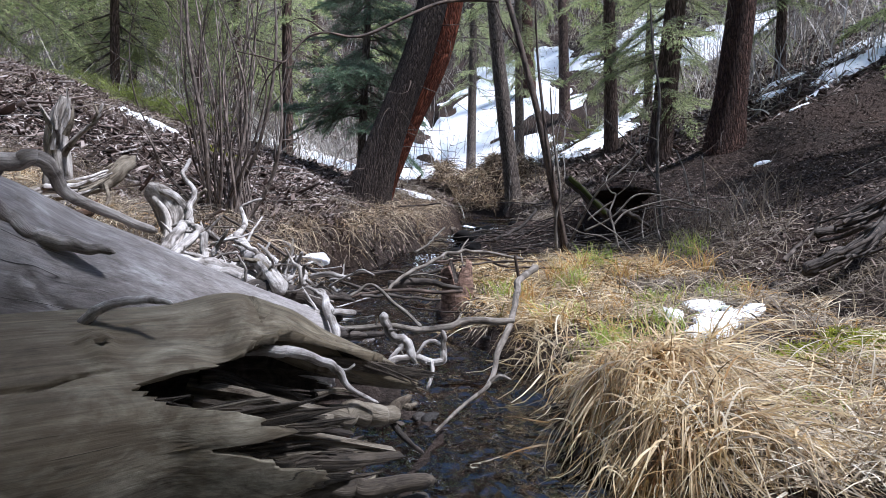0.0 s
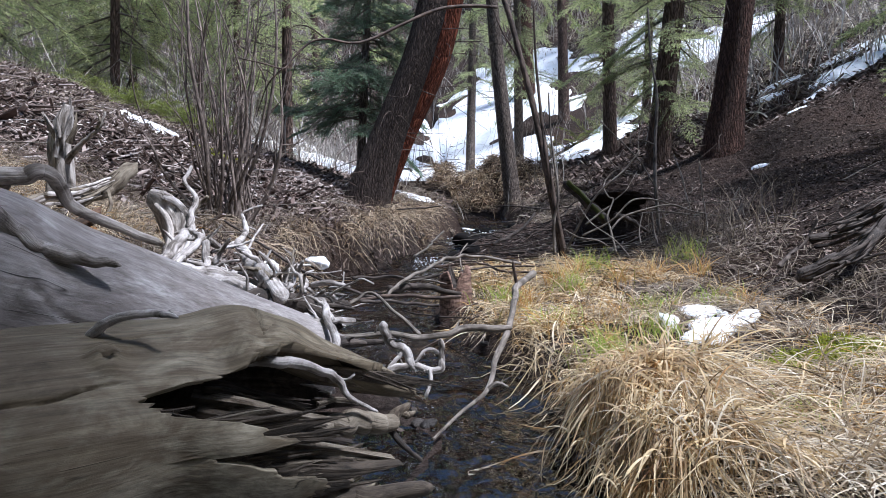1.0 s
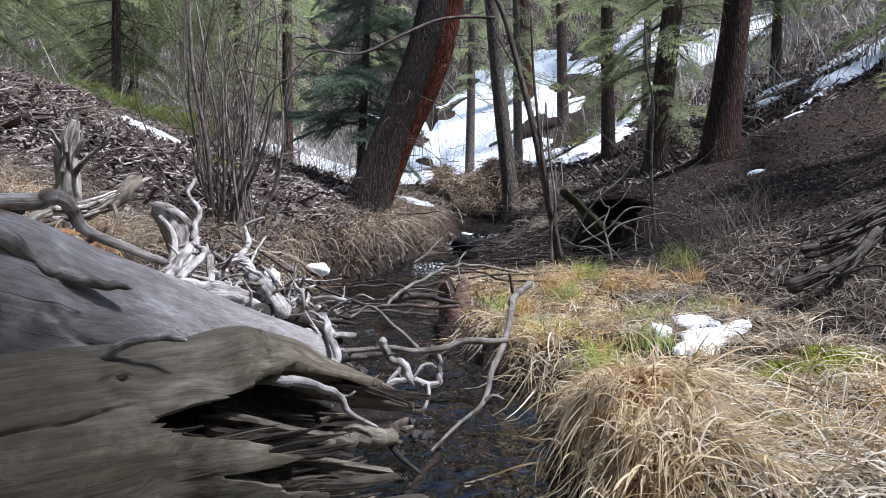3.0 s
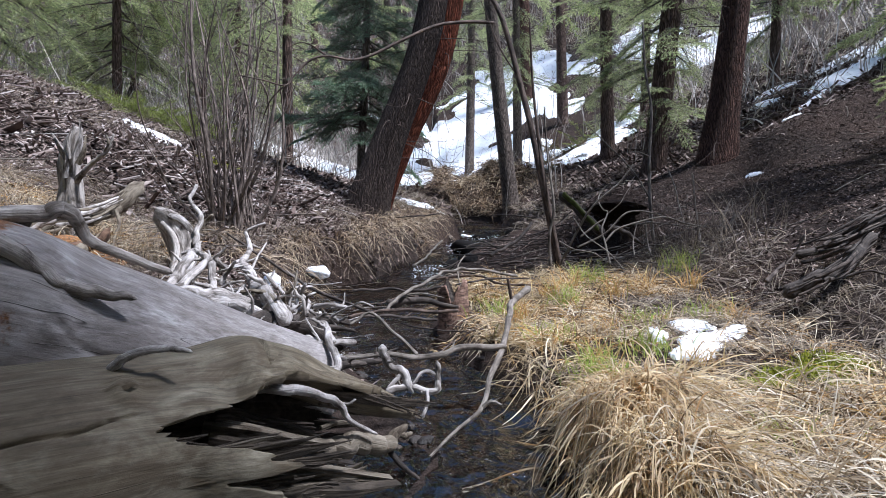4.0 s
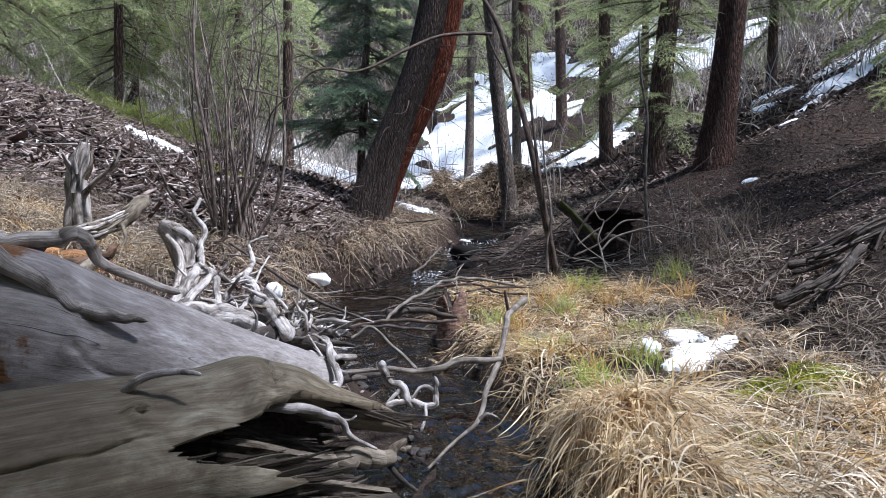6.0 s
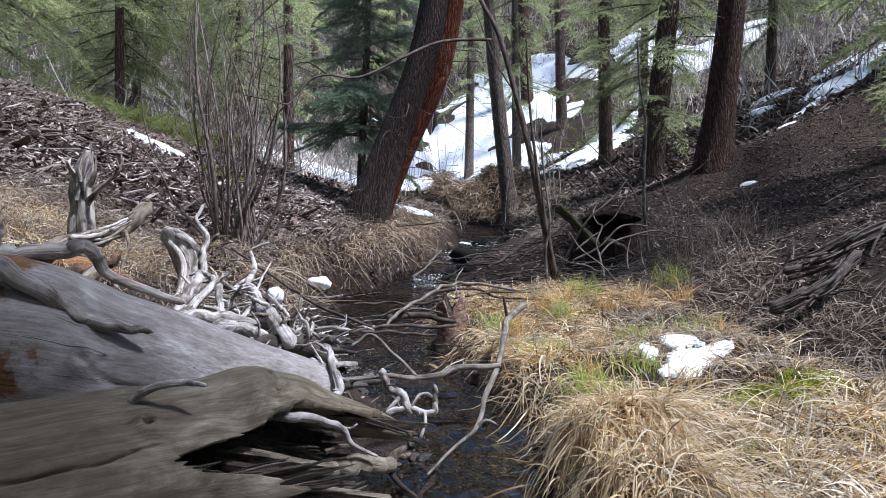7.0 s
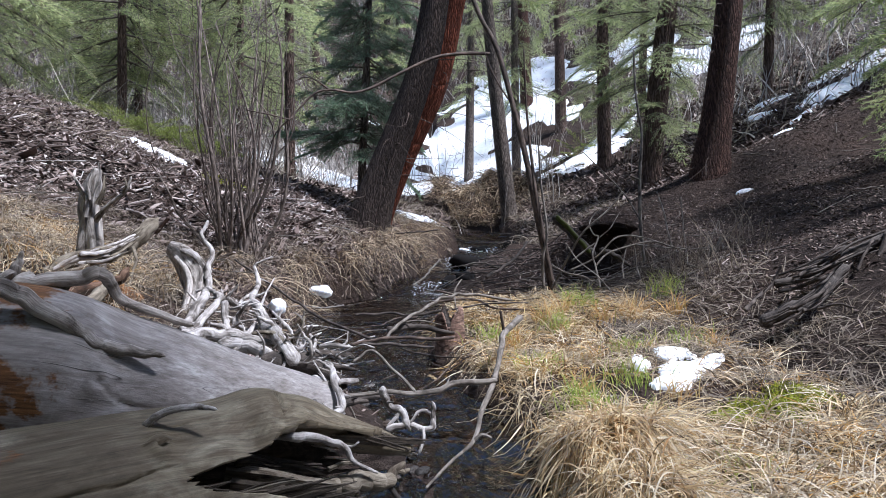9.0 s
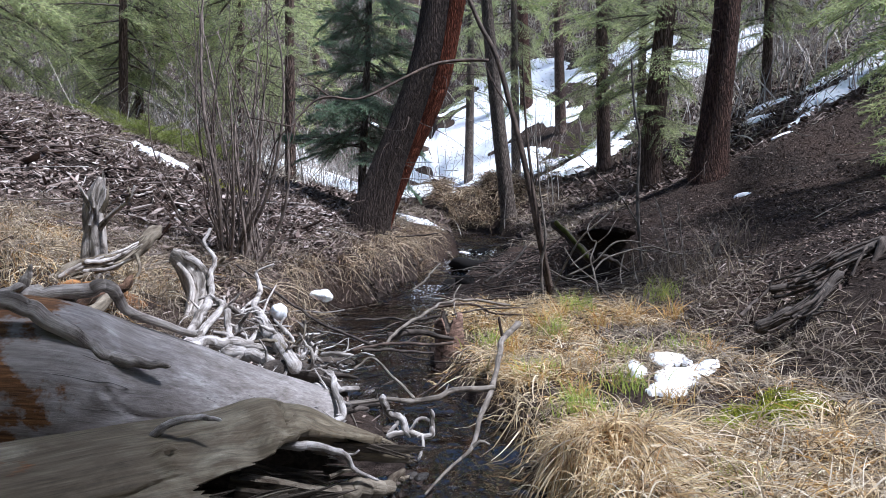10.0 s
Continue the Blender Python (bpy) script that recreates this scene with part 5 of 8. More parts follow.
limb("root", far_log, WOOD_PALE, [(-0.48, 2.2, 0.34, 0.0132), (-0.43, 2.16, 0.36, 0.0111), (-0.4, 2.14, 0.38, 0.0092), (-0.36, 2.1, 0.41, 0.0072)], 0.25, 1.0, 8)
limb("root", far_log, GREY_PLAIN, [(-0.48, 2.15, 0.36, 0.0103), (-0.43, 2.1, 0.4, 0.0085), (-0.43, 2.1, 0.45, 0.007), (-0.46, 2.14, 0.47, 0.0055), (-0.48, 2.13, 0.51, 0.0039)], 0.25, 1.0, 8)
limb("root", far_log, WOOD_PALE, [(-0.76, 2.14, 0.37, 0.0064), (-0.77, 2.14, 0.39, 0.0045), (-0.81, 2.19, 0.39, 0.0026)], 0.25, 1.0, 8)
limb("root", far_log, WOOD_PALE, [(-0.83, 2.29, 0.38, 0.0073), (-0.81, 2.31, 0.38, 0.0065), (-0.79, 2.35, 0.39, 0.0057), (-0.77, 2.35, 0.41, 0.0048), (-0.75, 2.35, 0.43, 0.0039)], 0.25, 1.0, 8)
limb("root", far_log, WOOD_PALE, [(-0.38, 2.35, 0.39, 0.0078), (-0.35, 2.32, 0.4, 0.0061), (-0.34, 2.38, 0.41, 0.0047), (-0.34, 2.4, 0.44, 0.0031)], 0.25, 1.0, 8)
limb("root", far_log, WOOD_PALE, [(-0.56, 2.19, 0.36, 0.0127), (-0.53, 2.23, 0.38, 0.0114), (-0.49, 2.23, 0.41, 0.0099), (-0.48, 2.27, 0.44, 0.0086), (-0.45, 2.23, 0.49, 0.0069)], 0.25, 1.0, 8)
limb("root", far_log, WOOD_PALE, [(-0.46, 2.28, 0.41, 0.0088), (-0.44, 2.23, 0.45, 0.0064), (-0.42, 2.25, 0.46, 0.0042)], 0.25, 1.0, 8)
limb("root", far_log, WOOD_PALE, [(-0.58, 2.28, 0.41, 0.0063), (-0.55, 2.31, 0.39, 0.0056), (-0.51, 2.32, 0.37, 0.0049), (-0.48, 2.31, 0.34, 0.0041), (-0.47, 2.33, 0.3, 0.0034)], 0.25, 1.0, 8)
limb("root", far_log, WOOD_PALE, [(-0.51, 2.16, 0.33, 0.0145), (-0.52, 2.19, 0.37, 0.0106), (-0.57, 2.23, 0.4, 0.0066)], 0.25, 1.0, 8)
limb("root", far_log, GREY_PLAIN, [(-0.84, 2.46, 0.49, 0.0094), (-0.79, 2.45, 0.48, 0.0063), (-0.76, 2.45, 0.46, 0.0031)], 0.25, 1.0, 8)
limb("root", far_log, WOOD_PALE, [(-0.5, 2.29, 0.39, 0.0099), (-0.51, 2.33, 0.43, 0.0069), (-0.48, 2.29, 0.48, 0.0036)], 0.25, 1.0, 8)
limb("root", far_log, WOOD_PALE, [(-0.81, 2.3, 0.38, 0.0101), (-0.76, 2.31, 0.39, 0.0078), (-0.7, 2.29, 0.4, 0.0056), (-0.63, 2.25, 0.42, 0.0033)], 0.25, 1.0, 8)
limb("root", far_log, WOOD_PLAIN, [(-0.53, 2.15, 0.41, 0.0145), (-0.53, 2.14, 0.44, 0.0128), (-0.57, 2.2, 0.46, 0.0114), (-0.61, 2.21, 0.47, 0.0098), (-0.65, 2.18, 0.47, 0.008)], 0.25, 1.0, 8)

# curled stump behind the tangle
curled = thing("root_stump", "curled grey weathered root stump on the bank", "stump", at=(-1.5, 3.6, 0.3))
part("trunk", tube(Geo(), [(-1.376, 3.28, 0.72, 0.035), (-1.308, 3.24, 0.682, 0.06), (-1.247, 3.2, 0.625, 0.075), (-1.193, 3.13, 0.56, 0.082), (-1.172, 3.05, 0.492, 0.082), (-1.159, 2.95, 0.415, 0.075)], 60, 56, 0.34, 8, 0.5), GREY_PLAIN, curled)
part("ridge", tube(Geo(), [(-1.284, 3.2, 0.713, 0.016), (-1.209, 3.17, 0.686, 0.022), (-1.133, 3.1, 0.625, 0.022), (-1.092, 3.03, 0.561, 0.02), (-1.098, 2.97, 0.491, 0.018), (-1.106, 2.9, 0.435, 0.018)], 40, 20, 0.3, 9, 0.7), WOOD_PALE, curled)
part("ridge", tube(Geo(), [(-1.306, 3.17, 0.681, 0.014), (-1.241, 3.12, 0.625, 0.02), (-1.195, 3.05, 0.556, 0.02), (-1.188, 2.98, 0.478, 0.02), (-1.18, 2.92, 0.434, 0.02)], 40, 16, 0.3, 10, 0.7), GREY_PLAIN, curled)
limb("root", curled, WOOD_PALE, [(-1.16, 3.23, 0.86, 0.0117), (-1.18, 3.19, 0.79, 0.0137), (-1.11, 3.14, 0.72, 0.0156), (-1.11, 3.1, 0.67, 0.0176), (-1.11, 3.05, 0.6, 0.0194)])
limb("root", curled, WOOD_PLAIN, [(-1.06, 3.14, 0.72, 0.0114), (-1.1, 3.14, 0.68, 0.0128), (-1.12, 3.1, 0.63, 0.0141)])

# upright snag and old log in the grass
snag = thing("snag", "short grey broken snag standing in dry grass", "stump", at=(-1.9, 3.4, 0.5))
part("trunk", tube(Geo(), [(-1.665, 3.06, 0.56, 0.075), (-1.661, 3.05, 0.777, 0.06), (-1.659, 3.05, 0.85, 0.052), (-1.669, 3.05, 0.927, 0.05), (-1.659, 3.05, 1.0, 0.045), (-1.643, 3.05, 1.058, 0.036), (-1.624, 3.05, 1.116, 0.02)], 44, 32, 0.3, 4, 0.8), GREY_PLAIN, snag)
plank(snag, GREY_PLAIN, [(-1.647, 3.0, 0.958, 0.016), (-1.679, 3.0, 1.013, 0.014), (-1.72, 3.0, 1.094, 0.006)], 0.014, 70, 16)
plank(snag, WOOD_PALE, [(-1.608, 2.99, 0.981, 0.014), (-1.587, 2.99, 1.052, 0.012), (-1.587, 2.99, 1.13, 0.004)], 0.014, 71, 16)
plank(snag, GREY_PLAIN, [(-1.631, 2.98, 0.968, 0.012), (-1.632, 2.98, 1.039, 0.01), (-1.618, 2.99, 1.106, 0.004)], 0.014, 72, 16)
plank(snag, WOOD_PLAIN, [(-1.605, 3.0, 0.946, 0.013), (-1.576, 3.0, 1.006, 0.01), (-1.578, 3.02, 1.068, 0.004)], 0.014, 73, 16)
plank(snag, WOOD_PALE, [(-1.658, 2.99, 0.886, 0.012), (-1.646, 2.98, 0.956, 0.01), (-1.649, 2.98, 1.027, 0.004)], 0.014, 74, 16)
limb("branch_stub", snag, GREY_PLAIN, [(-1.633, 3.03, 0.865, 0.02), (-1.572, 3.0, 0.922, 0.016), (-1.512, 2.98, 0.968, 0.013), (-1.454, 2.96, 1.003, 0.011), (-1.426, 2.96, 1.069, 0.007)], 0.15)

limb("branch_stub", snag, WOOD_PLAIN, [(-1.466, 2.96, 0.998, 0.009), (-1.443, 2.95, 1.034, 0.007), (-1.452, 2.95, 1.067, 0.004)], 0.15)

old_log = thing("rotten_log", "grey rotten log half buried in dry grass", "log", at=(-1.9, 3.2, 0.4))
limb("trunk", old_log, WOOD_PLAIN, [(-1.74, 2.81, 0.63, 0.0516), (-1.65, 2.86, 0.69, 0.0491), (-1.54, 2.96, 0.71, 0.0473), (-1.5, 3.12, 0.75, 0.0459), (-1.44, 3.22, 0.85, 0.0435)], 0.3, 0.8, 20)
limb("splinter", old_log, GREY_PLAIN, [(-1.67, 2.73, 0.66, 0.0156), (-1.6, 2.78, 0.71, 0.0113), (-1.52, 2.86, 0.72, 0.0069)], 0.25, 0.5, 7)
limb("splinter", old_log, WOOD_PALE, [(-1.58, 2.79, 0.72, 0.0162), (-1.5, 2.87, 0.73, 0.0119), (-1.47, 3.0, 0.77, 0.0074)], 0.25, 0.5, 7)
limb("splinter", old_log, GREY_PLAIN, [(-1.66, 2.74, 0.67, 0.0085), (-1.58, 2.8, 0.71, 0.0074), (-1.5, 2.88, 0.72, 0.0063)], 0.25, 0.5, 7)
limb("splinter", old_log, WOOD_PLAIN, [(-1.59, 2.79, 0.72, 0.0163), (-1.51, 2.87, 0.74, 0.0103), (-1.47, 2.98, 0.76, 0.0041)], 0.25, 0.5, 7)
limb("splinter", old_log, GREY_PLAIN, [(-1.55, 2.83, 0.72, 0.0122), (-1.49, 2.93, 0.75, 0.0086), (-1.45, 3.04, 0.79, 0.0048)], 0.25, 0.5, 7)
limb("splinter", old_log, WOOD_PLAIN, [(-1.52, 2.85, 0.74, 0.0146), (-1.48, 2.97, 0.77, 0.011), (-1.44, 3.07, 0.83, 0.0071)], 0.25, 0.5, 7)
limb("splinter", old_log, WOOD_PALE, [(-1.55, 2.82, 0.73, 0.0114), (-1.49, 2.92, 0.76, 0.0094), (-1.45, 3.04, 0.8, 0.0072)], 0.25, 0.5, 7)
limb("splinter", old_log, WOOD_PLAIN, [(-1.58, 2.8, 0.67, 0.014), (-1.5, 2.88, 0.69, 0.0096), (-1.47, 3.0, 0.72, 0.0051)], 0.25, 0.5, 7)
limb("splinter", old_log, GREY_PLAIN, [(-1.66, 2.74, 0.67, 0.015), (-1.59, 2.79, 0.7, 0.0114), (-1.5, 2.87, 0.71, 0.0077)], 0.25, 0.5, 7)
limb("splinter", old_log, WOOD_PLAIN, [(-1.64, 2.75, 0.64, 0.0145), (-1.56, 2.82, 0.67, 0.0095), (-1.49, 2.91, 0.68, 0.0043)], 0.25, 0.5, 7)
limb("splinter", old_log, WOOD_PLAIN, [(-1.5, 2.87, 0.73, 0.008), (-1.47, 2.99, 0.76, 0.0063), (-1.43, 3.09, 0.83, 0.0044)], 0.25, 0.5, 7)
limb("splinter", old_log, GREY_PLAIN, [(-1.53, 2.85, 0.72, 0.0174), (-1.48, 2.96, 0.75, 0.0112), (-1.44, 3.06, 0.79, 0.0046)], 0.25, 0.5, 7)
limb("splinter", old_log, WOOD_PLAIN, [(-1.54, 2.84, 0.69, 0.0104), (-1.48, 2.94, 0.72, 0.0094), (-1.45, 3.05, 0.77, 0.0083)], 0.25, 0.5, 7)
limb("splinter", old_log, WOOD_PALE, [(-1.59, 2.79, 0.68, 0.0122), (-1.5, 2.87, 0.69, 0.0092), (-1.47, 2.99, 0.73, 0.0061)], 0.25, 0.5, 7)
limb("rotten_core", old_log, WOOD_ORANGE, [(-1.74, 2.68, 0.55, 0.075), (-1.62, 2.7, 0.57, 0.085), (-1.5, 2.74, 0.56, 0.08), (-1.38, 2.8, 0.53, 0.06)], 0.5, 0.8, 20)
limb("trunk", old_log, WOOD_ROT, [(-1.54, 2.51, 0.55, 0.0421), (-1.45, 2.56, 0.58, 0.0381), (-1.4, 2.66, 0.59, 0.0344), (-1.35, 2.71, 0.64, 0.03)], 0.5, 0.7)
limb("trunk", old_log, WOOD_PLAIN, [(-1.33, 2.2, 0.5, 0.0419), (-1.35, 2.35, 0.54, 0.0399), (-1.35, 2.51, 0.59, 0.0374)], 0.3)
limb("branch_stub", old_log, WOOD_PLAIN, [(-1.45, 3.02, 0.74, 0.011), (-1.41, 2.96, 0.68, 0.0099), (-1.41, 2.91, 0.62, 0.0089), (-1.4, 2.8, 0.43, 0.0077)])
limb("branch_stub", old_log, WOOD_PLAIN, [(-1.3, 2.35, 0.51, 0.0133), (-1.28, 2.35, 0.53, 0.0089), (-1.26, 2.36, 0.55, 0.0044)])

# ---- sticks in and across the creek ----
def loose(name, label, mat, rows, category="stick", group="sticks across the creek", rough=0.12, sides=7):
    seed = int(abs(rows[0][0] * 331 + rows[0][1] * 577)) % 997
    q = smoothed(rows, 3 * len(rows))
    q[:, :3] += np.random.default_rng(seed).normal(0, 0.22, (len(q), 3)) * q[:, 3:]
    q[:, 3] *= 0.6
    rows = [*q, (*(1.15 * q[-1, :3] - 0.15 * q[-2, :3]), q[-1, 3] * 0.3)]
    return single(name, tube(Geo(), rows, 3 * len(rows) + 4, sides, rough, seed), mat, label, category, group)


forked = thing("forked_branch", "forked pale dead branch reaching from the grass into the water", "branch", at=(0.25, 2.0, 0.0))
limb("stem", forked, TWIG, [(-0.02, 1.86, 0.03, 0.0055), (0.05, 1.98, 0.06, 0.0077), (0.14, 2.08, 0.11, 0.0101), (0.18, 2.21, 0.19, 0.0133), (0.23, 2.37, 0.24, 0.0151), (0.29, 2.74, 0.3, 0.0181), (0.33, 3.0, 0.33, 0.0208), (0.43, 3.26, 0.36, 0.0236)], 0.12)
limb("branch", forked, TWIG, [(-0.29, 2.04, 0.28, 0.0099), (-0.15, 2.09, 0.28, 0.0113), (-0.07, 2.14, 0.26, 0.0127), (0.02, 2.19, 0.26, 0.0143), (0.07, 2.24, 0.27, 0.0158), (0.23, 2.37, 0.25, 0.0179)], 0.14)
limb("branch", forked, TWIG, [(-0.07, 2.14, 0.27, 0.0082), (-0.11, 2.19, 0.3, 0.008), (-0.16, 2.24, 0.33, 0.0078), (-0.21, 2.3, 0.37, 0.0076), (-0.25, 2.32, 0.38, 0.0073), (-0.28, 2.3, 0.36, 0.0069), (-0.3, 2.27, 0.35, 0.0065)])
limb("branch", forked, TWIG, [(0.14, 2.08, 0.11, 0.0101), (0.17, 2.08, 0.13, 0.0081), (0.2, 2.08, 0.12, 0.006)])
limb("branch", forked, TWIG_BROWN, [(0.33, 3.0, 0.32, 0.011), (0.32, 3.0, 0.37, 0.0096), (0.31, 3.0, 0.43, 0.0082)])
knee = thing("driftwood_piece", "bleached white crooked root piece caught at the log tip", "driftwood", at=(0.0, 1.8, 0.0))
limb("root", knee, WOOD_PALE, [(-0.16, 1.89, 0.34, 0.0167), (-0.14, 1.89, 0.29, 0.0173), (-0.1, 1.88, 0.27, 0.0178), (-0.08, 1.87, 0.23, 0.0184)])
limb("root", knee, WOOD_PALE, [(-0.14, 1.85, 0.22, 0.0146), (-0.08, 1.87, 0.23, 0.014), (-0.04, 1.87, 0.22, 0.0132), (0.0, 1.87, 0.22, 0.0125), (-0.0, 1.89, 0.25, 0.0119), (0.0, 1.89, 0.29, 0.0111)])
limb("root", knee, WOOD_PALE, [(-0.0, 1.89, 0.26, 0.0074), (-0.04, 1.89, 0.27, 0.0065), (-0.07, 1.87, 0.24, 0.0055)])
limb("root", knee, WOOD_PALE, [(-0.03, 1.86, 0.22, 0.0073), (-0.03, 1.84, 0.19, 0.0073), (-0.04, 1.82, 0.16, 0.0072)])
limb("root", knee, WOOD_PALE, [(-0.1, 1.88, 0.27, 0.0092), (-0.12, 1.87, 0.25, 0.0083), (-0.14, 1.86, 0.23, 0.0073)])
loose("stick", "thin dead stick lying across the dark creek", WOOD_DARK, [(-1.32, 4.21, 0.6, 0.0111), (-1.08, 4.0, 0.49, 0.0121), (-0.86, 3.8, 0.39, 0.0129), (-0.69, 3.6, 0.33, 0.0135), (-0.5, 3.44, 0.28, 0.0143), (-0.33, 3.29, 0.24, 0.0149)])
loose("stick", "thin dead stick lying across the dark creek", TWIG, [(-0.27, 3.34, 0.24, 0.0151), (-0.21, 3.44, 0.3, 0.015), (-0.14, 3.55, 0.33, 0.0149), (-0.04, 3.7, 0.37, 0.0149), (0.06, 3.85, 0.4, 0.0149), (0.2, 4.0, 0.4, 0.0148), (0.46, 4.1, 0.35, 0.0145)])
loose("stick", "thin dead stick lying across the dark creek", WOOD_DARK, [(-0.51, 3.99, 0.27, 0.0142), (-0.3, 3.99, 0.28, 0.0142), (-0.19, 3.99, 0.27, 0.0142), (0.06, 4.0, 0.3, 0.0142)])
loose("stick", "thin dead stick lying across the dark creek", TWIG_BROWN, [(-0.44, 3.24, 0.23, 0.0147), (-0.24, 3.29, 0.25, 0.0149), (-0.01, 3.34, 0.24, 0.0151), (0.09, 3.39, 0.24, 0.0153)])
loose("stick", "thin dead stick lying across the dark creek", WOOD_DARK, [(-0.38, 3.19, 0.24, 0.0145), (-0.21, 3.21, 0.23, 0.0131), (-0.02, 3.24, 0.21, 0.0118)])
loose("stick", "thin dead stick lying across the dark creek", TWIG, [(-0.21, 3.49, 0.3, 0.0094), (-0.1, 3.5, 0.31, 0.0079), (0.02, 3.49, 0.29, 0.0063)])
loose("stick", "thin dead stick lying across the dark creek", WOOD_DARK, [(-0.26, 3.49, 0.26, 0.0377), (-0.1, 3.54, 0.27, 0.0287), (0.09, 3.54, 0.23, 0.0191)])
loose("stick", "thin dead stick lying across the dark creek", TWIG, [(-0.21, 5.2, 0.32, 0.0135), (-0.12, 5.4, 0.37, 0.014), (-0.07, 5.6, 0.42, 0.0145), (0.01, 5.81, 0.49, 0.015)])
loose("stick", "thin dead stick lying across the dark creek", TWIG_BROWN, [(-0.02, 4.6, 0.35, 0.0121), (0.22, 4.5, 0.33, 0.0099), (0.48, 4.3, 0.37, 0.0076)])
loose("stick", "thin dead stick lying across the dark creek", WOOD_DARK, [(0.09, 3.9, 0.31, 0.0104), (0.31, 4.0, 0.34, 0.0089), (0.57, 4.1, 0.33, 0.0073)])
loose("stick", "thin dead stick lying across the dark creek", TWIG, [(0.16, 4.4, 0.45, 0.0077), (0.11, 4.2, 0.39, 0.0074), (0.12, 3.9, 0.31, 0.0069), (0.14, 3.69, 0.27, 0.0066)])
loose("stick", "thin dead stick lying across the dark creek", WOOD_DARK, [(0.35, 4.8, 0.43, 0.021), (0.56, 5.21, 0.5, 0.0203), (0.77, 5.82, 0.63, 0.02)])
loose("stick", "thin dead stick lying across the dark creek", WOOD_DARK, [(-0.48, 7.22, 0.68, 0.0123), (-0.23, 7.22, 0.69, 0.0123), (-0.02, 7.22, 0.72, 0.0123)])
loose("stick", "thin dead stick lying across the dark creek", TWIG, [(0.21, 5.61, 0.45, 0.0145), (0.36, 5.61, 0.48, 0.0121), (0.5, 5.6, 0.43, 0.0097)])
loose("stick", "thin dead stick lying across the dark creek", TWIG_BROWN, [(-0.05, 4.2, 0.32, 0.0148), (0.21, 4.2, 0.34, 0.0136), (0.38, 4.0, 0.31, 0.0118), (0.65, 3.9, 0.31, 0.0104)])

stump = thing("tree_stump", "small reddish rotten stump at the water's edge", "stump", at=(0.05, 3.65, 0.0))
g, core = Geo(), Geo()
r = np.random.default_rng(33)
broken_log(g, core, [(0.08, 3.6, -0.08, 0.1), (0.076, 3.605, 0.1, 0.085), (0.074, 3.61, 0.25, 0.078), (0.07, 3.62, 0.4, 0.074)],
           [(a, r.uniform(0.72, 0.98), 0.06) for a in range(0, 360, 30)] + [(360, 0.85, 0.06)], 0.03, 40, 120, 0.12, 35)
part("trunk", g, STUMP_WOOD, stump)
part("hollow", core, WOOD_DARK, stump)
part("core", tube(Geo(), [(0.078, 3.6, -0.05, 0.06), (0.076, 3.605, 0.12, 0.055), (0.074, 3.61, 0.25, 0.04)], 20, 20, 0.3, 3, 0.8), STUMP_WOOD, stump)

# old dark log and roots at the foot of the slope
dark_log = thing("fallen_log", "dark weathered fallen log at the foot of the slope", "log", at=(1.8, 3.1, 0.3))
limb("trunk", dark_log, WOOD_DARK, [(1.63, 3.12, 0.36, 0.0483), (1.74, 3.12, 0.42, 0.0447), (1.85, 3.14, 0.46, 0.0414), (1.99, 3.21, 0.53, 0.0385), (2.12, 3.29, 0.61, 0.0357)], 0.3, 0.7, 16)
limb("trunk", dark_log, WOOD_DARK, [(1.84, 3.46, 0.52, 0.0248), (2.01, 3.46, 0.56, 0.0295), (2.13, 3.46, 0.62, 0.0341), (2.26, 3.46, 0.69, 0.0388), (2.48, 3.52, 0.78, 0.0441)], 0.3, 0.7, 16)
limb("splinter", dark_log, WOOD_DARK, [(1.61, 3.07, 0.38, 0.0085), (1.71, 3.08, 0.42, 0.0066), (1.79, 3.08, 0.47, 0.0047), (1.91, 3.16, 0.51, 0.0028)], 0.35, 0.6, 8)
limb("splinter", dark_log, WOOD_DARK, [(1.89, 3.17, 0.52, 0.0106), (1.93, 3.14, 0.56, 0.0084), (2.03, 3.25, 0.59, 0.0065), (2.07, 3.24, 0.64, 0.0043)], 0.35, 0.6, 8)
limb("splinter", dark_log, WOOD_OLD, [(1.63, 3.02, 0.36, 0.0077), (1.75, 3.04, 0.41, 0.0071), (1.91, 3.14, 0.47, 0.0067), (2.03, 3.16, 0.56, 0.0061)], 0.35, 0.6, 8)
limb("splinter", dark_log, WOOD_OLD, [(1.72, 3.05, 0.44, 0.0142), (1.8, 3.06, 0.47, 0.0133), (1.89, 3.09, 0.51, 0.0124), (2.02, 3.23, 0.55, 0.0119)], 0.35, 0.6, 8)
limb("splinter", dark_log, WOOD_DARK, [(1.7, 3.08, 0.36, 0.0115), (1.78, 3.1, 0.4, 0.0092), (1.84, 3.06, 0.44, 0.0068), (1.97, 3.17, 0.48, 0.0047)], 0.35, 0.6, 8)
limb("splinter", dark_log, WOOD_DARK, [(1.78, 3.04, 0.43, 0.0111), (1.87, 3.13, 0.43, 0.0101), (1.92, 3.13, 0.47, 0.0088), (1.98, 3.17, 0.5, 0.0075)], 0.35, 0.6, 8)
limb("splinter", dark_log, WOOD_DARK, [(1.67, 3.06, 0.42, 0.0087), (1.78, 3.08, 0.47, 0.0081), (1.96, 3.2, 0.55, 0.0078), (2.1, 3.3, 0.63, 0.0073)], 0.35, 0.6, 8)
limb("splinter", dark_log, WOOD_OLD, [(1.61, 3.08, 0.36, 0.0115), (1.65, 3.04, 0.39, 0.0097), (1.69, 3.03, 0.42, 0.0081), (1.73, 3.03, 0.43, 0.0066)], 0.35, 0.6, 8)
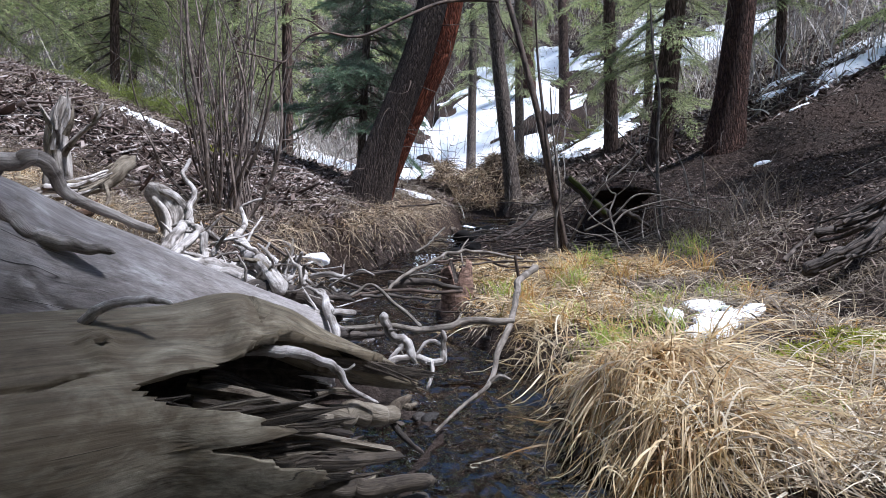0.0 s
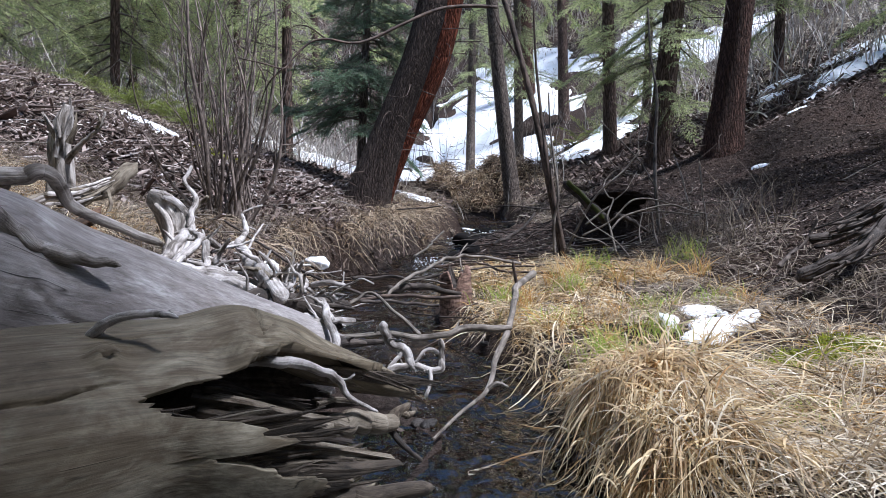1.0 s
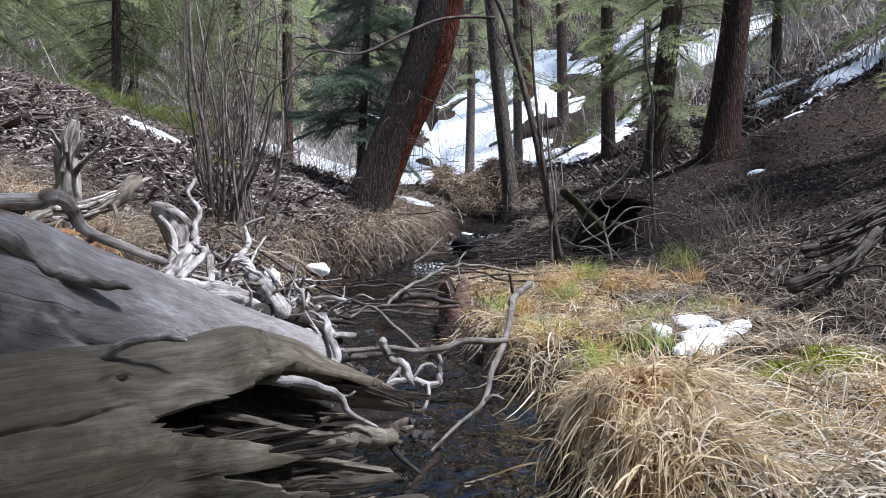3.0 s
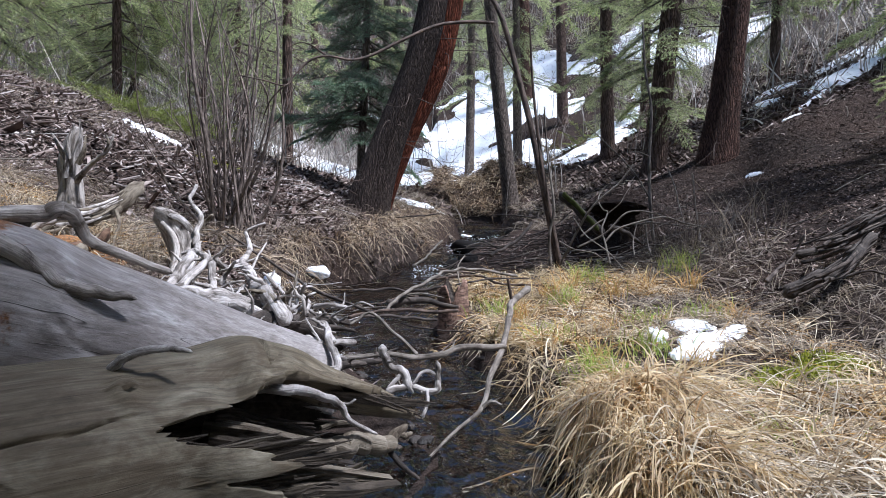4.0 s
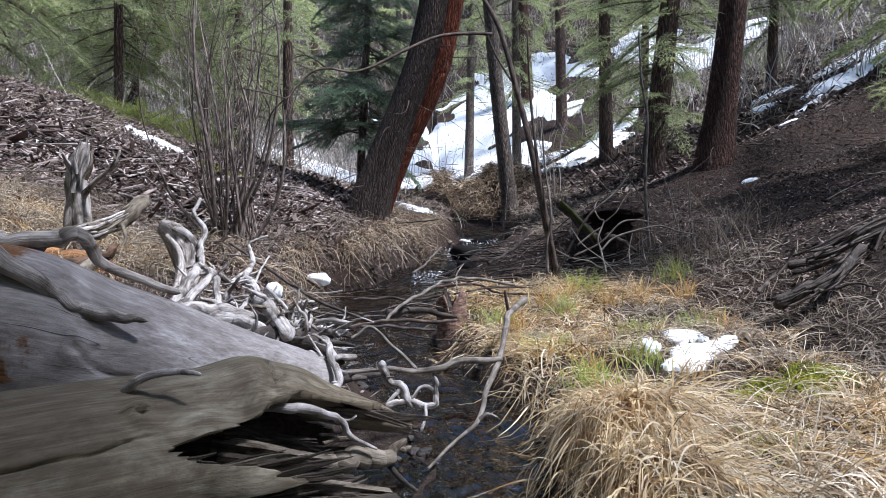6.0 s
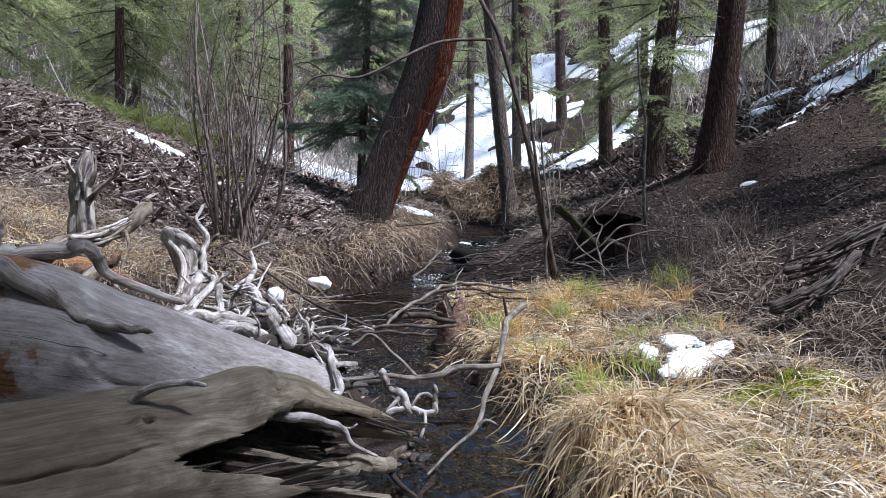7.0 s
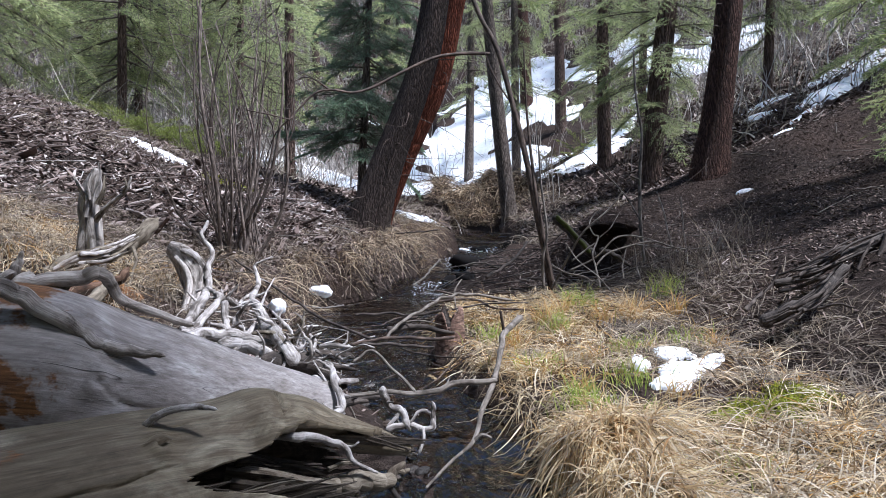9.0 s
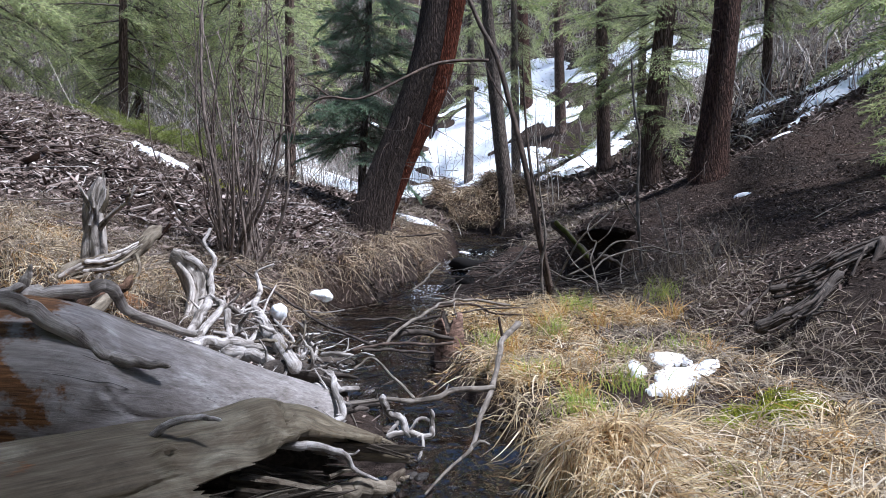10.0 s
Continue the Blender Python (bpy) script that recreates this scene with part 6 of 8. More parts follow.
limb("splinter", dark_log, WOOD_DARK, [(1.78, 3.09, 0.42, 0.0155), (1.9, 3.16, 0.46, 0.0126), (2.01, 3.21, 0.53, 0.0095), (2.13, 3.28, 0.59, 0.0063)], 0.35, 0.6, 8)
limb("splinter", dark_log, WOOD_OLD, [(1.93, 3.46, 0.55, 0.0085), (2.01, 3.36, 0.59, 0.0071), (2.16, 3.42, 0.65, 0.0061), (2.31, 3.48, 0.72, 0.005)], 0.35, 0.6, 8)
limb("splinter", dark_log, WOOD_DARK, [(1.84, 3.41, 0.48, 0.0138), (1.96, 3.44, 0.5, 0.0127), (2.04, 3.38, 0.55, 0.0113), (2.16, 3.46, 0.57, 0.0103)], 0.35, 0.6, 8)
limb("splinter", dark_log, WOOD_DARK, [(1.98, 3.37, 0.64, 0.0111), (2.06, 3.38, 0.68, 0.0086), (2.17, 3.42, 0.73, 0.006), (2.32, 3.48, 0.78, 0.0035)], 0.35, 0.6, 8)
limb("splinter", dark_log, WOOD_OLD, [(2.17, 3.37, 0.6, 0.0115), (2.26, 3.45, 0.64, 0.0091), (2.32, 3.4, 0.69, 0.0063), (2.49, 3.52, 0.71, 0.0037)], 0.35, 0.6, 8)
limb("splinter", dark_log, WOOD_DARK, [(1.97, 3.44, 0.55, 0.0111), (2.07, 3.39, 0.61, 0.0096), (2.19, 3.42, 0.65, 0.0083), (2.35, 3.45, 0.71, 0.0069)], 0.35, 0.6, 8)
limb("splinter", dark_log, WOOD_DARK, [(1.85, 3.46, 0.5, 0.0139), (1.94, 3.46, 0.53, 0.0117), (1.97, 3.36, 0.55, 0.0092), (2.06, 3.4, 0.58, 0.007)], 0.35, 0.6, 8)
limb("splinter", dark_log, WOOD_DARK, [(1.83, 3.4, 0.57, 0.0086), (1.94, 3.37, 0.62, 0.0079), (2.06, 3.39, 0.68, 0.0073), (2.22, 3.47, 0.72, 0.0068)], 0.35, 0.6, 8)
limb("splinter", dark_log, WOOD_OLD, [(2.09, 3.44, 0.59, 0.0078), (2.16, 3.41, 0.65, 0.0062), (2.3, 3.46, 0.7, 0.0047), (2.46, 3.48, 0.77, 0.0031)], 0.35, 0.6, 8)
limb("splinter", dark_log, WOOD_DARK, [(2.01, 3.44, 0.61, 0.0179), (2.11, 3.41, 0.66, 0.0146), (2.23, 3.43, 0.73, 0.0115), (2.42, 3.46, 0.8, 0.0083)], 0.35, 0.6, 8)
limb("splinter", dark_log, WOOD_OLD, [(1.92, 3.36, 0.57, 0.0123), (2.02, 3.41, 0.61, 0.0117), (2.12, 3.46, 0.62, 0.011), (2.14, 3.38, 0.68, 0.0099)], 0.35, 0.6, 8)
limb("splinter", dark_log, WOOD_OLD, [(1.89, 3.39, 0.59, 0.0121), (2.0, 3.42, 0.61, 0.0098), (2.1, 3.41, 0.66, 0.0073), (2.15, 3.38, 0.7, 0.0049)], 0.35, 0.6, 8)
limb("branch_stub", dark_log, WOOD_OLD, [(1.63, 3.34, 0.39, 0.0151), (1.72, 3.4, 0.45, 0.0133), (1.82, 3.46, 0.51, 0.0114), (1.87, 3.46, 0.61, 0.0093)], 0.35)
limb("branch_stub", dark_log, WOOD_OLD, [(2.22, 3.35, 0.6, 0.0121), (2.27, 3.38, 0.68, 0.0106), (2.33, 3.41, 0.75, 0.0092)], 0.35)
limb("root_mass", dark_log, WOOD_OLD, [(2.3, 3.35, 0.53, 0.0422), (2.38, 3.41, 0.64, 0.0367), (2.45, 3.47, 0.78, 0.031)], 0.35)
limb("root", dark_log, WOOD_OLD, [(1.81, 2.96, 0.45, 0.0108), (1.86, 2.9, 0.48, 0.008), (1.91, 2.85, 0.47, 0.0052)], 0.35)

mossy = thing("mossy_log", "mossy dead log bridging a dark hollow in the bank", "log", at=(1.0, 4.9, 0.3))
limb("trunk", mossy, WOOD_DARK, [(0.90, 5.09, 0.86, 0.038), (0.98, 5.01, 0.78, 0.042), (1.06, 4.92, 0.69, 0.045), (1.13, 4.82, 0.60, 0.047)], 0.14, 0.8, 16)
limb("moss_cover", mossy, MOSS_DARK, [(0.91, 5.03, 0.865, 0.026), (0.98, 4.96, 0.79, 0.026), (1.05, 4.87, 0.70, 0.025), (1.1, 4.79, 0.62, 0.022)], 0.3, 0.8, 16)
limb("branch_stub", mossy, WOOD_DARK, [(1.18, 4.71, 0.63, 0.0329), (1.26, 4.66, 0.6, 0.0244), (1.35, 4.61, 0.53, 0.0161)])

dead_stub = thing("dead_stub", "bleached forked dead stub among dry stalks", "stump", at=(2.1, 5.2, 0.2))
limb("stem", dead_stub, TWIG, [(2.18, 4.9, 0.33, 0.0385), (2.12, 4.95, 0.39, 0.0334), (2.11, 5.01, 0.49, 0.0283), (2.12, 5.01, 0.6, 0.0229), (2.16, 5.02, 0.7, 0.0174)], 0.2)
limb("stem", dead_stub, TWIG, [(2.1, 5.01, 0.54, 0.0218), (2.08, 5.01, 0.65, 0.0152), (2.07, 5.02, 0.71, 0.0087)], 0.2)

pale_stick = thing("dead_branch", "pale dead branch lying on the grass", "branch", at=(0.95, 1.7, 0.1))
limb("stem", pale_stick, TWIG, [(0.94, 1.93, 0.14, 0.0126), (0.96, 1.84, 0.117, 0.0135), (0.95, 1.74, 0.097, 0.0142), (0.95, 1.67, 0.081, 0.0151), (0.95, 1.63, 0.069, 0.0161)])
limb("twig", pale_stick, TWIG, [(0.96, 1.84, 0.117, 0.006), (1.0, 1.88, 0.14, 0.0046), (1.04, 1.92, 0.158, 0.0031)])


def leaning_trunk(x, y, top_x, height, radius, dy=0.0):
    z = on(x, y)
    return [(x, y, z, radius), (x + (top_x - x) * 0.35, y + dy * 0.35, z + height * 0.3, radius * 0.85), (x + (top_x - x) * 0.7, y + dy * 0.7, z + height * 0.65, radius * 0.55), (top_x, y + dy, z + height, radius * 0.1)]


# slim trees of the middle distance
conifer("spruce_tree", "slim grey conifer leaning over the creek head", leaning_trunk(1.2, 12.0, 0.35, 9, 0.13), [(0.5, 0.97, 26, 1.4, 0.5, -15)], NEEDLE, SPRAYS_MID, BARK, seed=41, sides=14, bare=16)
conifer("spruce_tree", "dark conifer with low green boughs on the slope", leaning_trunk(3.06, 10.0, 3.78, 9, 0.155), [(0.1, 0.42, 46, 0.8, 1.2, -12), (0.42, 0.97, 10, 1.2, 0.5, -15)], NEEDLE_LIGHT, SPRAYS_LIGHT, BARK_BROWN, seed=42, sides=14, bare=34, spread=26)
conifer("spruce_tree", "slender conifer with thin green boughs on the slope", leaning_trunk(3.1, 13.0, 2.9, 9, 0.12), [(0.1, 0.45, 38, 0.7, 1.1, -14), (0.45, 0.97, 8, 1.0, 0.4, -15)], NEEDLE_LIGHT, SPRAYS_LIGHT, BARK_BROWN, seed=43, sides=12, bare=14)
conifer("spruce_tree", "distant conifer trunk with red bark above the snow", leaning_trunk(2.7, 22.0, 2.2, 12, 0.19), [(0.4, 0.97, 26, 1.6, 0.5, -15)], NEEDLE, SPRAYS_FAR, BARK_RUST, seed=44, sides=10, bare=18, joined=True)
conifer("spruce_tree", "slim conifer with reddish bark behind the shrub", leaning_trunk(-2.25, 10.2, -2.2, 10, 0.075), [(0.22, 0.6, 24, 1.0, 1.2, -20), (0.6, 0.97, 22, 1.1, 0.4, -15)], NEEDLE_LIGHT, SPRAYS_MID, BARK_BROWN, seed=45, sides=12, bare=26)
conifer("spruce_tree", "young blue-green spruce with drooping boughs beside the leaning trunk", leaning_trunk(-1.0, 8.5, -0.72, 6.5, 0.05), [(0.13, 0.5, 84, 0.9, 0.7, -8), (0.45, 0.97, 14, 0.8, 0.3, -10)], NEEDLE_BLUE, SPRAYS_NEAR, BARK, seed=46, sides=12, bare=24, spread=34)

conifer("spruce_tree", "slim conifer with light green boughs beside the snow", leaning_trunk(1.75, 16.0, 1.6, 10, 0.1), [(0.2, 0.5, 34, 0.8, 1.2, -25), (0.5, 0.97, 10, 1.0, 0.4, -15)], NEEDLE_LIGHT, SPRAYS_LIGHT, BARK, seed=47, sides=12, bare=26, spread=24)
conifer("spruce_tree", "slim grey conifer standing in the snow", leaning_trunk(0.75, 19.0, 0.9, 11, 0.12), [(0.22, 0.5, 26, 0.9, 1.3, -25), (0.5, 0.97, 10, 1.0, 0.4, -15)], NEEDLE_LIGHT, SPRAYS_LIGHT, BARK, seed=48, sides=12, bare=30, spread=24)
conifer("spruce_tree", "young conifer with thin boughs among snow patches", leaning_trunk(4.4, 15.2, 4.5, 8, 0.09), [(0.12, 0.6, 44, 0.7, 1.0, -15), (0.6, 0.97, 12, 0.8, 0.3, -15)], NEEDLE_LIGHT, SPRAYS_LIGHT, BARK_BROWN, seed=49, sides=12, bare=20, spread=24)
conifer("fir_tree", "slim fir with soft light green boughs on the slope", leaning_trunk(5.6, 11.8, 5.7, 9, 0.08), [(0.12, 0.45, 40, 0.8, 1.2, -18), (0.45, 0.97, 10, 1.0, 0.4, -12)], NEEDLE_LIGHT, SPRAYS_LIGHT, BARK_BROWN, "", 63, sides=12, bare=12, spread=24)
# boughs of light fir over the left bank
for x, y, h, seed in ((-6.6, 9.8, 11, 51), (-5.2, 11.2, 10, 52), (-8.4, 12.5, 12, 53), (-3.7, 12.6, 9, 54), (-7.2, 14.5, 11, 55), (-5.8, 13.2, 9, 56), (-4.4, 14.8, 10, 57)):
    conifer("fir_tree", "light green fir with low hanging boughs above the bank", leaning_trunk(x, y, x + 0.2, h, 0.07), [(0.1, 0.42, 34, 1.3, 2.0, -12), (0.45, 0.97, 6, 1.4, 0.4, -12)], NEEDLE_LIGHT, SPRAYS_LIGHT, BARK_BROWN, "firs on the bank", seed, sides=12, bare=22)
# boughs reaching in from the right
conifer("fir_tree", "fir beside the path with soft green boughs hanging low", leaning_trunk(4.9, 6.2, 5.0, 8, 0.13), [(0.04, 0.35, 20, 1.5, 1.8, -22), (0.4, 0.97, 12, 1.5, 0.4, -12)], NEEDLE_LIGHT, SPRAYS_NEAR, BARK_BROWN, "", 61, sides=12, bare=8)
# unseen fir, added to throw shade on the bank by the brush
conifer("fir_tree", "tall fir added out of view to shade the creek bank", leaning_trunk(4.0, 4.5, 4.1, 8.0, 0.12), [(0.4, 0.97, 34, 1.2, 0.5, -10)], NEEDLE, SPRAYS_MID, BARK_BROWN, "", 64, sides=12, bare=0)
conifer("fir_tree", "fir with green boughs on the upper slope", leaning_trunk(7.4, 9.8, 7.5, 9, 0.16), [(0.05, 0.4, 26, 1.8, 2.1, -10), (0.4, 0.97, 22, 1.7, 0.4, -12)], NEEDLE, SPRAYS_MID, BARK_BROWN, "", 62, sides=12, bare=14)

# unseen firs added to shade the fallen trunks, and low dense ones further back
for x, y, h, seed in ((-1.75, -0.35, 2.1, 175), (-1.05, -1.15, 2.3, 176), (-2.5, -0.7, 2.6, 177), (0.05, -1.75, 2.3, 178), (-0.5, -1.35, 1.7, 179), (0.8, -1.7, 2.2, 180), (-0.3, -2.5, 3.0, 181)):
    conifer("fir_tree", "small dense young fir, added out of view to block low light", leaning_trunk(x, y, x + 0.03, h, 0.045), [(0.03, 0.97, 90, 0.72, 0.25, -5)], NEEDLE, SPRAYS_MID, BARK_BROWN, "young firs close to the creek", seed, sides=12, bare=0, spread=25)
for x, y, h, seed in ((-2.6, -1.7, 5.5, 171), (-1.3, -3.2, 6, 172), (-3.6, -0.4, 5.5, 174)):
    conifer("fir_tree", "young dense fir, added out of view to block low light", leaning_trunk(x, y, x + 0.1, h, 0.1), [(0.03, 0.97, 70, 1.5, 0.4, -10)], NEEDLE, SPRAYS_MID, BARK_BROWN, "young firs close to the creek", seed, sides=12, bare=0)
for x, y, h, seed in ((3.3, -0.1, 10.2, 71), (2.95, -0.65, 10.0, 76), (2.4, -1.2, 10.4, 78), (2.6, 0.1, 10.2, 73), (2.0, -0.45, 10.4, 79)):
    conifer("fir_tree", "tall fir with a high crown, added out of view to shade the logs", leaning_trunk(x, y, x + 0.1, h, 0.15), [(0.66, 0.97, 30, 0.75, 0.45, -10)], NEEDLE, SPRAYS_MID, BARK_BROWN, "tall firs above the creek", seed, sides=12, bare=0)

# the forest behind and round about
r = np.random.default_rng(77)
models = []
for k in range(5):
    h = (11, 13, 9, 12, 14)[k]
    lo = (0.08, 0.3, 0.05, 0.45, 0.2)[k]
    line = [(0, 0, 0, 0.17), (0.05, 0, h * 0.3, 0.145), (0.0, 0.05, h * 0.65, 0.09), (0.05, 0, h, 0.012)]
    models.append(conifer("forest_tree", ("dense green conifer of the far forest and the ring added behind", "tall bare-stemmed conifer standing far off in the forest", "young bushy conifer of the far forest and the ring added behind", "tall conifer with a high crown far off in the forest", "straggly conifer standing far off in the forest")[k],
                          line, [(lo, 0.97, (54, 40, 56, 34, 44)[k], (2.0, 1.5, 1.7, 1.6, 1.9)[k], 0.35, -14)], (NEEDLE, NEEDLE, NEEDLE_LIGHT, NEEDLE, NEEDLE_LIGHT)[k], SPRAYS_FAR, (BARK, BARK_BROWN, BARK, BARK_BROWN, BARK)[k], "far forest", 80 + k, sides=9, bare=(14, 34, 6, 40, 30)[k], joined=True))
spots = []
while len(spots) < 80:
    x, y = r.uniform(-22, 26), r.uniform(13.5, 52)
    if 4 < x < 15 and y < 20 or x < -3 and r.uniform() < 0.72:
        continue
    if abs(x - 0.8) < 2.0 and y < 27:
        continue
    if x > -3 and y < 17 and x < 6:
        continue
    if all((x - a) ** 2 + (y - b) ** 2 > 2.2 for a, b in spots):
        spots.append((x, y))
while len(spots) < 124:      # round about on the other sides, unseen: closes the place, blocks sky light
    a, d = r.uniform(1.2, 2 * math.pi - 1.2), r.uniform(4.0, 10)
    x, y = d * math.sin(a), d * math.cos(a) - 0.5
    if (y < -2 or x < -2.5) and not (x > 0 and y > -4) and all((x - a1) ** 2 + (y - b1) ** 2 > 1.6 for a1, b1 in spots):
        spots.append((x, y))
for n, (x, y) in enumerate(spots):
    k = (int(r.integers(5)) if abs(x) < 3 else (1, 3, 4, 1, 3)[int(r.integers(5))]) if n < 80 else (0, 2)[n % 2]
    s = r.uniform(0.75, 1.25)
    m = pose(x, y, on(x, y, -0.05), r.normal(0, 2.5), r.normal(0, 2.5), r.uniform(0, 360)) @ Matrix.Scale(s, 4)
    if n < 5:
        models[n].matrix_basis = m
    else:
        copy_thing(models[k], m)


# low evergreen bushes along the top of the bank
def bush(label, cx, cy, rx, ry, count, needles, seed, low=0.35, high=0.75, steep=65):
    r = np.random.default_rng(seed)
    ob = thing("juniper_bush", label, "bush", "bushes on the bank", at=(cx, cy, on(cx, cy)))
    for k in range(count):
        a, d = r.uniform(0, 6.28), r.uniform(0, 1) ** 0.5
        x, y = cx + rx * d * math.cos(a), cy + ry * d * math.sin(a)
        branch(ob, SPRAYS_LIGHT, int(r.integers(4)), needles, (x, y, on(x, y)), a + r.normal(0, 0.6), radians(r.uniform(2, steep)), r.uniform(low, high))


bush("low yellow-green juniper bush on the bank", -3.75, 8.6, 0.45, 0.35, 110, MOSS_GREEN, 171, 0.28, 0.52, 46)
bush("low yellow-green juniper bush on the bank", -3.2, 8.5, 0.4, 0.35, 96, MOSS_GREEN, 172, 0.28, 0.5, 46)
bush("brownish low bush above the creek", 2.4, 14.2, 0.9, 0.5, 30, DEAD_NEEDLE, 175)
bush("brownish low bush above the creek", 3.4, 15.4, 0.8, 0.5, 24, MOSS_GREEN, 176)


# ---- shrubs ----
def shrub(name, label, base, stems, mat, spread=0.03, seed=0, twigs=4, category="shrub"):
    """Bare stems from one foot. stems: rows (top x, top y, top z, foot radius)."""
    r = np.random.default_rng(seed)
    ob = thing(name, label, category, at=base)
    b = np.array(base)
    for tx, ty, tz, rad in stems:
        foot = b + np.array([*r.normal(0, spread, 2), -0.05])
        tip = np.array([tx, ty, tz])
        bow = np.array([*r.normal(0, 0.075, 2), 0]) * np.linalg.norm(tip - foot)
        mid = [foot + (tip - foot) * s + bow * math.sin(math.pi * s) + r.normal(0, 0.022, 3) for s in (0, 0.25, 0.5, 0.75, 1)]
        rows = [(*p, rad * w) for p, w in zip(mid, (1.15, 0.95, 0.75, 0.5, 0.22))]
        stem = part("stem", tube(Geo(), rows, 22, 6, 0.12, int(r.integers(999))), mat, ob)
        for k in range(twigs):
            s = r.uniform(0.3, 0.95)
            i = min(3, int(s * 4))
            p = mid[i] + (mid[i + 1] - mid[i]) * (s * 4 - i)
            d = (tip - foot) / np.linalg.norm(tip - foot) + r.normal(0, 0.55, 3)
            ln = r.uniform(0.15, 0.5)
            q = p + d * ln * 0.5 + r.normal(0, 0.02, 3)
            e = p + d * ln + r.normal(0, 0.05, 3) + np.array([0, 0, 0.05])
            part("twig", tube(Geo(), [(*p, rad * 0.3), (*q, rad * 0.22), (*e, rad * 0.08)], 7, 4, cap=False), mat, stem)
    return ob


r = np.random.default_rng(5)
stems = []
for k in range(40):
    a = (k - 19.5) / 19
    stems.append((-1.56 + 0.3 * a + r.normal(0, 0.12), 4.9 + r.normal(0, 0.25), r.uniform(1.2, 2.9), r.uniform(0.0045, 0.0125)))
stems += [(-1.15, 4.8, 1.75, 0.014), (-2.05, 4.7, 1.25, 0.013), (-1.3, 4.9, 2.7, 0.013), (-1.7, 4.95, 2.9, 0.014)]
shrub("bare_shrub", "leafless grey-brown shrub with many upright stems on the bank", (-1.5, 4.85, on(-1.5, 4.85)), stems, STEM, 0.07, 6, 6)


# the arching shrub on the right bank
def bent(parent, name, mat, rows, sides=8):
    seed = int(abs(rows[0][0] * 331 + rows[1][1] * 577 + rows[-1][2] * 97)) % 997
    return part(name, tube(Geo(), rows, 8 * len(rows), sides, 0.1, seed), mat, parent)


arching = thing("arching_shrub", "leafless dark shrub with one long arching bough over the creek", "shrub", at=(0.95, 4.8, 0.3))
arch = bent(arching, "stem", TWIG_BROWN, [(0.82, 4.7, 0.35, 0.0252), (0.74, 4.72, 0.77, 0.0234), (0.64, 4.8, 1.3, 0.0218), (0.54, 4.87, 1.73, 0.0201), (0.44, 4.94, 2.11, 0.0184), (0.32, 5.0, 2.36, 0.0168), (0.21, 5.07, 2.65, 0.0151), (0.06, 5.14, 3.1, 0.0133)])
bent(arching, "stem", TWIG_BROWN, [(0.83, 4.65, 0.32, 0.0200), (0.76, 4.67, 0.69, 0.0169), (0.71, 4.73, 1.01, 0.0141), (0.68, 4.8, 1.3, 0.0112), (0.65, 4.87, 1.68, 0.0082), (0.63, 4.89, 2.1, 0.0051)])
bent(arching, "stem", TWIG, [(0.75, 4.6, 0.31, 0.0123), (0.74, 4.61, 0.57, 0.0105), (0.77, 4.62, 0.77, 0.0087), (0.74, 4.74, 1.14, 0.0069), (0.72, 4.76, 1.46, 0.0050)])
bent(arching, "stem", TWIG, [(0.81, 4.6, 0.37, 0.0099), (0.9, 4.56, 0.57, 0.0086), (1.01, 4.52, 0.77, 0.0073), (1.19, 4.53, 0.93, 0.0060), (1.28, 4.54, 1.05, 0.0048)])
bent(arch, "branch", TWIG_BROWN, [(0.38, 4.94, 2.08, 0.0132), (0.19, 4.84, 2.06, 0.0121), (-0.02, 4.74, 2.01, 0.0112), (-0.24, 4.63, 1.89, 0.0102), (-0.45, 4.52, 1.76, 0.0092), (-0.57, 4.42, 1.71, 0.0083), (-0.71, 4.32, 1.71, 0.0074), (-0.81, 4.27, 1.67, 0.0066), (-0.9, 4.21, 1.56, 0.0058), (-0.94, 4.16, 1.5, 0.0051), (-1.05, 4.11, 1.52, 0.0044), (-1.18, 4.06, 1.54, 0.0037)])
bent(arch, "branch", TWIG_BROWN, [(-0.71, 4.32, 1.71, 0.0058), (-0.8, 4.29, 1.77, 0.0045), (-0.87, 4.27, 1.78, 0.0032), (-0.94, 4.27, 1.75, 0.0019)])
bent(arch, "branch", TWIG_BROWN, [(-0.94, 4.16, 1.5, 0.0056), (-1.03, 4.15, 1.4, 0.0038), (-1.11, 4.19, 1.22, 0.0019)])
bent(arch, "branch", TWIG_BROWN, [(0.52, 4.87, 1.73, 0.0066), (0.42, 4.88, 1.89, 0.0051), (0.35, 4.89, 2.06, 0.0036), (0.27, 4.9, 2.27, 0.0022)])

sapling = thing("dead_sapling", "pale bare dead sapling on the slope", "sapling", at=(1.6, 5.4, 0.5))
bent(sapling, "stem", TWIG, [(1.66, 5.31, 0.47, 0.0155), (1.63, 5.33, 0.84, 0.0139), (1.63, 5.36, 1.16, 0.0124), (1.65, 5.4, 1.53, 0.0109), (1.61, 5.44, 1.85, 0.0094), (1.6, 5.5, 2.23, 0.0079)])
bent(sapling, "twig", TWIG, [(1.63, 5.33, 0.84, 0.0077), (1.49, 5.34, 1.06, 0.0060), (1.27, 5.4, 1.3, 0.0043), (1.14, 5.46, 1.44, 0.0026)])
bent(sapling, "twig", TWIG, [(1.64, 5.36, 1.16, 0.0077), (1.53, 5.34, 1.2, 0.0052), (1.47, 5.34, 1.19, 0.0025)])

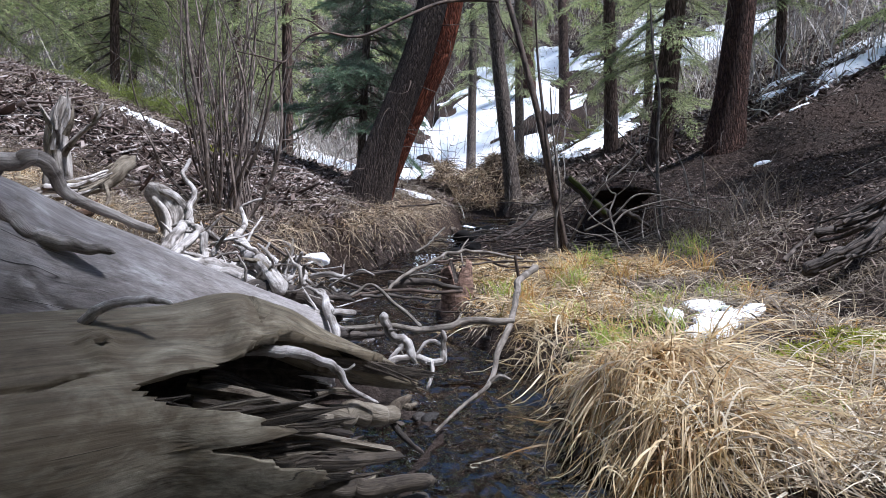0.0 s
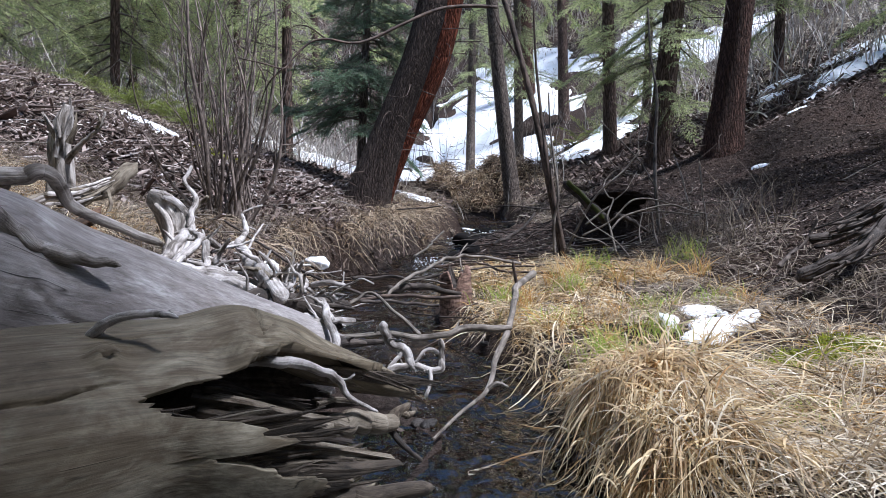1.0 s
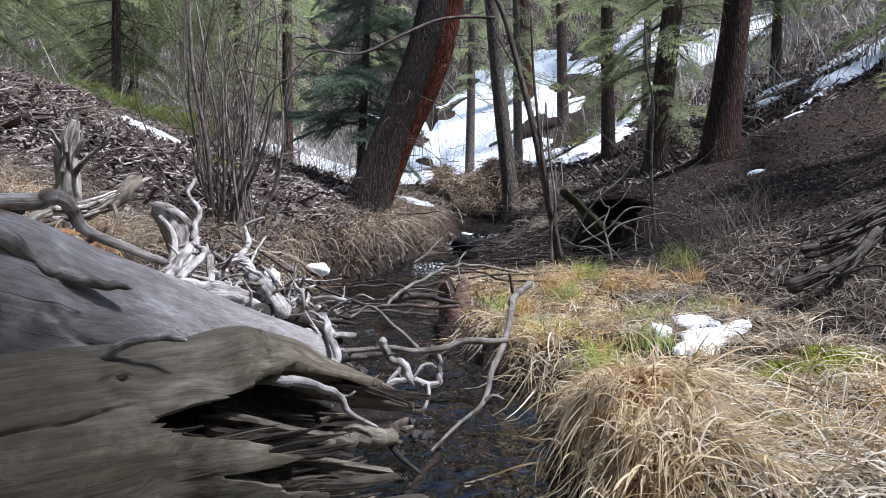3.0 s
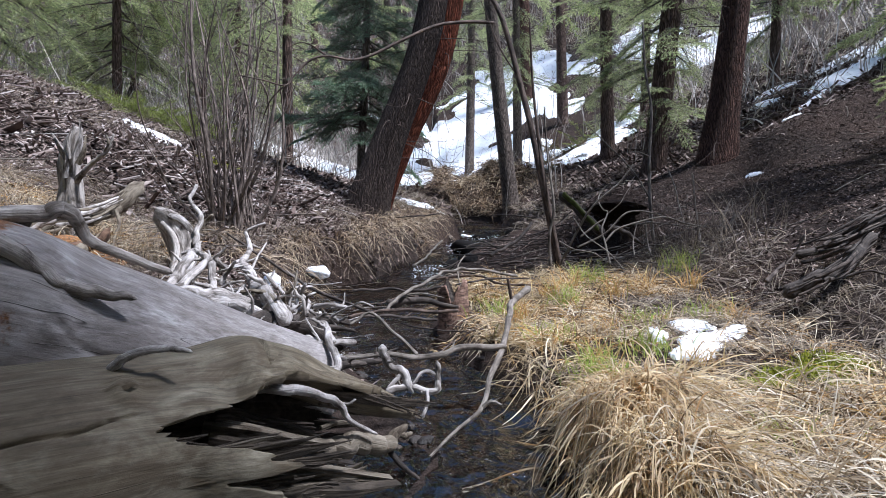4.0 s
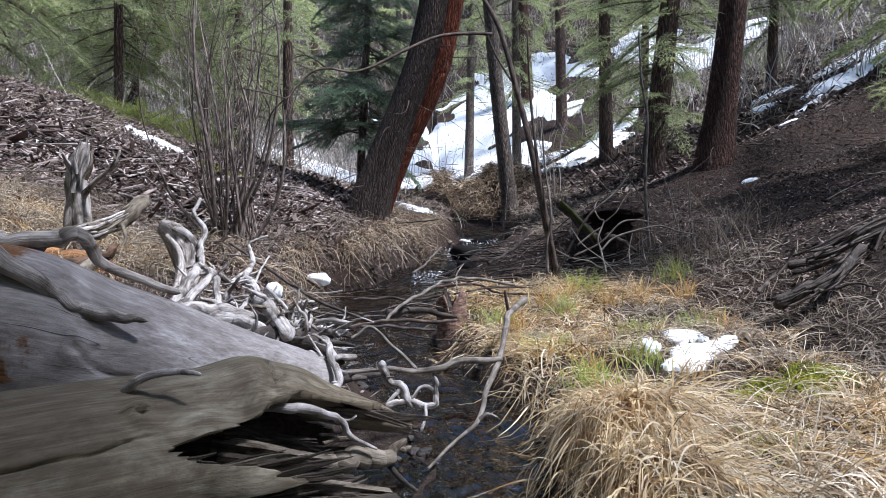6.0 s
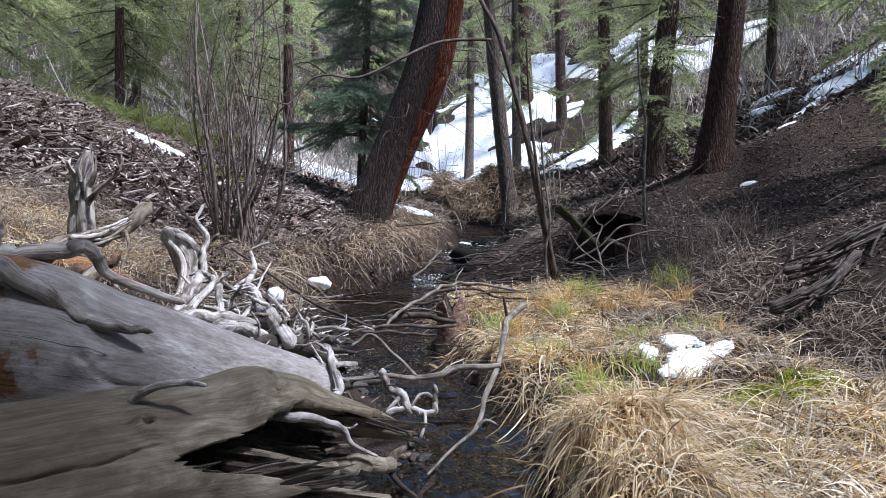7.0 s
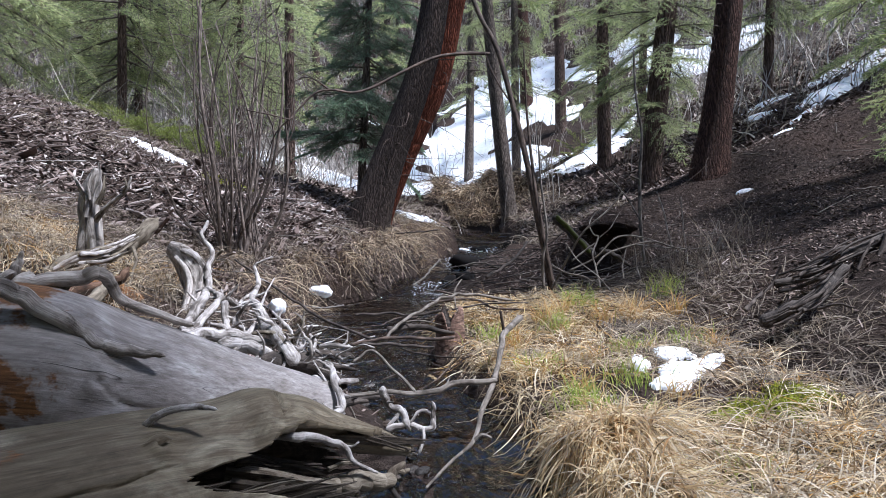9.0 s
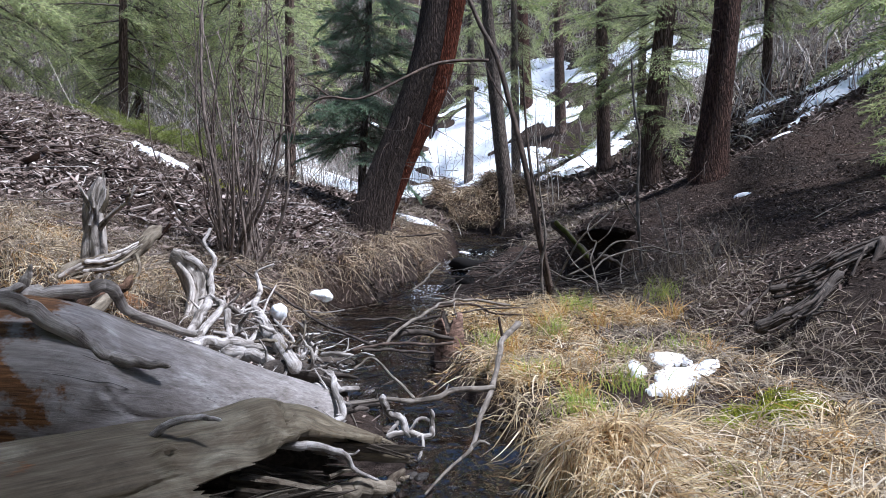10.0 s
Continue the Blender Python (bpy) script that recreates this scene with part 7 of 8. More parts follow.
# tangled dead brush over the hollow in the right bank
brush = thing("dead_brush", "tangle of bare grey arching twigs over a dark hollow", "brush", at=(1.2, 4.7, 0.2))
bent(brush, "twig", TWIG, [(0.91, 4.51, 0.5, 0.0069), (1.09, 4.51, 0.59, 0.0065), (1.21, 4.52, 0.71, 0.0062), (1.3, 4.57, 0.74, 0.0059), (1.43, 4.62, 0.73, 0.0056), (1.62, 4.72, 0.68, 0.0053)], 6)
bent(brush, "twig", TWIG, [(1.07, 4.41, 0.54, 0.0067), (1.16, 4.46, 0.62, 0.0065), (1.32, 4.51, 0.67, 0.0062), (1.5, 4.57, 0.7, 0.0059), (1.65, 4.62, 0.66, 0.0056), (1.75, 4.61, 0.64, 0.0053)], 6)
bent(brush, "twig", TWIG, [(1.08, 4.3, 0.4, 0.0066), (1.07, 4.41, 0.54, 0.0063), (1.06, 4.46, 0.62, 0.0058), (1.11, 4.52, 0.73, 0.0054), (1.08, 4.52, 0.75, 0.0049), (1.06, 4.57, 0.81, 0.0045), (1.09, 4.63, 0.87, 0.0040), (1.15, 4.63, 0.93, 0.0035)], 6)
bent(brush, "twig", TWIG, [(1.12, 4.52, 0.73, 0.0034), (1.19, 4.52, 0.79, 0.0029), (1.24, 4.58, 0.85, 0.0023), (1.29, 4.63, 0.91, 0.0017)], 6)
bent(brush, "twig", TWIG, [(1.13, 4.73, 1.01, 0.0036), (1.19, 4.73, 0.95, 0.0032), (1.29, 4.73, 0.92, 0.0027)], 6)
bent(brush, "twig", TWIG, [(1.67, 5.04, 1.06, 0.0057), (1.69, 4.93, 0.91, 0.0056), (1.69, 4.82, 0.76, 0.0055), (1.69, 4.71, 0.64, 0.0053)], 6)
bent(brush, "twig", TWIG, [(1.85, 5.03, 1.02, 0.0057), (1.84, 4.92, 0.76, 0.0049), (1.83, 4.81, 0.59, 0.0043), (1.8, 4.71, 0.52, 0.0036)], 6)
bent(brush, "twig", TWIG, [(1.39, 4.61, 0.65, 0.0053), (1.39, 4.56, 0.53, 0.0053), (1.4, 4.5, 0.44, 0.0052)], 6)
bent(brush, "twig", TWIG, [(0.93, 4.51, 0.57, 0.0069), (1.03, 4.51, 0.65, 0.0060), (1.09, 4.52, 0.69, 0.0052)], 6)
bent(brush, "twig", TWIG, [(0.79, 4.51, 0.54, 0.0052), (0.88, 4.46, 0.49, 0.0051), (0.99, 4.4, 0.47, 0.0050), (1.03, 4.3, 0.44, 0.0049)], 6)
bent(brush, "twig", TWIG, [(1.11, 4.1, 0.39, 0.0047), (1.04, 4.21, 0.49, 0.0043), (0.95, 4.41, 0.58, 0.0039), (0.89, 4.52, 0.69, 0.0034)], 6)
bent(brush, "twig", TWIG, [(1.26, 4.4, 0.45, 0.0050), (1.28, 4.51, 0.54, 0.0043), (1.33, 4.61, 0.65, 0.0035)], 6)
bent(brush, "twig", TWIG, [(2.22, 5.22, 0.84, 0.0039), (2.13, 5.12, 0.71, 0.0045), (2.08, 5.01, 0.54, 0.0050), (2.02, 4.8, 0.39, 0.0055)], 6)
bent(brush, "twig", TWIG, [(2.22, 5.22, 0.84, 0.0039), (2.21, 5.12, 0.66, 0.0039), (2.23, 4.9, 0.42, 0.0037)], 6)
bent(brush, "twig", TWIG, [(2.24, 4.81, 0.61, 0.0055), (2.22, 4.71, 0.48, 0.0053), (2.22, 4.6, 0.35, 0.0053)], 6)


def pile(n, x0, x1, y0, y1, length, rad, mats, label, group, seed, high=0.12, ruling=None, joined=False):
    """Sticks lying criss-cross on the land, each an object of its own, or those far off joined."""
    heap = Geo()
    r = np.random.default_rng(seed)
    for k in range(n):
        x, y = r.uniform(x0, x1), r.uniform(y0, y1)
        a = r.uniform(0, 6.28) if ruling is None else r.normal(ruling, 0.5)
        ln = length * r.uniform(0.5, 1.3)
        p = []
        for s in (-0.5, -0.17, 0.17, 0.5):
            px, py = x + math.cos(a) * ln * s + r.normal(0, 0.05 * ln), y + math.sin(a) * ln * s + r.normal(0, 0.05 * ln)
            p.append((px, py, max(on(px, py), float(water_z(py)))))
        z = max(q[2] for q in p) if r.uniform() < 0.4 else None
        lift = r.uniform(0, high) ** 1.5 + 0.01
        rows = [(px, py, (z if z is not None else pz) + lift + r.normal(0, 0.01), rad * w) for (px, py, pz), w in zip(p, (1.1, 1.0, 0.8, 0.4))]
        rows = [(a0, b0, c0, 0.65 * d0 * r.uniform(0.7, 1.3)) for a0, b0, c0, d0 in rows]
        q = smoothed(rows, 10)
        q[1:-1, :3] += r.normal(0, 0.45, (8, 3)) * q[1:-1, 3:]
        rows = [tuple(p) for p in q]
        if joined:
            tube(heap, rows, 12, 5, 0.15, int(r.integers(999)))
            continue
        single("stick", tube(Geo(), rows, 20, 5, 0.15, int(r.integers(999))), mats[int(r.integers(len(mats)))], label, "stick", group)
    if joined:
        single("fallen_twigs", heap, mats[0], label, "twigs", group, "stuff")


pile(64, 0.2, 1.3, 4.0, 5.1, 0.6, 0.006, (TWIG_BROWN, WOOD_DARK, TWIG_BROWN, WOOD_DARK), "dead stick in a heap on the creek bank", "sticks heaped by the creek", 91)
pile(46, 0.0, 1.2, 4.5, 6.4, 0.7, 0.007, (WOOD_DARK, WOOD_DARK, TWIG_BROWN), "dark dead stick tangled along the creek", "sticks heaped by the creek", 99, 0.16)
pile(34, 0.7, 1.9, 4.5, 5.2, 0.7, 0.006, (TWIG, TWIG_BROWN), "thin dead twigs over the creek bank", "twigs over the creek bank", 92, 0.3, joined=True)
pile(22, -0.5, 0.3, 3.0, 5.4, 0.55, 0.006, (WOOD_DARK, TWIG_BROWN), "wet dark twig lying in the creek", "twigs in the creek", 93, 0.05)
pile(22, 0.5, 1.3, 5.6, 8.4, 0.7, 0.008, (WOOD_DARK, WOOD_DARK), "dead branches lying by the upper creek", "branches by the upper creek", 94, 0.1, joined=True)
pile(40, 2.0, 6.0, 4.0, 10.0, 0.6, 0.007, (TWIG, TWIG_BROWN), "dead twigs on the needle-covered slope", "twigs on the bare slope", 95, 0.04, joined=True)
pile(50, -3.4, -0.9, 3.6, 7.5, 0.6, 0.006, (TWIG, WOOD_DARK, WOOD_PALE), "dead twig on the litter-covered bank", "twigs on the litter-covered bank", 96, 0.1)
pile(30, -1.6, -0.3, 2.3, 4.4, 0.5, 0.005, (TWIG, WOOD_PALE), "grey twig among the roots", "twigs among the roots", 97, 0.15)
pile(60, -2.0, 5.0, 14.5, 23.0, 1.2, 0.014, (TWIG, WOOD_DARK), "dead boughs lying on the snow", "boughs on the snow", 98, 0.1, joined=True)


# ---- grass ----
def blades(geo, x, y, heading, length, lean, width, seed=0, curl=1.0, seg=5, lift=0.0, reach=0.45):
    """Bent tapering blades; what hangs below the ground is laid on it."""
    r = np.random.default_rng(seed)
    n = len(x)
    t = np.linspace(0, 1, seg + 1)[None]
    L = length[:, None]
    bend = curl * r.uniform(0.6, 1.4, (n, 1))
    out = L * (np.sin(lean)[:, None] * t + reach * bend * t ** 2)
    up = L * (np.cos(lean)[:, None] * t - 0.75 * bend * t ** 2.2)
    sway = L * r.normal(0, 0.2, (n, 1)) * t ** 2 + L * 0.03 * np.sin(t * 5 + r.uniform(0, 6, (n, 1)))
    ch, sh = np.cos(heading)[:, None], np.sin(heading)[:, None]
    X = x[:, None] + out * ch - sway * sh
    Y = y[:, None] + out * sh + sway * ch
    Z = land(x, y)[:, None] + lift + up
    over = np.clip(0.07 - bank_r(X, Y), 0, 0.4) * ((bank_r(x, y) > 0) & (y < 4.6))[:, None]
    slack = r.uniform(0.2, 1.0, (n, 1))
    X, Z = X + 0.55 * slack * over, Z - 1.2 * slack * over
    floor_z = np.maximum(land(X, Y), water_z(Y) - 0.01) + 0.004 + 0.03 * r.uniform(0, 1, (n, 1)) ** 2 * np.minimum(1, t * 3)
    Z = np.maximum(Z, floor_z)
    w = width[:, None] * (1 - 0.85 * t ** 1.5) * 0.5
    roll = r.uniform(-1, 1, (n, 1))
    a = np.stack([X + sh * w, Y - ch * w, Z + roll * w], 2)
    b = np.stack([X - sh * w, Y + ch * w, Z - roll * w], 2)
    v = np.stack([a, b], 2).reshape(n, -1, 3)
    k = np.arange(seg)
    q = np.stack([2 * k, 2 * k + 1, 2 * k + 3, 2 * k + 2], 1)
    f = (q[None] + (np.arange(n) * 2 * (seg + 1))[:, None, None]).reshape(-1, 4)
    geo.add(v.reshape(-1, 3), f)


def tuft_field(n_tufts, per, region, keep, length, width, lean, seed, curl=1.0, spread=0.05, bias=None, lift=0.0):
    """Tufts over a stretch (x0, x1, y0, y1) where keep(x, y) holds. bias: heading in radians and how strongly it rules."""
    r = np.random.default_rng(seed)
    x = r.uniform(region[0], region[1], n_tufts * 3)
    y = r.uniform(region[2], region[3], n_tufts * 3)
    ok = keep(x, y)
    x, y = x[ok][:n_tufts], y[ok][:n_tufts]
    m = len(x)
    size = r.uniform(0.65, 1.25, m)
    x, y, size = np.repeat(x, per), np.repeat(y, per), np.repeat(size, per)
    tilt = np.repeat(r.uniform(0, 6.28, m), per)
    k = m * per
    x = x + r.normal(0, spread, k)
    y = y + r.normal(0, spread, k)
    head = r.uniform(0, 6.28, k)
    vx, vy = np.cos(head) + 0.9 * np.cos(tilt), np.sin(head) + 0.9 * np.sin(tilt)
    if bias:
        b = bias(x, y)
        vx, vy = vx + b[0], vy + b[1]
    head = np.arctan2(vy, vx)
    g = Geo()
    blades(g, x, y, head, length * size * r.uniform(0.5, 1.25, k), np.abs(r.normal(lean, 0.35, k)), width * r.uniform(0.6, 1.3, k), seed + 1, curl, lift=lift)
    return g


def bank_r(x, y):
    return x - creek_x(y) - creek_w(y)


def bank_l(x, y):
    return creek_x(y) - creek_w(y) - x


def to_creek(x, y):
    """Blades near the edge of the terrace hang over it."""
    k = 0.4 * np.exp(-np.maximum(bank_r(x, y), 0) / 0.12)
    return -0.8 * k, -0.6 * k


def clear_of(x, y, spots):
    ok = np.ones(len(x), bool)
    for cx, cy, rad in spots:
        ok &= (x - cx) ** 2 + (y - cy) ** 2 > rad ** 2
    return ok


def patchy(x, y, size, seed, limit):
    return wave3(np.stack([x, y, 0 * x], 1), size, seed) > limit


SNOW_SPOTS = ((1.13, 2.84, 0.13), (1.05, 2.66, 0.12), (1.22, 3.02, 0.13), (1.3, 2.92, 0.1), (0.98, 2.92, 0.09), (0.98, 3.0, 0.07), (1.02, 2.56, 0.08), (1.19, 3.2, 0.11))
MOSS_SPOTS = ((1.26, 2.25, 0.17), (1.45, 2.42, 0.13), (1.07, 2.2, 0.07))
HOLLOW = ((0.83, 1.63, 0.09), (0.88, 1.7, 0.07))
BARE_SPOTS = SNOW_SPOTS + HOLLOW + tuple((x, y, d + 0.02) for x, y, d in MOSS_SPOTS)
terrace = lambda x, y: (bank_r(x, y) > 0.08) & (bank_r(x, y) < np.interp(y, [1.2, 2, 3.5, 4.6], [1.2, 1.35, 1.45, 1.2])) & clear_of(x, y, BARE_SPOTS)
# a low mat, tussocks on it, the big tussock over the water, and greyer thin grass towards the slope
single("dry_grass", tuft_field(520, 17, (-0.3, 2.0, 1.1, 4.7), lambda x, y: terrace(x, y) & patchy(x, y, 9.0, 63, -0.28), 0.16, 0.0042, 0.95, 31, 0.7, 0.05, to_creek), STRAW, "matted straw-coloured dead grass over the creek terrace", "grass", kind="stuff")
single("grass_tussocks", tuft_field(170, 34, (-0.2, 1.7, 1.3, 4.6), lambda x, y: terrace(x, y) & (bank_r(x, y) > 0.1) & patchy(x, y, 5.0, 61, -0.1), 0.21, 0.0048, 0.7, 33, 0.9, 0.04, to_creek), STRAW_GOLD, "tufts of long bent straw-coloured grass", "grass", kind="stuff")
g = Geo()
h = Geo()
r = np.random.default_rng(612)
for k in range(44):      # clumps on the brow of the tussock, each combed its own way, falling forwards and to the water
    cx, cy = r.uniform(0.42, 0.71), r.uniform(1.42, 1.98)
    n, swing = 74, r.normal(-1.8, 0.5) + 0.9 * (cx - 0.58)
    x, y = r.normal(cx, 0.04, n), r.normal(cy, 0.04, n)
    head = swing + r.normal(0, 0.75, n)
    blades(g, x, y, head, r.uniform(0.16, 0.36) * r.uniform(0.5, 1.2, n), np.abs(r.normal(1.05, 0.35, n)), 0.0052 * r.uniform(0.4, 1.3, n), 700 + k, r.uniform(0.5, 1.2), 8, r.uniform(0.0, 0.06), 0.05)
for k in range(20):      # the curtain over the edge of the water
    cy = 1.36 + 0.034 * k
    n = 46
    x, y = r.normal(0.45, 0.035, n), r.normal(cy, 0.04, n)
    blades(g, x, y, r.normal(-1.9, 0.7, n), r.uniform(0.12, 0.24) * r.uniform(0.5, 1.2, n), np.abs(r.normal(0.4, 0.3, n)), 0.0055 * r.uniform(0.4, 1.3, n), 800 + k, 1.5, 8, 0.03, 0.0)
for k in range(56):      # matted grass round the hollow, lying every way
    cx, cy = r.uniform(0.7, 1.25), r.uniform(1.3, 2.0)
    if not clear_of(np.array([cx]), np.array([cy]), BARE_SPOTS + ((0.85, 1.65, 0.13),))[0]:
        continue
    n = 40
    head = r.uniform(0, 6.28) + r.normal(0, 0.9, n)
    blades(h, r.normal(cx, 0.05, n), r.normal(cy, 0.05, n), head, r.uniform(0.1, 0.24) * r.uniform(0.5, 1.3, n), np.abs(r.normal(1.0, 0.35, n)), 0.005 * r.uniform(0.4, 1.3, n), 880 + k, r.uniform(0.3, 0.9), 6, r.uniform(0.0, 0.03), 0.1)
single("matted_grass", h, STRAW_PALE, "pale matted dead grass round a dark hollow", "grass", kind="stuff")
single("grass_tussock", g, STRAW_TUSSOCK, "large drooping tussock of straw grass hanging over the water", "grass", kind="stuff")
single("grey_grass", tuft_field(520, 12, (0.8, 2.6, 1.2, 5.2), lambda x, y: (bank_r(x, y) > 0.7) & (bank_r(x, y) < 2.0) & clear_of(x, y, BARE_SPOTS), 0.15, 0.0042, 1.0, 35, 0.6, 0.09), STRAW_GREY, "thin grey flattened grass at the foot of the slope", "grass", kind="stuff")
# the far bank and the tree's foot
down = lambda x, y: (0.5 + 0 * x, -0.9 + 0 * x)
sag = lambda x, y: (0.3 + 0 * x, -0.35 + 0 * x)
single("bank_grass", tuft_field(100, 12, (-1.7, 0.2, 4.4, 7.8), lambda x, y: (bank_l(x, y) > 0.02) & (bank_l(x, y) < 0.7) & patchy(x, y, 7.0, 71, -0.35), 0.2, 0.0045, 0.4, 37, 1.5, 0.045, sag), STRAW_GREY, "brown dead grass hanging down the creek bank", "grass", kind="stuff")
single("bank_straw", tuft_field(120, 18, (-1.9, 0.5, 3.5, 9.4), lambda x, y: (bank_l(x, y) > 0.03) & (bank_l(x, y) < 0.6) & patchy(x, y, 5.0, 72, 0.1), 0.26, 0.0058, 0.75, 38, 1.2, 0.05, sag, 0.0), BANK_STRAW, "straw-coloured grass hanging down the creek bank", "grass", kind="stuff")
single("bank_foot_grass", tuft_field(150, 18, (-1.6, 0.1, 4.2, 7.2), lambda x, y: (bank_l(x, y) > 0.0) & (bank_l(x, y) < 0.16) & patchy(x, y, 7.0, 75, -0.1), 0.24, 0.005, 0.7, 45, 1.3, 0.04, sag, 0.02), BANK_STRAW, "dead grass trailing into the water at the foot of the bank", "grass", kind="stuff")
g = Geo()
r = np.random.default_rng(390)
for k in range(34):      # the shaggy fringe of the undercut bank below the leaning trees
    cy = r.uniform(5.0, 8.6)
    cx = float(creek_x(cy) - creek_w(cy)) - r.uniform(0.02, 0.3)
    n = 34
    blades(g, r.normal(cx, 0.05, n), r.normal(cy, 0.08, n), r.normal(-0.9, 0.9, n), r.uniform(0.25, 0.4) * r.uniform(0.6, 1.15, n), np.abs(r.normal(0.8, 0.3, n)), 0.0055 * r.uniform(0.6, 1.2, n), 3900 + k, 1.3, 7, 0.02, 0.1)
single("bank_fringe", g, BANK_STRAW, "shaggy fringe of dead grass over the undercut bank", "grass", kind="stuff")
single("slope_grass", tuft_field(330, 18, (-2.8, -0.9, 2.2, 4.8), lambda x, y: (bank_l(x, y) > 0.35) & clear_of(x, y, ((-1.2, 3.8, 0.4), (-1.0, 4.5, 0.35), (-0.95, 3.3, 0.3))), 0.2, 0.0036, 0.5, 39, 1.0, 0.06, down), STRAW_GREY, "pale dead grass on the bank behind the logs", "grass", kind="stuff")
single("slope_straw", tuft_field(210, 22, (-2.7, -1.4, 2.4, 4.0), lambda x, y: bank_l(x, y) > 0.4, 0.2, 0.0036, 0.45, 40, 1.0, 0.05, down), STRAW, "straw-coloured grass on the bank behind the logs", "grass", kind="stuff")
single("upper_grass", tuft_field(260, 16, (-1.5, 2.5, 8.2, 15.5), lambda x, y: (bank_r(x, y) > 0.2) & (bank_r(x, y) < 1.3) | (bank_l(x, y) > 0.2) & (bank_l(x, y) < 0.9), 0.26, 0.008, 0.6, 41, 1.1, 0.08), STRAW_GREY, "brown dead grass along the upper creek", "grass", kind="stuff")
single("ridge_grass", tuft_field(260, 14, (-6.5, -2.6, 6.2, 10.0), lambda x, y: bank_l(x, y) > 1.5, 0.2, 0.006, 0.6, 42, 0.9, 0.12), STRAW_GREY, "thin dead grass along the top of the bank", "grass", kind="stuff")
single("mound_grass", tuft_field(190, 18, (-0.5, 2.1, 12.3, 13.9), lambda x, y: (x - 0.75) ** 2 / 1.4 + (y - 13.1) ** 2 < 0.9, 0.34, 0.012, 0.7, 46, 1.1, 0.1), BANK_STRAW, "brown dead grass on the mound below the snow", "grass", kind="stuff")
# upright stalks by the brush
single("dry_stalks", tuft_field(40, 6, (1.5, 2.4, 4.2, 5.4), lambda x, y: bank_r(x, y) > 0.5, 0.42, 0.004, 0.22, 43, 0.25, 0.05), STRAW_GREY, "tall dry stalks standing by the brush", "grass", kind="stuff")
# rusty tufts standing out of the terrace
g = Geo()
for k, (cx, cy, n, ln) in enumerate(((0.62, 3.8, 70, 0.22), (0.78, 4.0, 80, 0.26), (0.98, 3.8, 60, 0.22), (1.2, 3.95, 60, 0.24), (0.42, 3.45, 60, 0.2), (0.3, 3.1, 50, 0.18), (1.45, 3.9, 60, 0.22), (0.78, 3.1, 50, 0.16), (1.0, 2.5, 50, 0.15), (0.62, 2.62, 50, 0.15), (1.42, 3.2, 50, 0.18))):
    r = np.random.default_rng(520 + k)
    blades(g, r.normal(cx, 0.035, n), r.normal(cy, 0.035, n), r.uniform(0, 6.28, n), ln * r.uniform(0.5, 1.25, n), np.abs(r.normal(0.25, 0.22, n)), 0.0048 * r.uniform(0.5, 1.3, n), 540 + k, 0.5)
single("rusty_tufts", g, STRAW_RUST, "upright rust and straw coloured grass tufts", "grass", kind="stuff")
# fresh shoots
g = Geo()
for cx, cy, n, ln in ((0.6, 2.4, 90, 0.14), (0.72, 2.15, 60, 0.13), (1.0, 3.28, 40, 0.12), (0.92, 4.2, 70, 0.2), (0.32, 3.6, 60, 0.16), (0.86, 2.7, 60, 0.12), (0.5, 2.9, 50, 0.13), (1.3, 3.35, 40, 0.12), (0.95, 1.75, 30, 0.1), (0.7, 3.7, 60, 0.16), (1.5, 4.3, 50, 0.2), (0.75, 1.62, 40, 0.1)):
    r, n = np.random.default_rng(int(cx * 999 + cy * 77)), int(1.6 * n)
    x, y = r.normal(cx, 0.06, n), r.normal(cy, 0.06, n)
    blades(g, x, y, r.uniform(0, 6.28, n), ln * r.uniform(0.6, 1.3, n), np.abs(r.normal(0.2, 0.15, n)), 0.0045 * r.uniform(0.7, 1.2, n), int(cx * 333), 0.4)
single("green_shoots", g, GREEN_GRASS, "fresh green shoots among the dead grass", "grass", kind="stuff")
g = Geo()
for cx, cy, rad in MOSS_SPOTS + ((-2.2, 7.0, 0.25),):
    r = np.random.default_rng(int(abs(cx) * 555))
    n = int(24000 * rad * rad) + 300
    a, d = r.uniform(0, 6.28, n), rad * 1.25 * np.sqrt(r.uniform(0, 1, n)) * r.uniform(0.6, 1, n)
    blades(g, cx + d * np.cos(a), cy + d * np.sin(a), r.uniform(0, 6.28, n), 0.04 * r.uniform(0.5, 1.4, n), np.abs(r.normal(0.4, 0.3, n)), 0.005 * r.uniform(0.7, 1.3, n), int(abs(cx) * 222), 0.5, 2)
single("moss", g, MOSS, "yellow-green moss cushions on the damp ground", "moss", kind="stuff")
# grey leafless underwood of the forest floor
g = Geo()
r = np.random.default_rng(66)
x, y = r.uniform(-16, 15, 15000), r.uniform(9.5, 38, 15000)
ok = ((bank_l(x, y) > 2.2) | (bank_r(x, y) > 2.6) | (y > 23)) & ~((np.abs(x - 1.5) < 3) & (y < 24)) & ~((x > 2) & (y < 9.5))
x, y = x[ok], y[ok]
n = len(x)
blades(g, x, y, r.uniform(0, 6.28, n), r.uniform(0.4, 2.4, n), np.abs(r.normal(0.3, 0.35, n)), r.uniform(0.008, 0.022, n), 67, 0.25, 4)
single("underwood", g, UNDERWOOD, "grey leafless saplings and dead boughs under the trees", "undergrowth", kind="stuff")
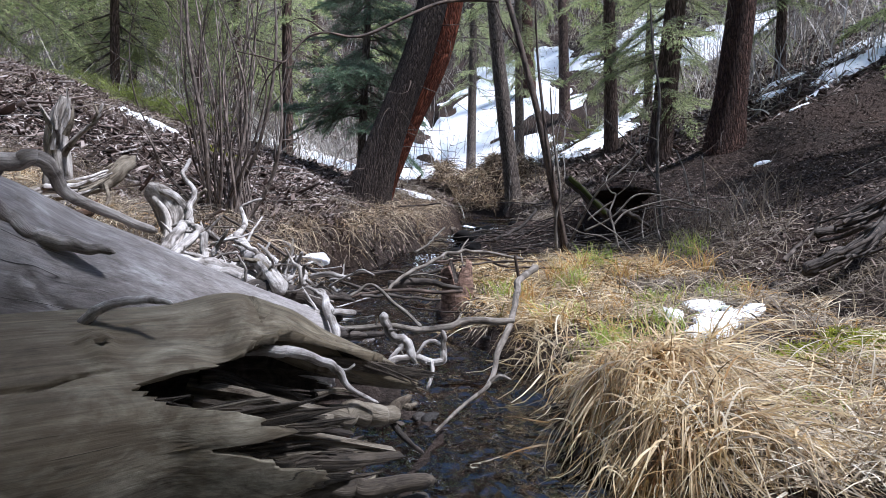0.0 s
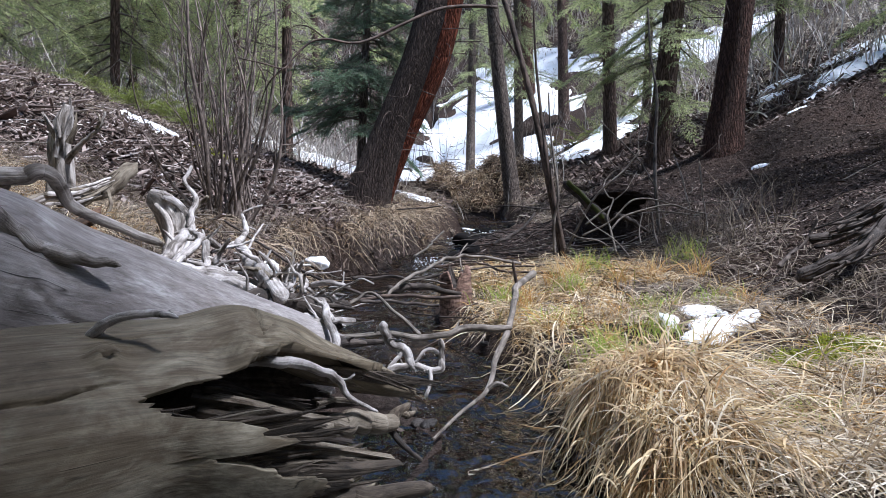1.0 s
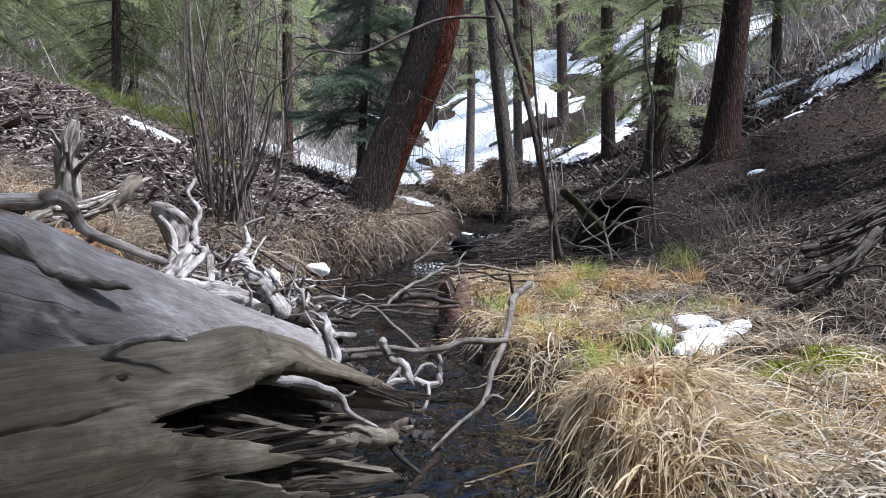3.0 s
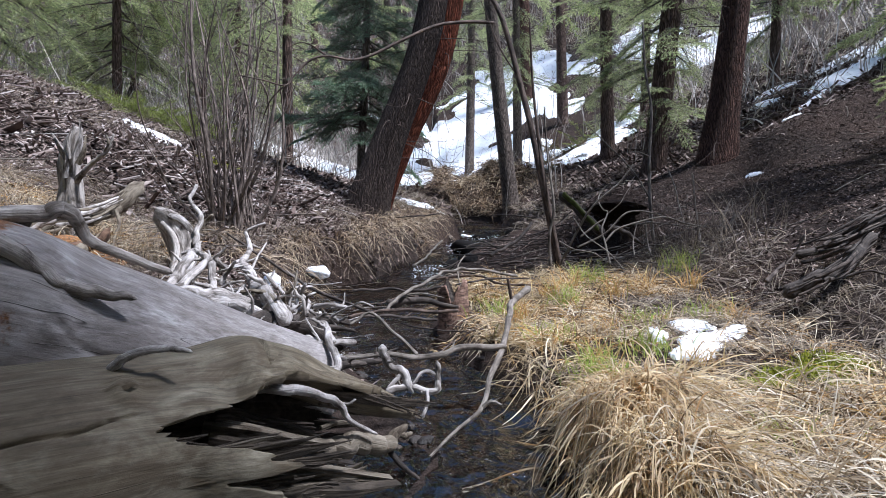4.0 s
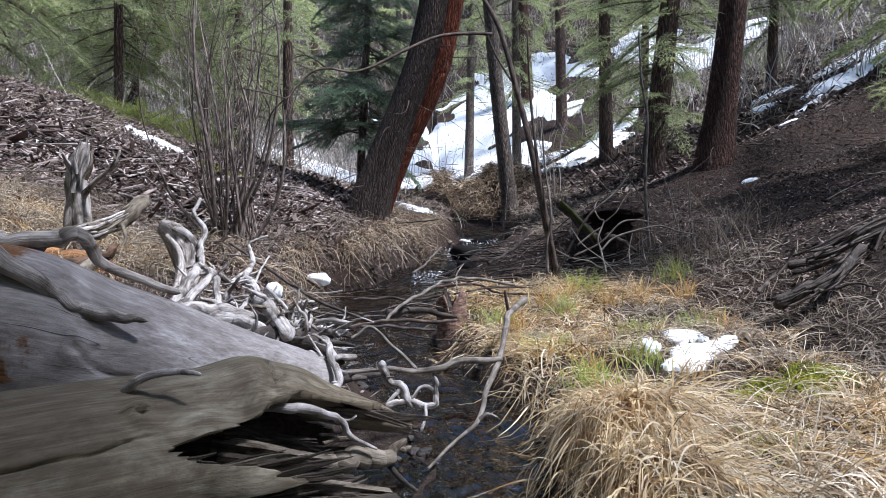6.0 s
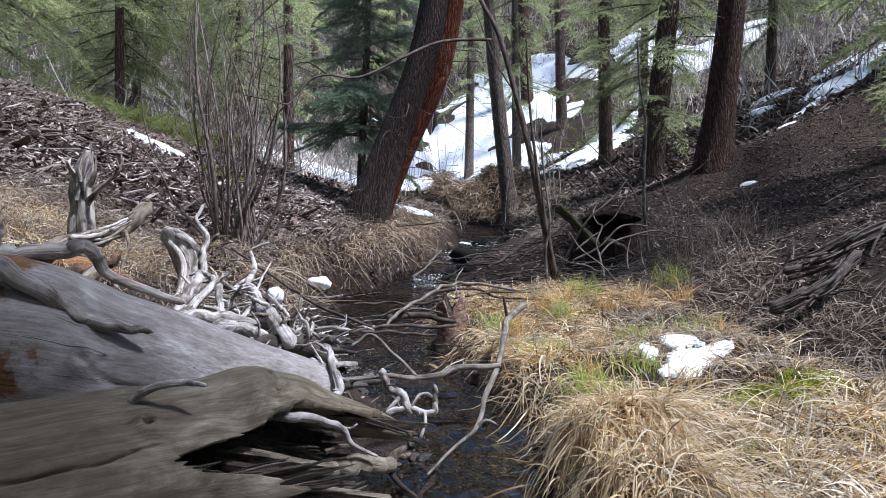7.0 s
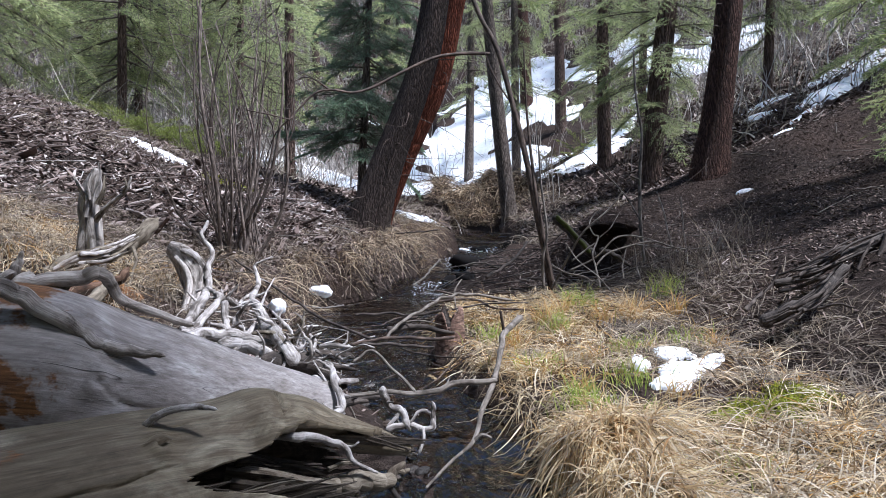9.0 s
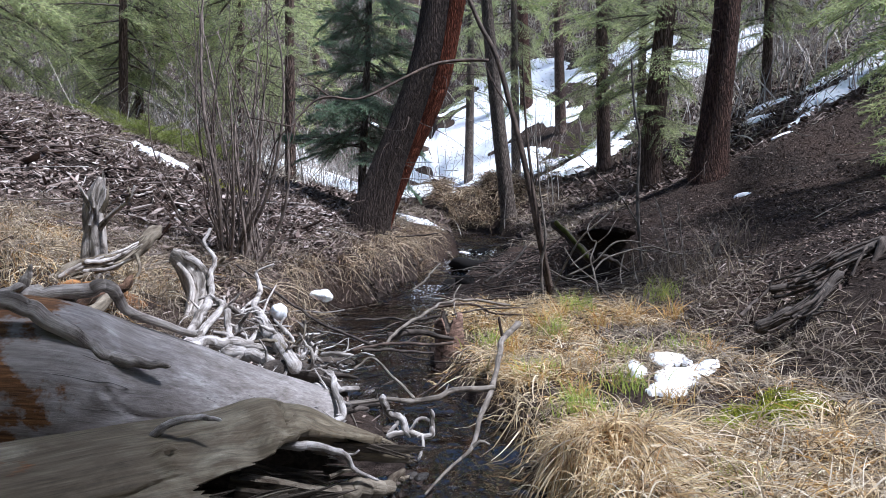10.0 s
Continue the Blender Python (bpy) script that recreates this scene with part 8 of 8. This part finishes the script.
# pale tangled twigs under the trees of the left bank
g = Geo()
r = np.random.default_rng(70)
x, y = r.uniform(-10, -1.4, 2600), r.uniform(10.2, 19, 2600)
ok = bank_l(x, y) > 1.2
x, y = x[ok], y[ok]
n = len(x)
blades(g, x, y, r.uniform(0, 6.28, n), r.uniform(0.4, 1.7, n), np.abs(r.normal(0.4, 0.4, n)), r.uniform(0.006, 0.013, n), 71, 0.5, 5)
single("pale_twigs", g, UNDERWOOD, "pale tangled leafless twigs under the trees", "undergrowth", kind="stuff")
# thin bare stems standing before the snow
g = Geo()
r = np.random.default_rng(68)
x, y = r.uniform(-2.5, 6.5, 260), r.uniform(11.5, 22, 260)
blades(g, x, y, r.uniform(0, 6.28, 260), r.uniform(0.4, 2.6, 260), np.abs(r.normal(0.2, 0.3, 260)), r.uniform(0.008, 0.02, 260), 69, 0.2, 5)
single("bare_saplings", g, UNDERWOOD, "thin leafless saplings standing before the snow", "undergrowth", kind="stuff")
HILL_STRAW = leafy("pale hillside grass", [(0.0, (0.36, 0.31, 0.24)), (0.5, (0.52, 0.46, 0.37)), (0.8, (0.22, 0.18, 0.14)), (1.0, (0.60, 0.55, 0.46))])
single("hill_grass", tuft_field(2600, 9, (-15, 15, 9.3, 36), lambda x, y: ((bank_l(x, y) > 2.5) | (bank_r(x, y) > 2.2)) & ((y > 24) | (np.abs(x - 1.5) > 2.6)), 0.4, 0.018, 0.7, 44, 0.8, 0.2), HILL_STRAW, "pale dead grass on the hillside under the trees", "grass", kind="stuff")


# ---- litter, stones, moss ----
def chips(n, x0, x1, y0, y1, size, seed, keep, long=2.5, tilt=0.45, lift=0.0):
    """Loose flat flakes of bark and wood on the land."""
    r = np.random.default_rng(seed)
    x, y = r.uniform(x0, x1, n), r.uniform(y0, y1, n)
    ok = keep(x, y)
    x, y = x[ok], y[ok]
    n = len(x)
    a = r.uniform(0, 6.28, n)
    L = size * r.uniform(0.4, 1.5, n) ** 1.5 * long * 0.5
    w = size * r.uniform(0.3, 0.8, n) * 0.5
    th = 0.12 * size
    p, q = r.normal(0, tilt, n), r.normal(0, tilt, n)
    u = np.stack([np.cos(a), np.sin(a), np.sin(p)], 1)
    v = np.stack([-np.sin(a), np.cos(a), np.sin(q)], 1)
    c = np.stack([x, y, land(x, y) + lift + 0.3 * size * r.uniform(0, 1, n)], 1)
    up = np.array([0, 0, th])
    k = r.uniform(0.5, 1, (4, n, 1))
    corner = [c - u * L[:, None] * k[0] - v * w[:, None], c + u * L[:, None] - v * w[:, None] * k[1], c + u * L[:, None] * k[2] + v * w[:, None], c - u * L[:, None] + v * w[:, None] * k[3]]
    V = np.stack(corner + [p0 + up for p0 in corner], 1).reshape(-1, 3)
    f = np.array([[4, 5, 6, 7], [0, 1, 5, 4], [1, 2, 6, 5], [2, 3, 7, 6], [3, 0, 4, 7]])
    return Geo().add(V, (f[None] + 8 * np.arange(n)[:, None, None]).reshape(-1, 4))


dry = lambda x, y: (bank_l(x, y) > 0.05) | (bank_r(x, y) > 0.05)
single("bark_litter", chips(21000, -5.2, -0.9, 3.6, 9.2, 0.031, 201, lambda x, y: bank_l(x, y) > 0.3), CHIP, "loose grey and brown bark flakes on the bank", "litter", kind="stuff", smooth=False)
single("bark_slabs", chips(420, -4.6, -1.0, 3.6, 8.0, 0.075, 208, lambda x, y: bank_l(x, y) > 0.5, 3.5, 0.25), CHIP, "larger weathered slabs of bark and wood on the bank", "litter", kind="stuff", smooth=False)
single("wood_chips", chips(26000, 0.6, 6.5, 3.4, 11.0, 0.014, 202, lambda x, y: bank_r(x, y) > 0.25, 2.0), CRUMB, "small cones, chips and needles on the slope", "litter", kind="stuff", smooth=False)
single("duff_clods", chips(24000, 0.6, 6.5, 3.2, 11.0, 0.02, 204, lambda x, y: bank_r(x, y) > 0.9, 1.4, 0.35), DUFF, "dark crumbs of duff and bark on the slope", "litter", kind="stuff", smooth=False)
single("bank_clods", chips(15000, -2.2, 0.2, 3.6, 8.0, 0.03, 205, lambda x, y: (bank_l(x, y) > -0.02) & (bank_l(x, y) < 0.9), 1.6, 0.9), DUFF, "dark crumbs of soil and bark on the creek bank", "litter", kind="stuff", smooth=False)
single("far_litter", chips(14000, -5, 8, 9.0, 17.0, 0.06, 206, lambda x, y: (bank_l(x, y) > 0.1) | (bank_r(x, y) > 0.1), 1.8, 0.6), CRUMB, "bark, cones and twigs strewn under the far trees", "litter", kind="stuff", smooth=False)
single("snow_litter", chips(5000, -7, 9, 12, 26, 0.035, 207, lambda x, y: far_snow(x, y) > 0.25, 2.5, 0.5, 0.1), CHIP, "needles, cones and bark bits strewn on the snow", "litter", kind="stuff", smooth=False)
single("fine_litter", chips(6000, -3.0, 2.2, 2.4, 7.5, 0.014, 203, dry, 5.0), CRUMB, "needles and stalk bits on the ground", "litter", kind="stuff", smooth=False)


def pebble(seed, mat=None):
    r = np.random.default_rng(seed)
    bm = bmesh.new()
    bmesh.ops.create_icosphere(bm, subdivisions=3, radius=1)
    co = np.array([v.co for v in bm.verts])
    k = 1 + 0.4 * wave3(co, 1.9, seed) + 0.26 * wave3(co, 4, seed + 1) + 0.12 * wave3(co, 10, seed + 2)
    for v, s in zip(bm.verts, k):
        v.co *= s
    for f in bm.faces:
        f.smooth = True
    me = bpy.data.meshes.new("stone")
    bm.to_mesh(me)
    bm.free()
    me.materials.append(mat or STONE)
    return me


STONES = [pebble(300 + k) for k in range(6)]
BOULDERS = [pebble(330 + k, WET_ROCK) for k in range(4)]
r = np.random.default_rng(310)
for k in range(110):
    y = r.uniform(1.2, 10.5) if k > 40 else r.uniform(1.2, 3.2)
    x = float(creek_x(y)) + r.uniform(-1, 1) * (float(creek_w(y)) + 0.05)
    s = r.uniform(0.01, 0.03) * (1.0 if y < 6 else 1.8)
    ob = tagged(new("stone", STONES[int(r.integers(6))]), "wet brown stone in the creek bed", "stone", "stones in the creek")
    ob.matrix_basis = pose(x, y, on(x, y, 0.15 * s), r.uniform(-20, 20), r.uniform(-20, 20), r.uniform(0, 360)) @ Matrix.Diagonal((s, s * r.uniform(0.7, 1.2), s * r.uniform(0.4, 0.7), 1))
for x, y, s, label in ((0.55, 9.3, 0.26, "dark wet boulder in the upper creek"), (0.4, 7.75, 0.5, "broad dark wet boulder in the upper creek"), (0.1, 6.6, 0.16, "dark wet boulder below a small fall"), (0.75, 8.6, 0.2, "dark wet boulder in the upper creek"), (1.0, 9.9, 0.22, "dark wet boulder in the upper creek"), (0.25, 5.9, 0.16, "dark wet boulder beside the creek"), (0.17, 2.42, 0.035, "orange brown stone in the creek"), (0.24, 2.36, 0.03, "black wet stone in the creek")):
    ob = tagged(new("boulder", BOULDERS[int(r.integers(4))]), label, "stone", "boulders in the creek")
    ob.matrix_basis = pose(x, y, max(on(x, y), float(water_z(y)) - 0.02), 0, 0, r.uniform(0, 360)) @ Matrix.Diagonal((0.6 * s, s * 0.5, s * 0.36, 1))


# ---- small snow remnants ----
def blob(cx, cy, rx, ry, turn=0.0, wob=0.35, seed=0):
    c, s = math.cos(turn), math.sin(turn)

    def inside(x, y):
        u, v = ((x - cx) * c + (y - cy) * s) / rx, (-(x - cx) * s + (y - cy) * c) / ry
        p = np.stack([x, y, 0 * x], -1).reshape(-1, 3)
        return 1 - u * u - v * v + wob * (wave3(p, 3.2 / min(rx, ry), seed) + 0.6 * wave3(p, 8 / min(rx, ry), seed + 1) + 0.4 * wave3(p, 22 / min(rx, ry), seed + 2)).reshape(np.shape(x))
    return inside


def remnant(cx, cy, rx, ry, thick, label, turn=0.0, wob=0.35, seed=0, group="snow remnants"):
    b = 1.6 * max(rx, ry)
    snow_patch("snow_patch", label, cx - b, cx + b, cy - b, cy + b, min(rx, ry) / 14, blob(cx, cy, rx, ry, turn, wob, seed), thick, group, seed=seed)



remnant(-0.3, 9.2, 0.36, 0.34, 0.045, "dirty snow strip beside the leaning trees", -0.7, 0.4, 405)
remnant(0.35, 8.6, 0.16, 0.1, 0.05, "snow strip on the edge of the upper creek", -0.5, 0.4, 406)
remnant(4.95, 10.7, 0.16, 0.28, 0.05, "small snow patch at the foot of a fallen trunk", 0.3, 0.6, 421)
remnant(4.55, 9.0, 0.16, 0.06, 0.03, "thin snow streak on the slope", 0.5, 0.6, 422)
remnant(6.05, 10.2, 0.85, 0.28, 0.06, "snow strip lying along the upper slope", 0.3, 0.45, 423)
remnant(7.0, 11.4, 1.0, 0.4, 0.05, "snow strip along a fallen trunk on the slope", 0.35, 0.8, 407)
remnant(5.45, 11.4, 0.25, 0.4, 0.05, "small snow patch on the slope", 0.3, 0.8, 408)
remnant(5.1, 9.6, 0.3, 0.08, 0.03, "thin snow streak on the slope", 0.5, 0.8, 409)
remnant(3.3, 7.3, 0.1, 0.05, 0.03, "last bit of snow on the needle litter", 0.2, 0.4, 410)
# sunlit strip of the bank top, put in as thin white sheets
remnant(-3.08, 7.25, 0.45, 0.13, 0.035, "thin pale streak standing for the sunlit top of the bank", -0.5, 0.5, 411)
remnant(-4.4, 9.3, 0.5, 0.1, 0.03, "thin pale streak standing for the sunlit top of the bank", -0.5, 0.5, 412)

for x, y, z, sx, sy, sz, label in ((-0.97, 5.34, 0.27, 0.085, 0.06, 0.045, "small snow lump caught in the grass of the creek bank"), (-0.93, 5.36, 0.25, 0.05, 0.05, 0.035, "small snow lump caught in the grass of the creek bank"), (-0.99, 3.96, 0.33, 0.05, 0.04, 0.045, "small snow lump behind the roots"), (0.3, 8.2, 0.45, 0.09, 0.06, 0.012, "snow cap on a wet boulder in the creek")):
    ob = tagged(new("snow_lump", pebble(int(abs(x) * 1000 + y * 10), SNOW)), label, "snow", "snow remnants")
    ob.matrix_basis = pose(x, y, z, 10, 5, 40) @ Matrix.Diagonal((sx, sy, sz, 1))


# the overhanging sod above the hollow
bank_lip = tagged(new("sod_overhang", pebble(950, GROUND)), "overhanging lip of dark soil above a hollow", "soil")
bank_lip.matrix_basis = pose(1.44, 5.58, 0.76, -6, 8, 12) @ Matrix.Diagonal((0.2, 0.24, 0.04, 1))


def flecks(n, x0, x1, y0, y1, size, seed):
    """Foam flecks floating on the riffles."""
    r = np.random.default_rng(seed)
    x, y = r.uniform(x0, x1, n), r.uniform(y0, y1, n)
    a = r.uniform(0, 6.28, (n, 1)) + np.arange(5)[None] * 1.2566
    rad = size * r.uniform(0.3, 1.2, (n, 1)) * r.uniform(0.7, 1.2, (n, 5))
    V = np.stack([x[:, None] + rad * np.cos(a), y[:, None] + 0.6 * rad * np.sin(a), water_z(y)[:, None] + 0.012 + 0.01 * r.uniform(0, 1, (n, 5))], 2)
    return Geo().add(V.reshape(-1, 3), np.arange(5 * n).reshape(-1, 5))


g = Geo()
for x0, x1, y0, y1, n in ((-0.25, 0.05, 5.8, 6.4, 150), (0.05, 0.5, 7.4, 8.2, 120), (0.3, 0.8, 8.6, 9.6, 120)):
    f = flecks(n, x0, x1, y0, y1, 0.009, int(y0 * 100))
    g.add(f.v[0], f.f[0])
single("foam", g, SNOW, "white foam flecks on the riffles of the creek", "foam", kind="stuff", smooth=False)


# the melting sheet of snow on the terrace
def sheet_of_snow(x, y):
    def lobe(cx, cy, a, b, turn):
        return blob(cx, cy, a, b, turn, 0.3, int(cx * 900))(x, y)
    body = np.maximum(np.maximum(lobe(1.12, 2.82, 0.1, 0.31, -0.42), lobe(1.27, 2.93, 0.13, 0.06, 0.7)), np.maximum(lobe(1.02, 2.66, 0.09, 0.07, 0.3), lobe(1.19, 3.16, 0.09, 0.14, 0.2)))
    return np.minimum(body, 6 * ((x - 1.2) ** 2 / 0.045 ** 2 + (y - 3.02) ** 2 / 0.04 ** 2 - 1))


snow_patch("snow_patch", "bright melting sheet of snow lying on the dead grass", 0.75, 1.6, 2.3, 3.4, 0.011, sheet_of_snow, 0.02, "snow remnants", seed=401)
snow_patch("snow_patch", "small snow tatter beside the larger sheet on the grass", 0.8, 1.15, 2.6, 3.25, 0.01, blob(0.97, 2.98, 0.05, 0.2, -0.2, 0.5, 402), 0.035, "snow remnants", seed=402)
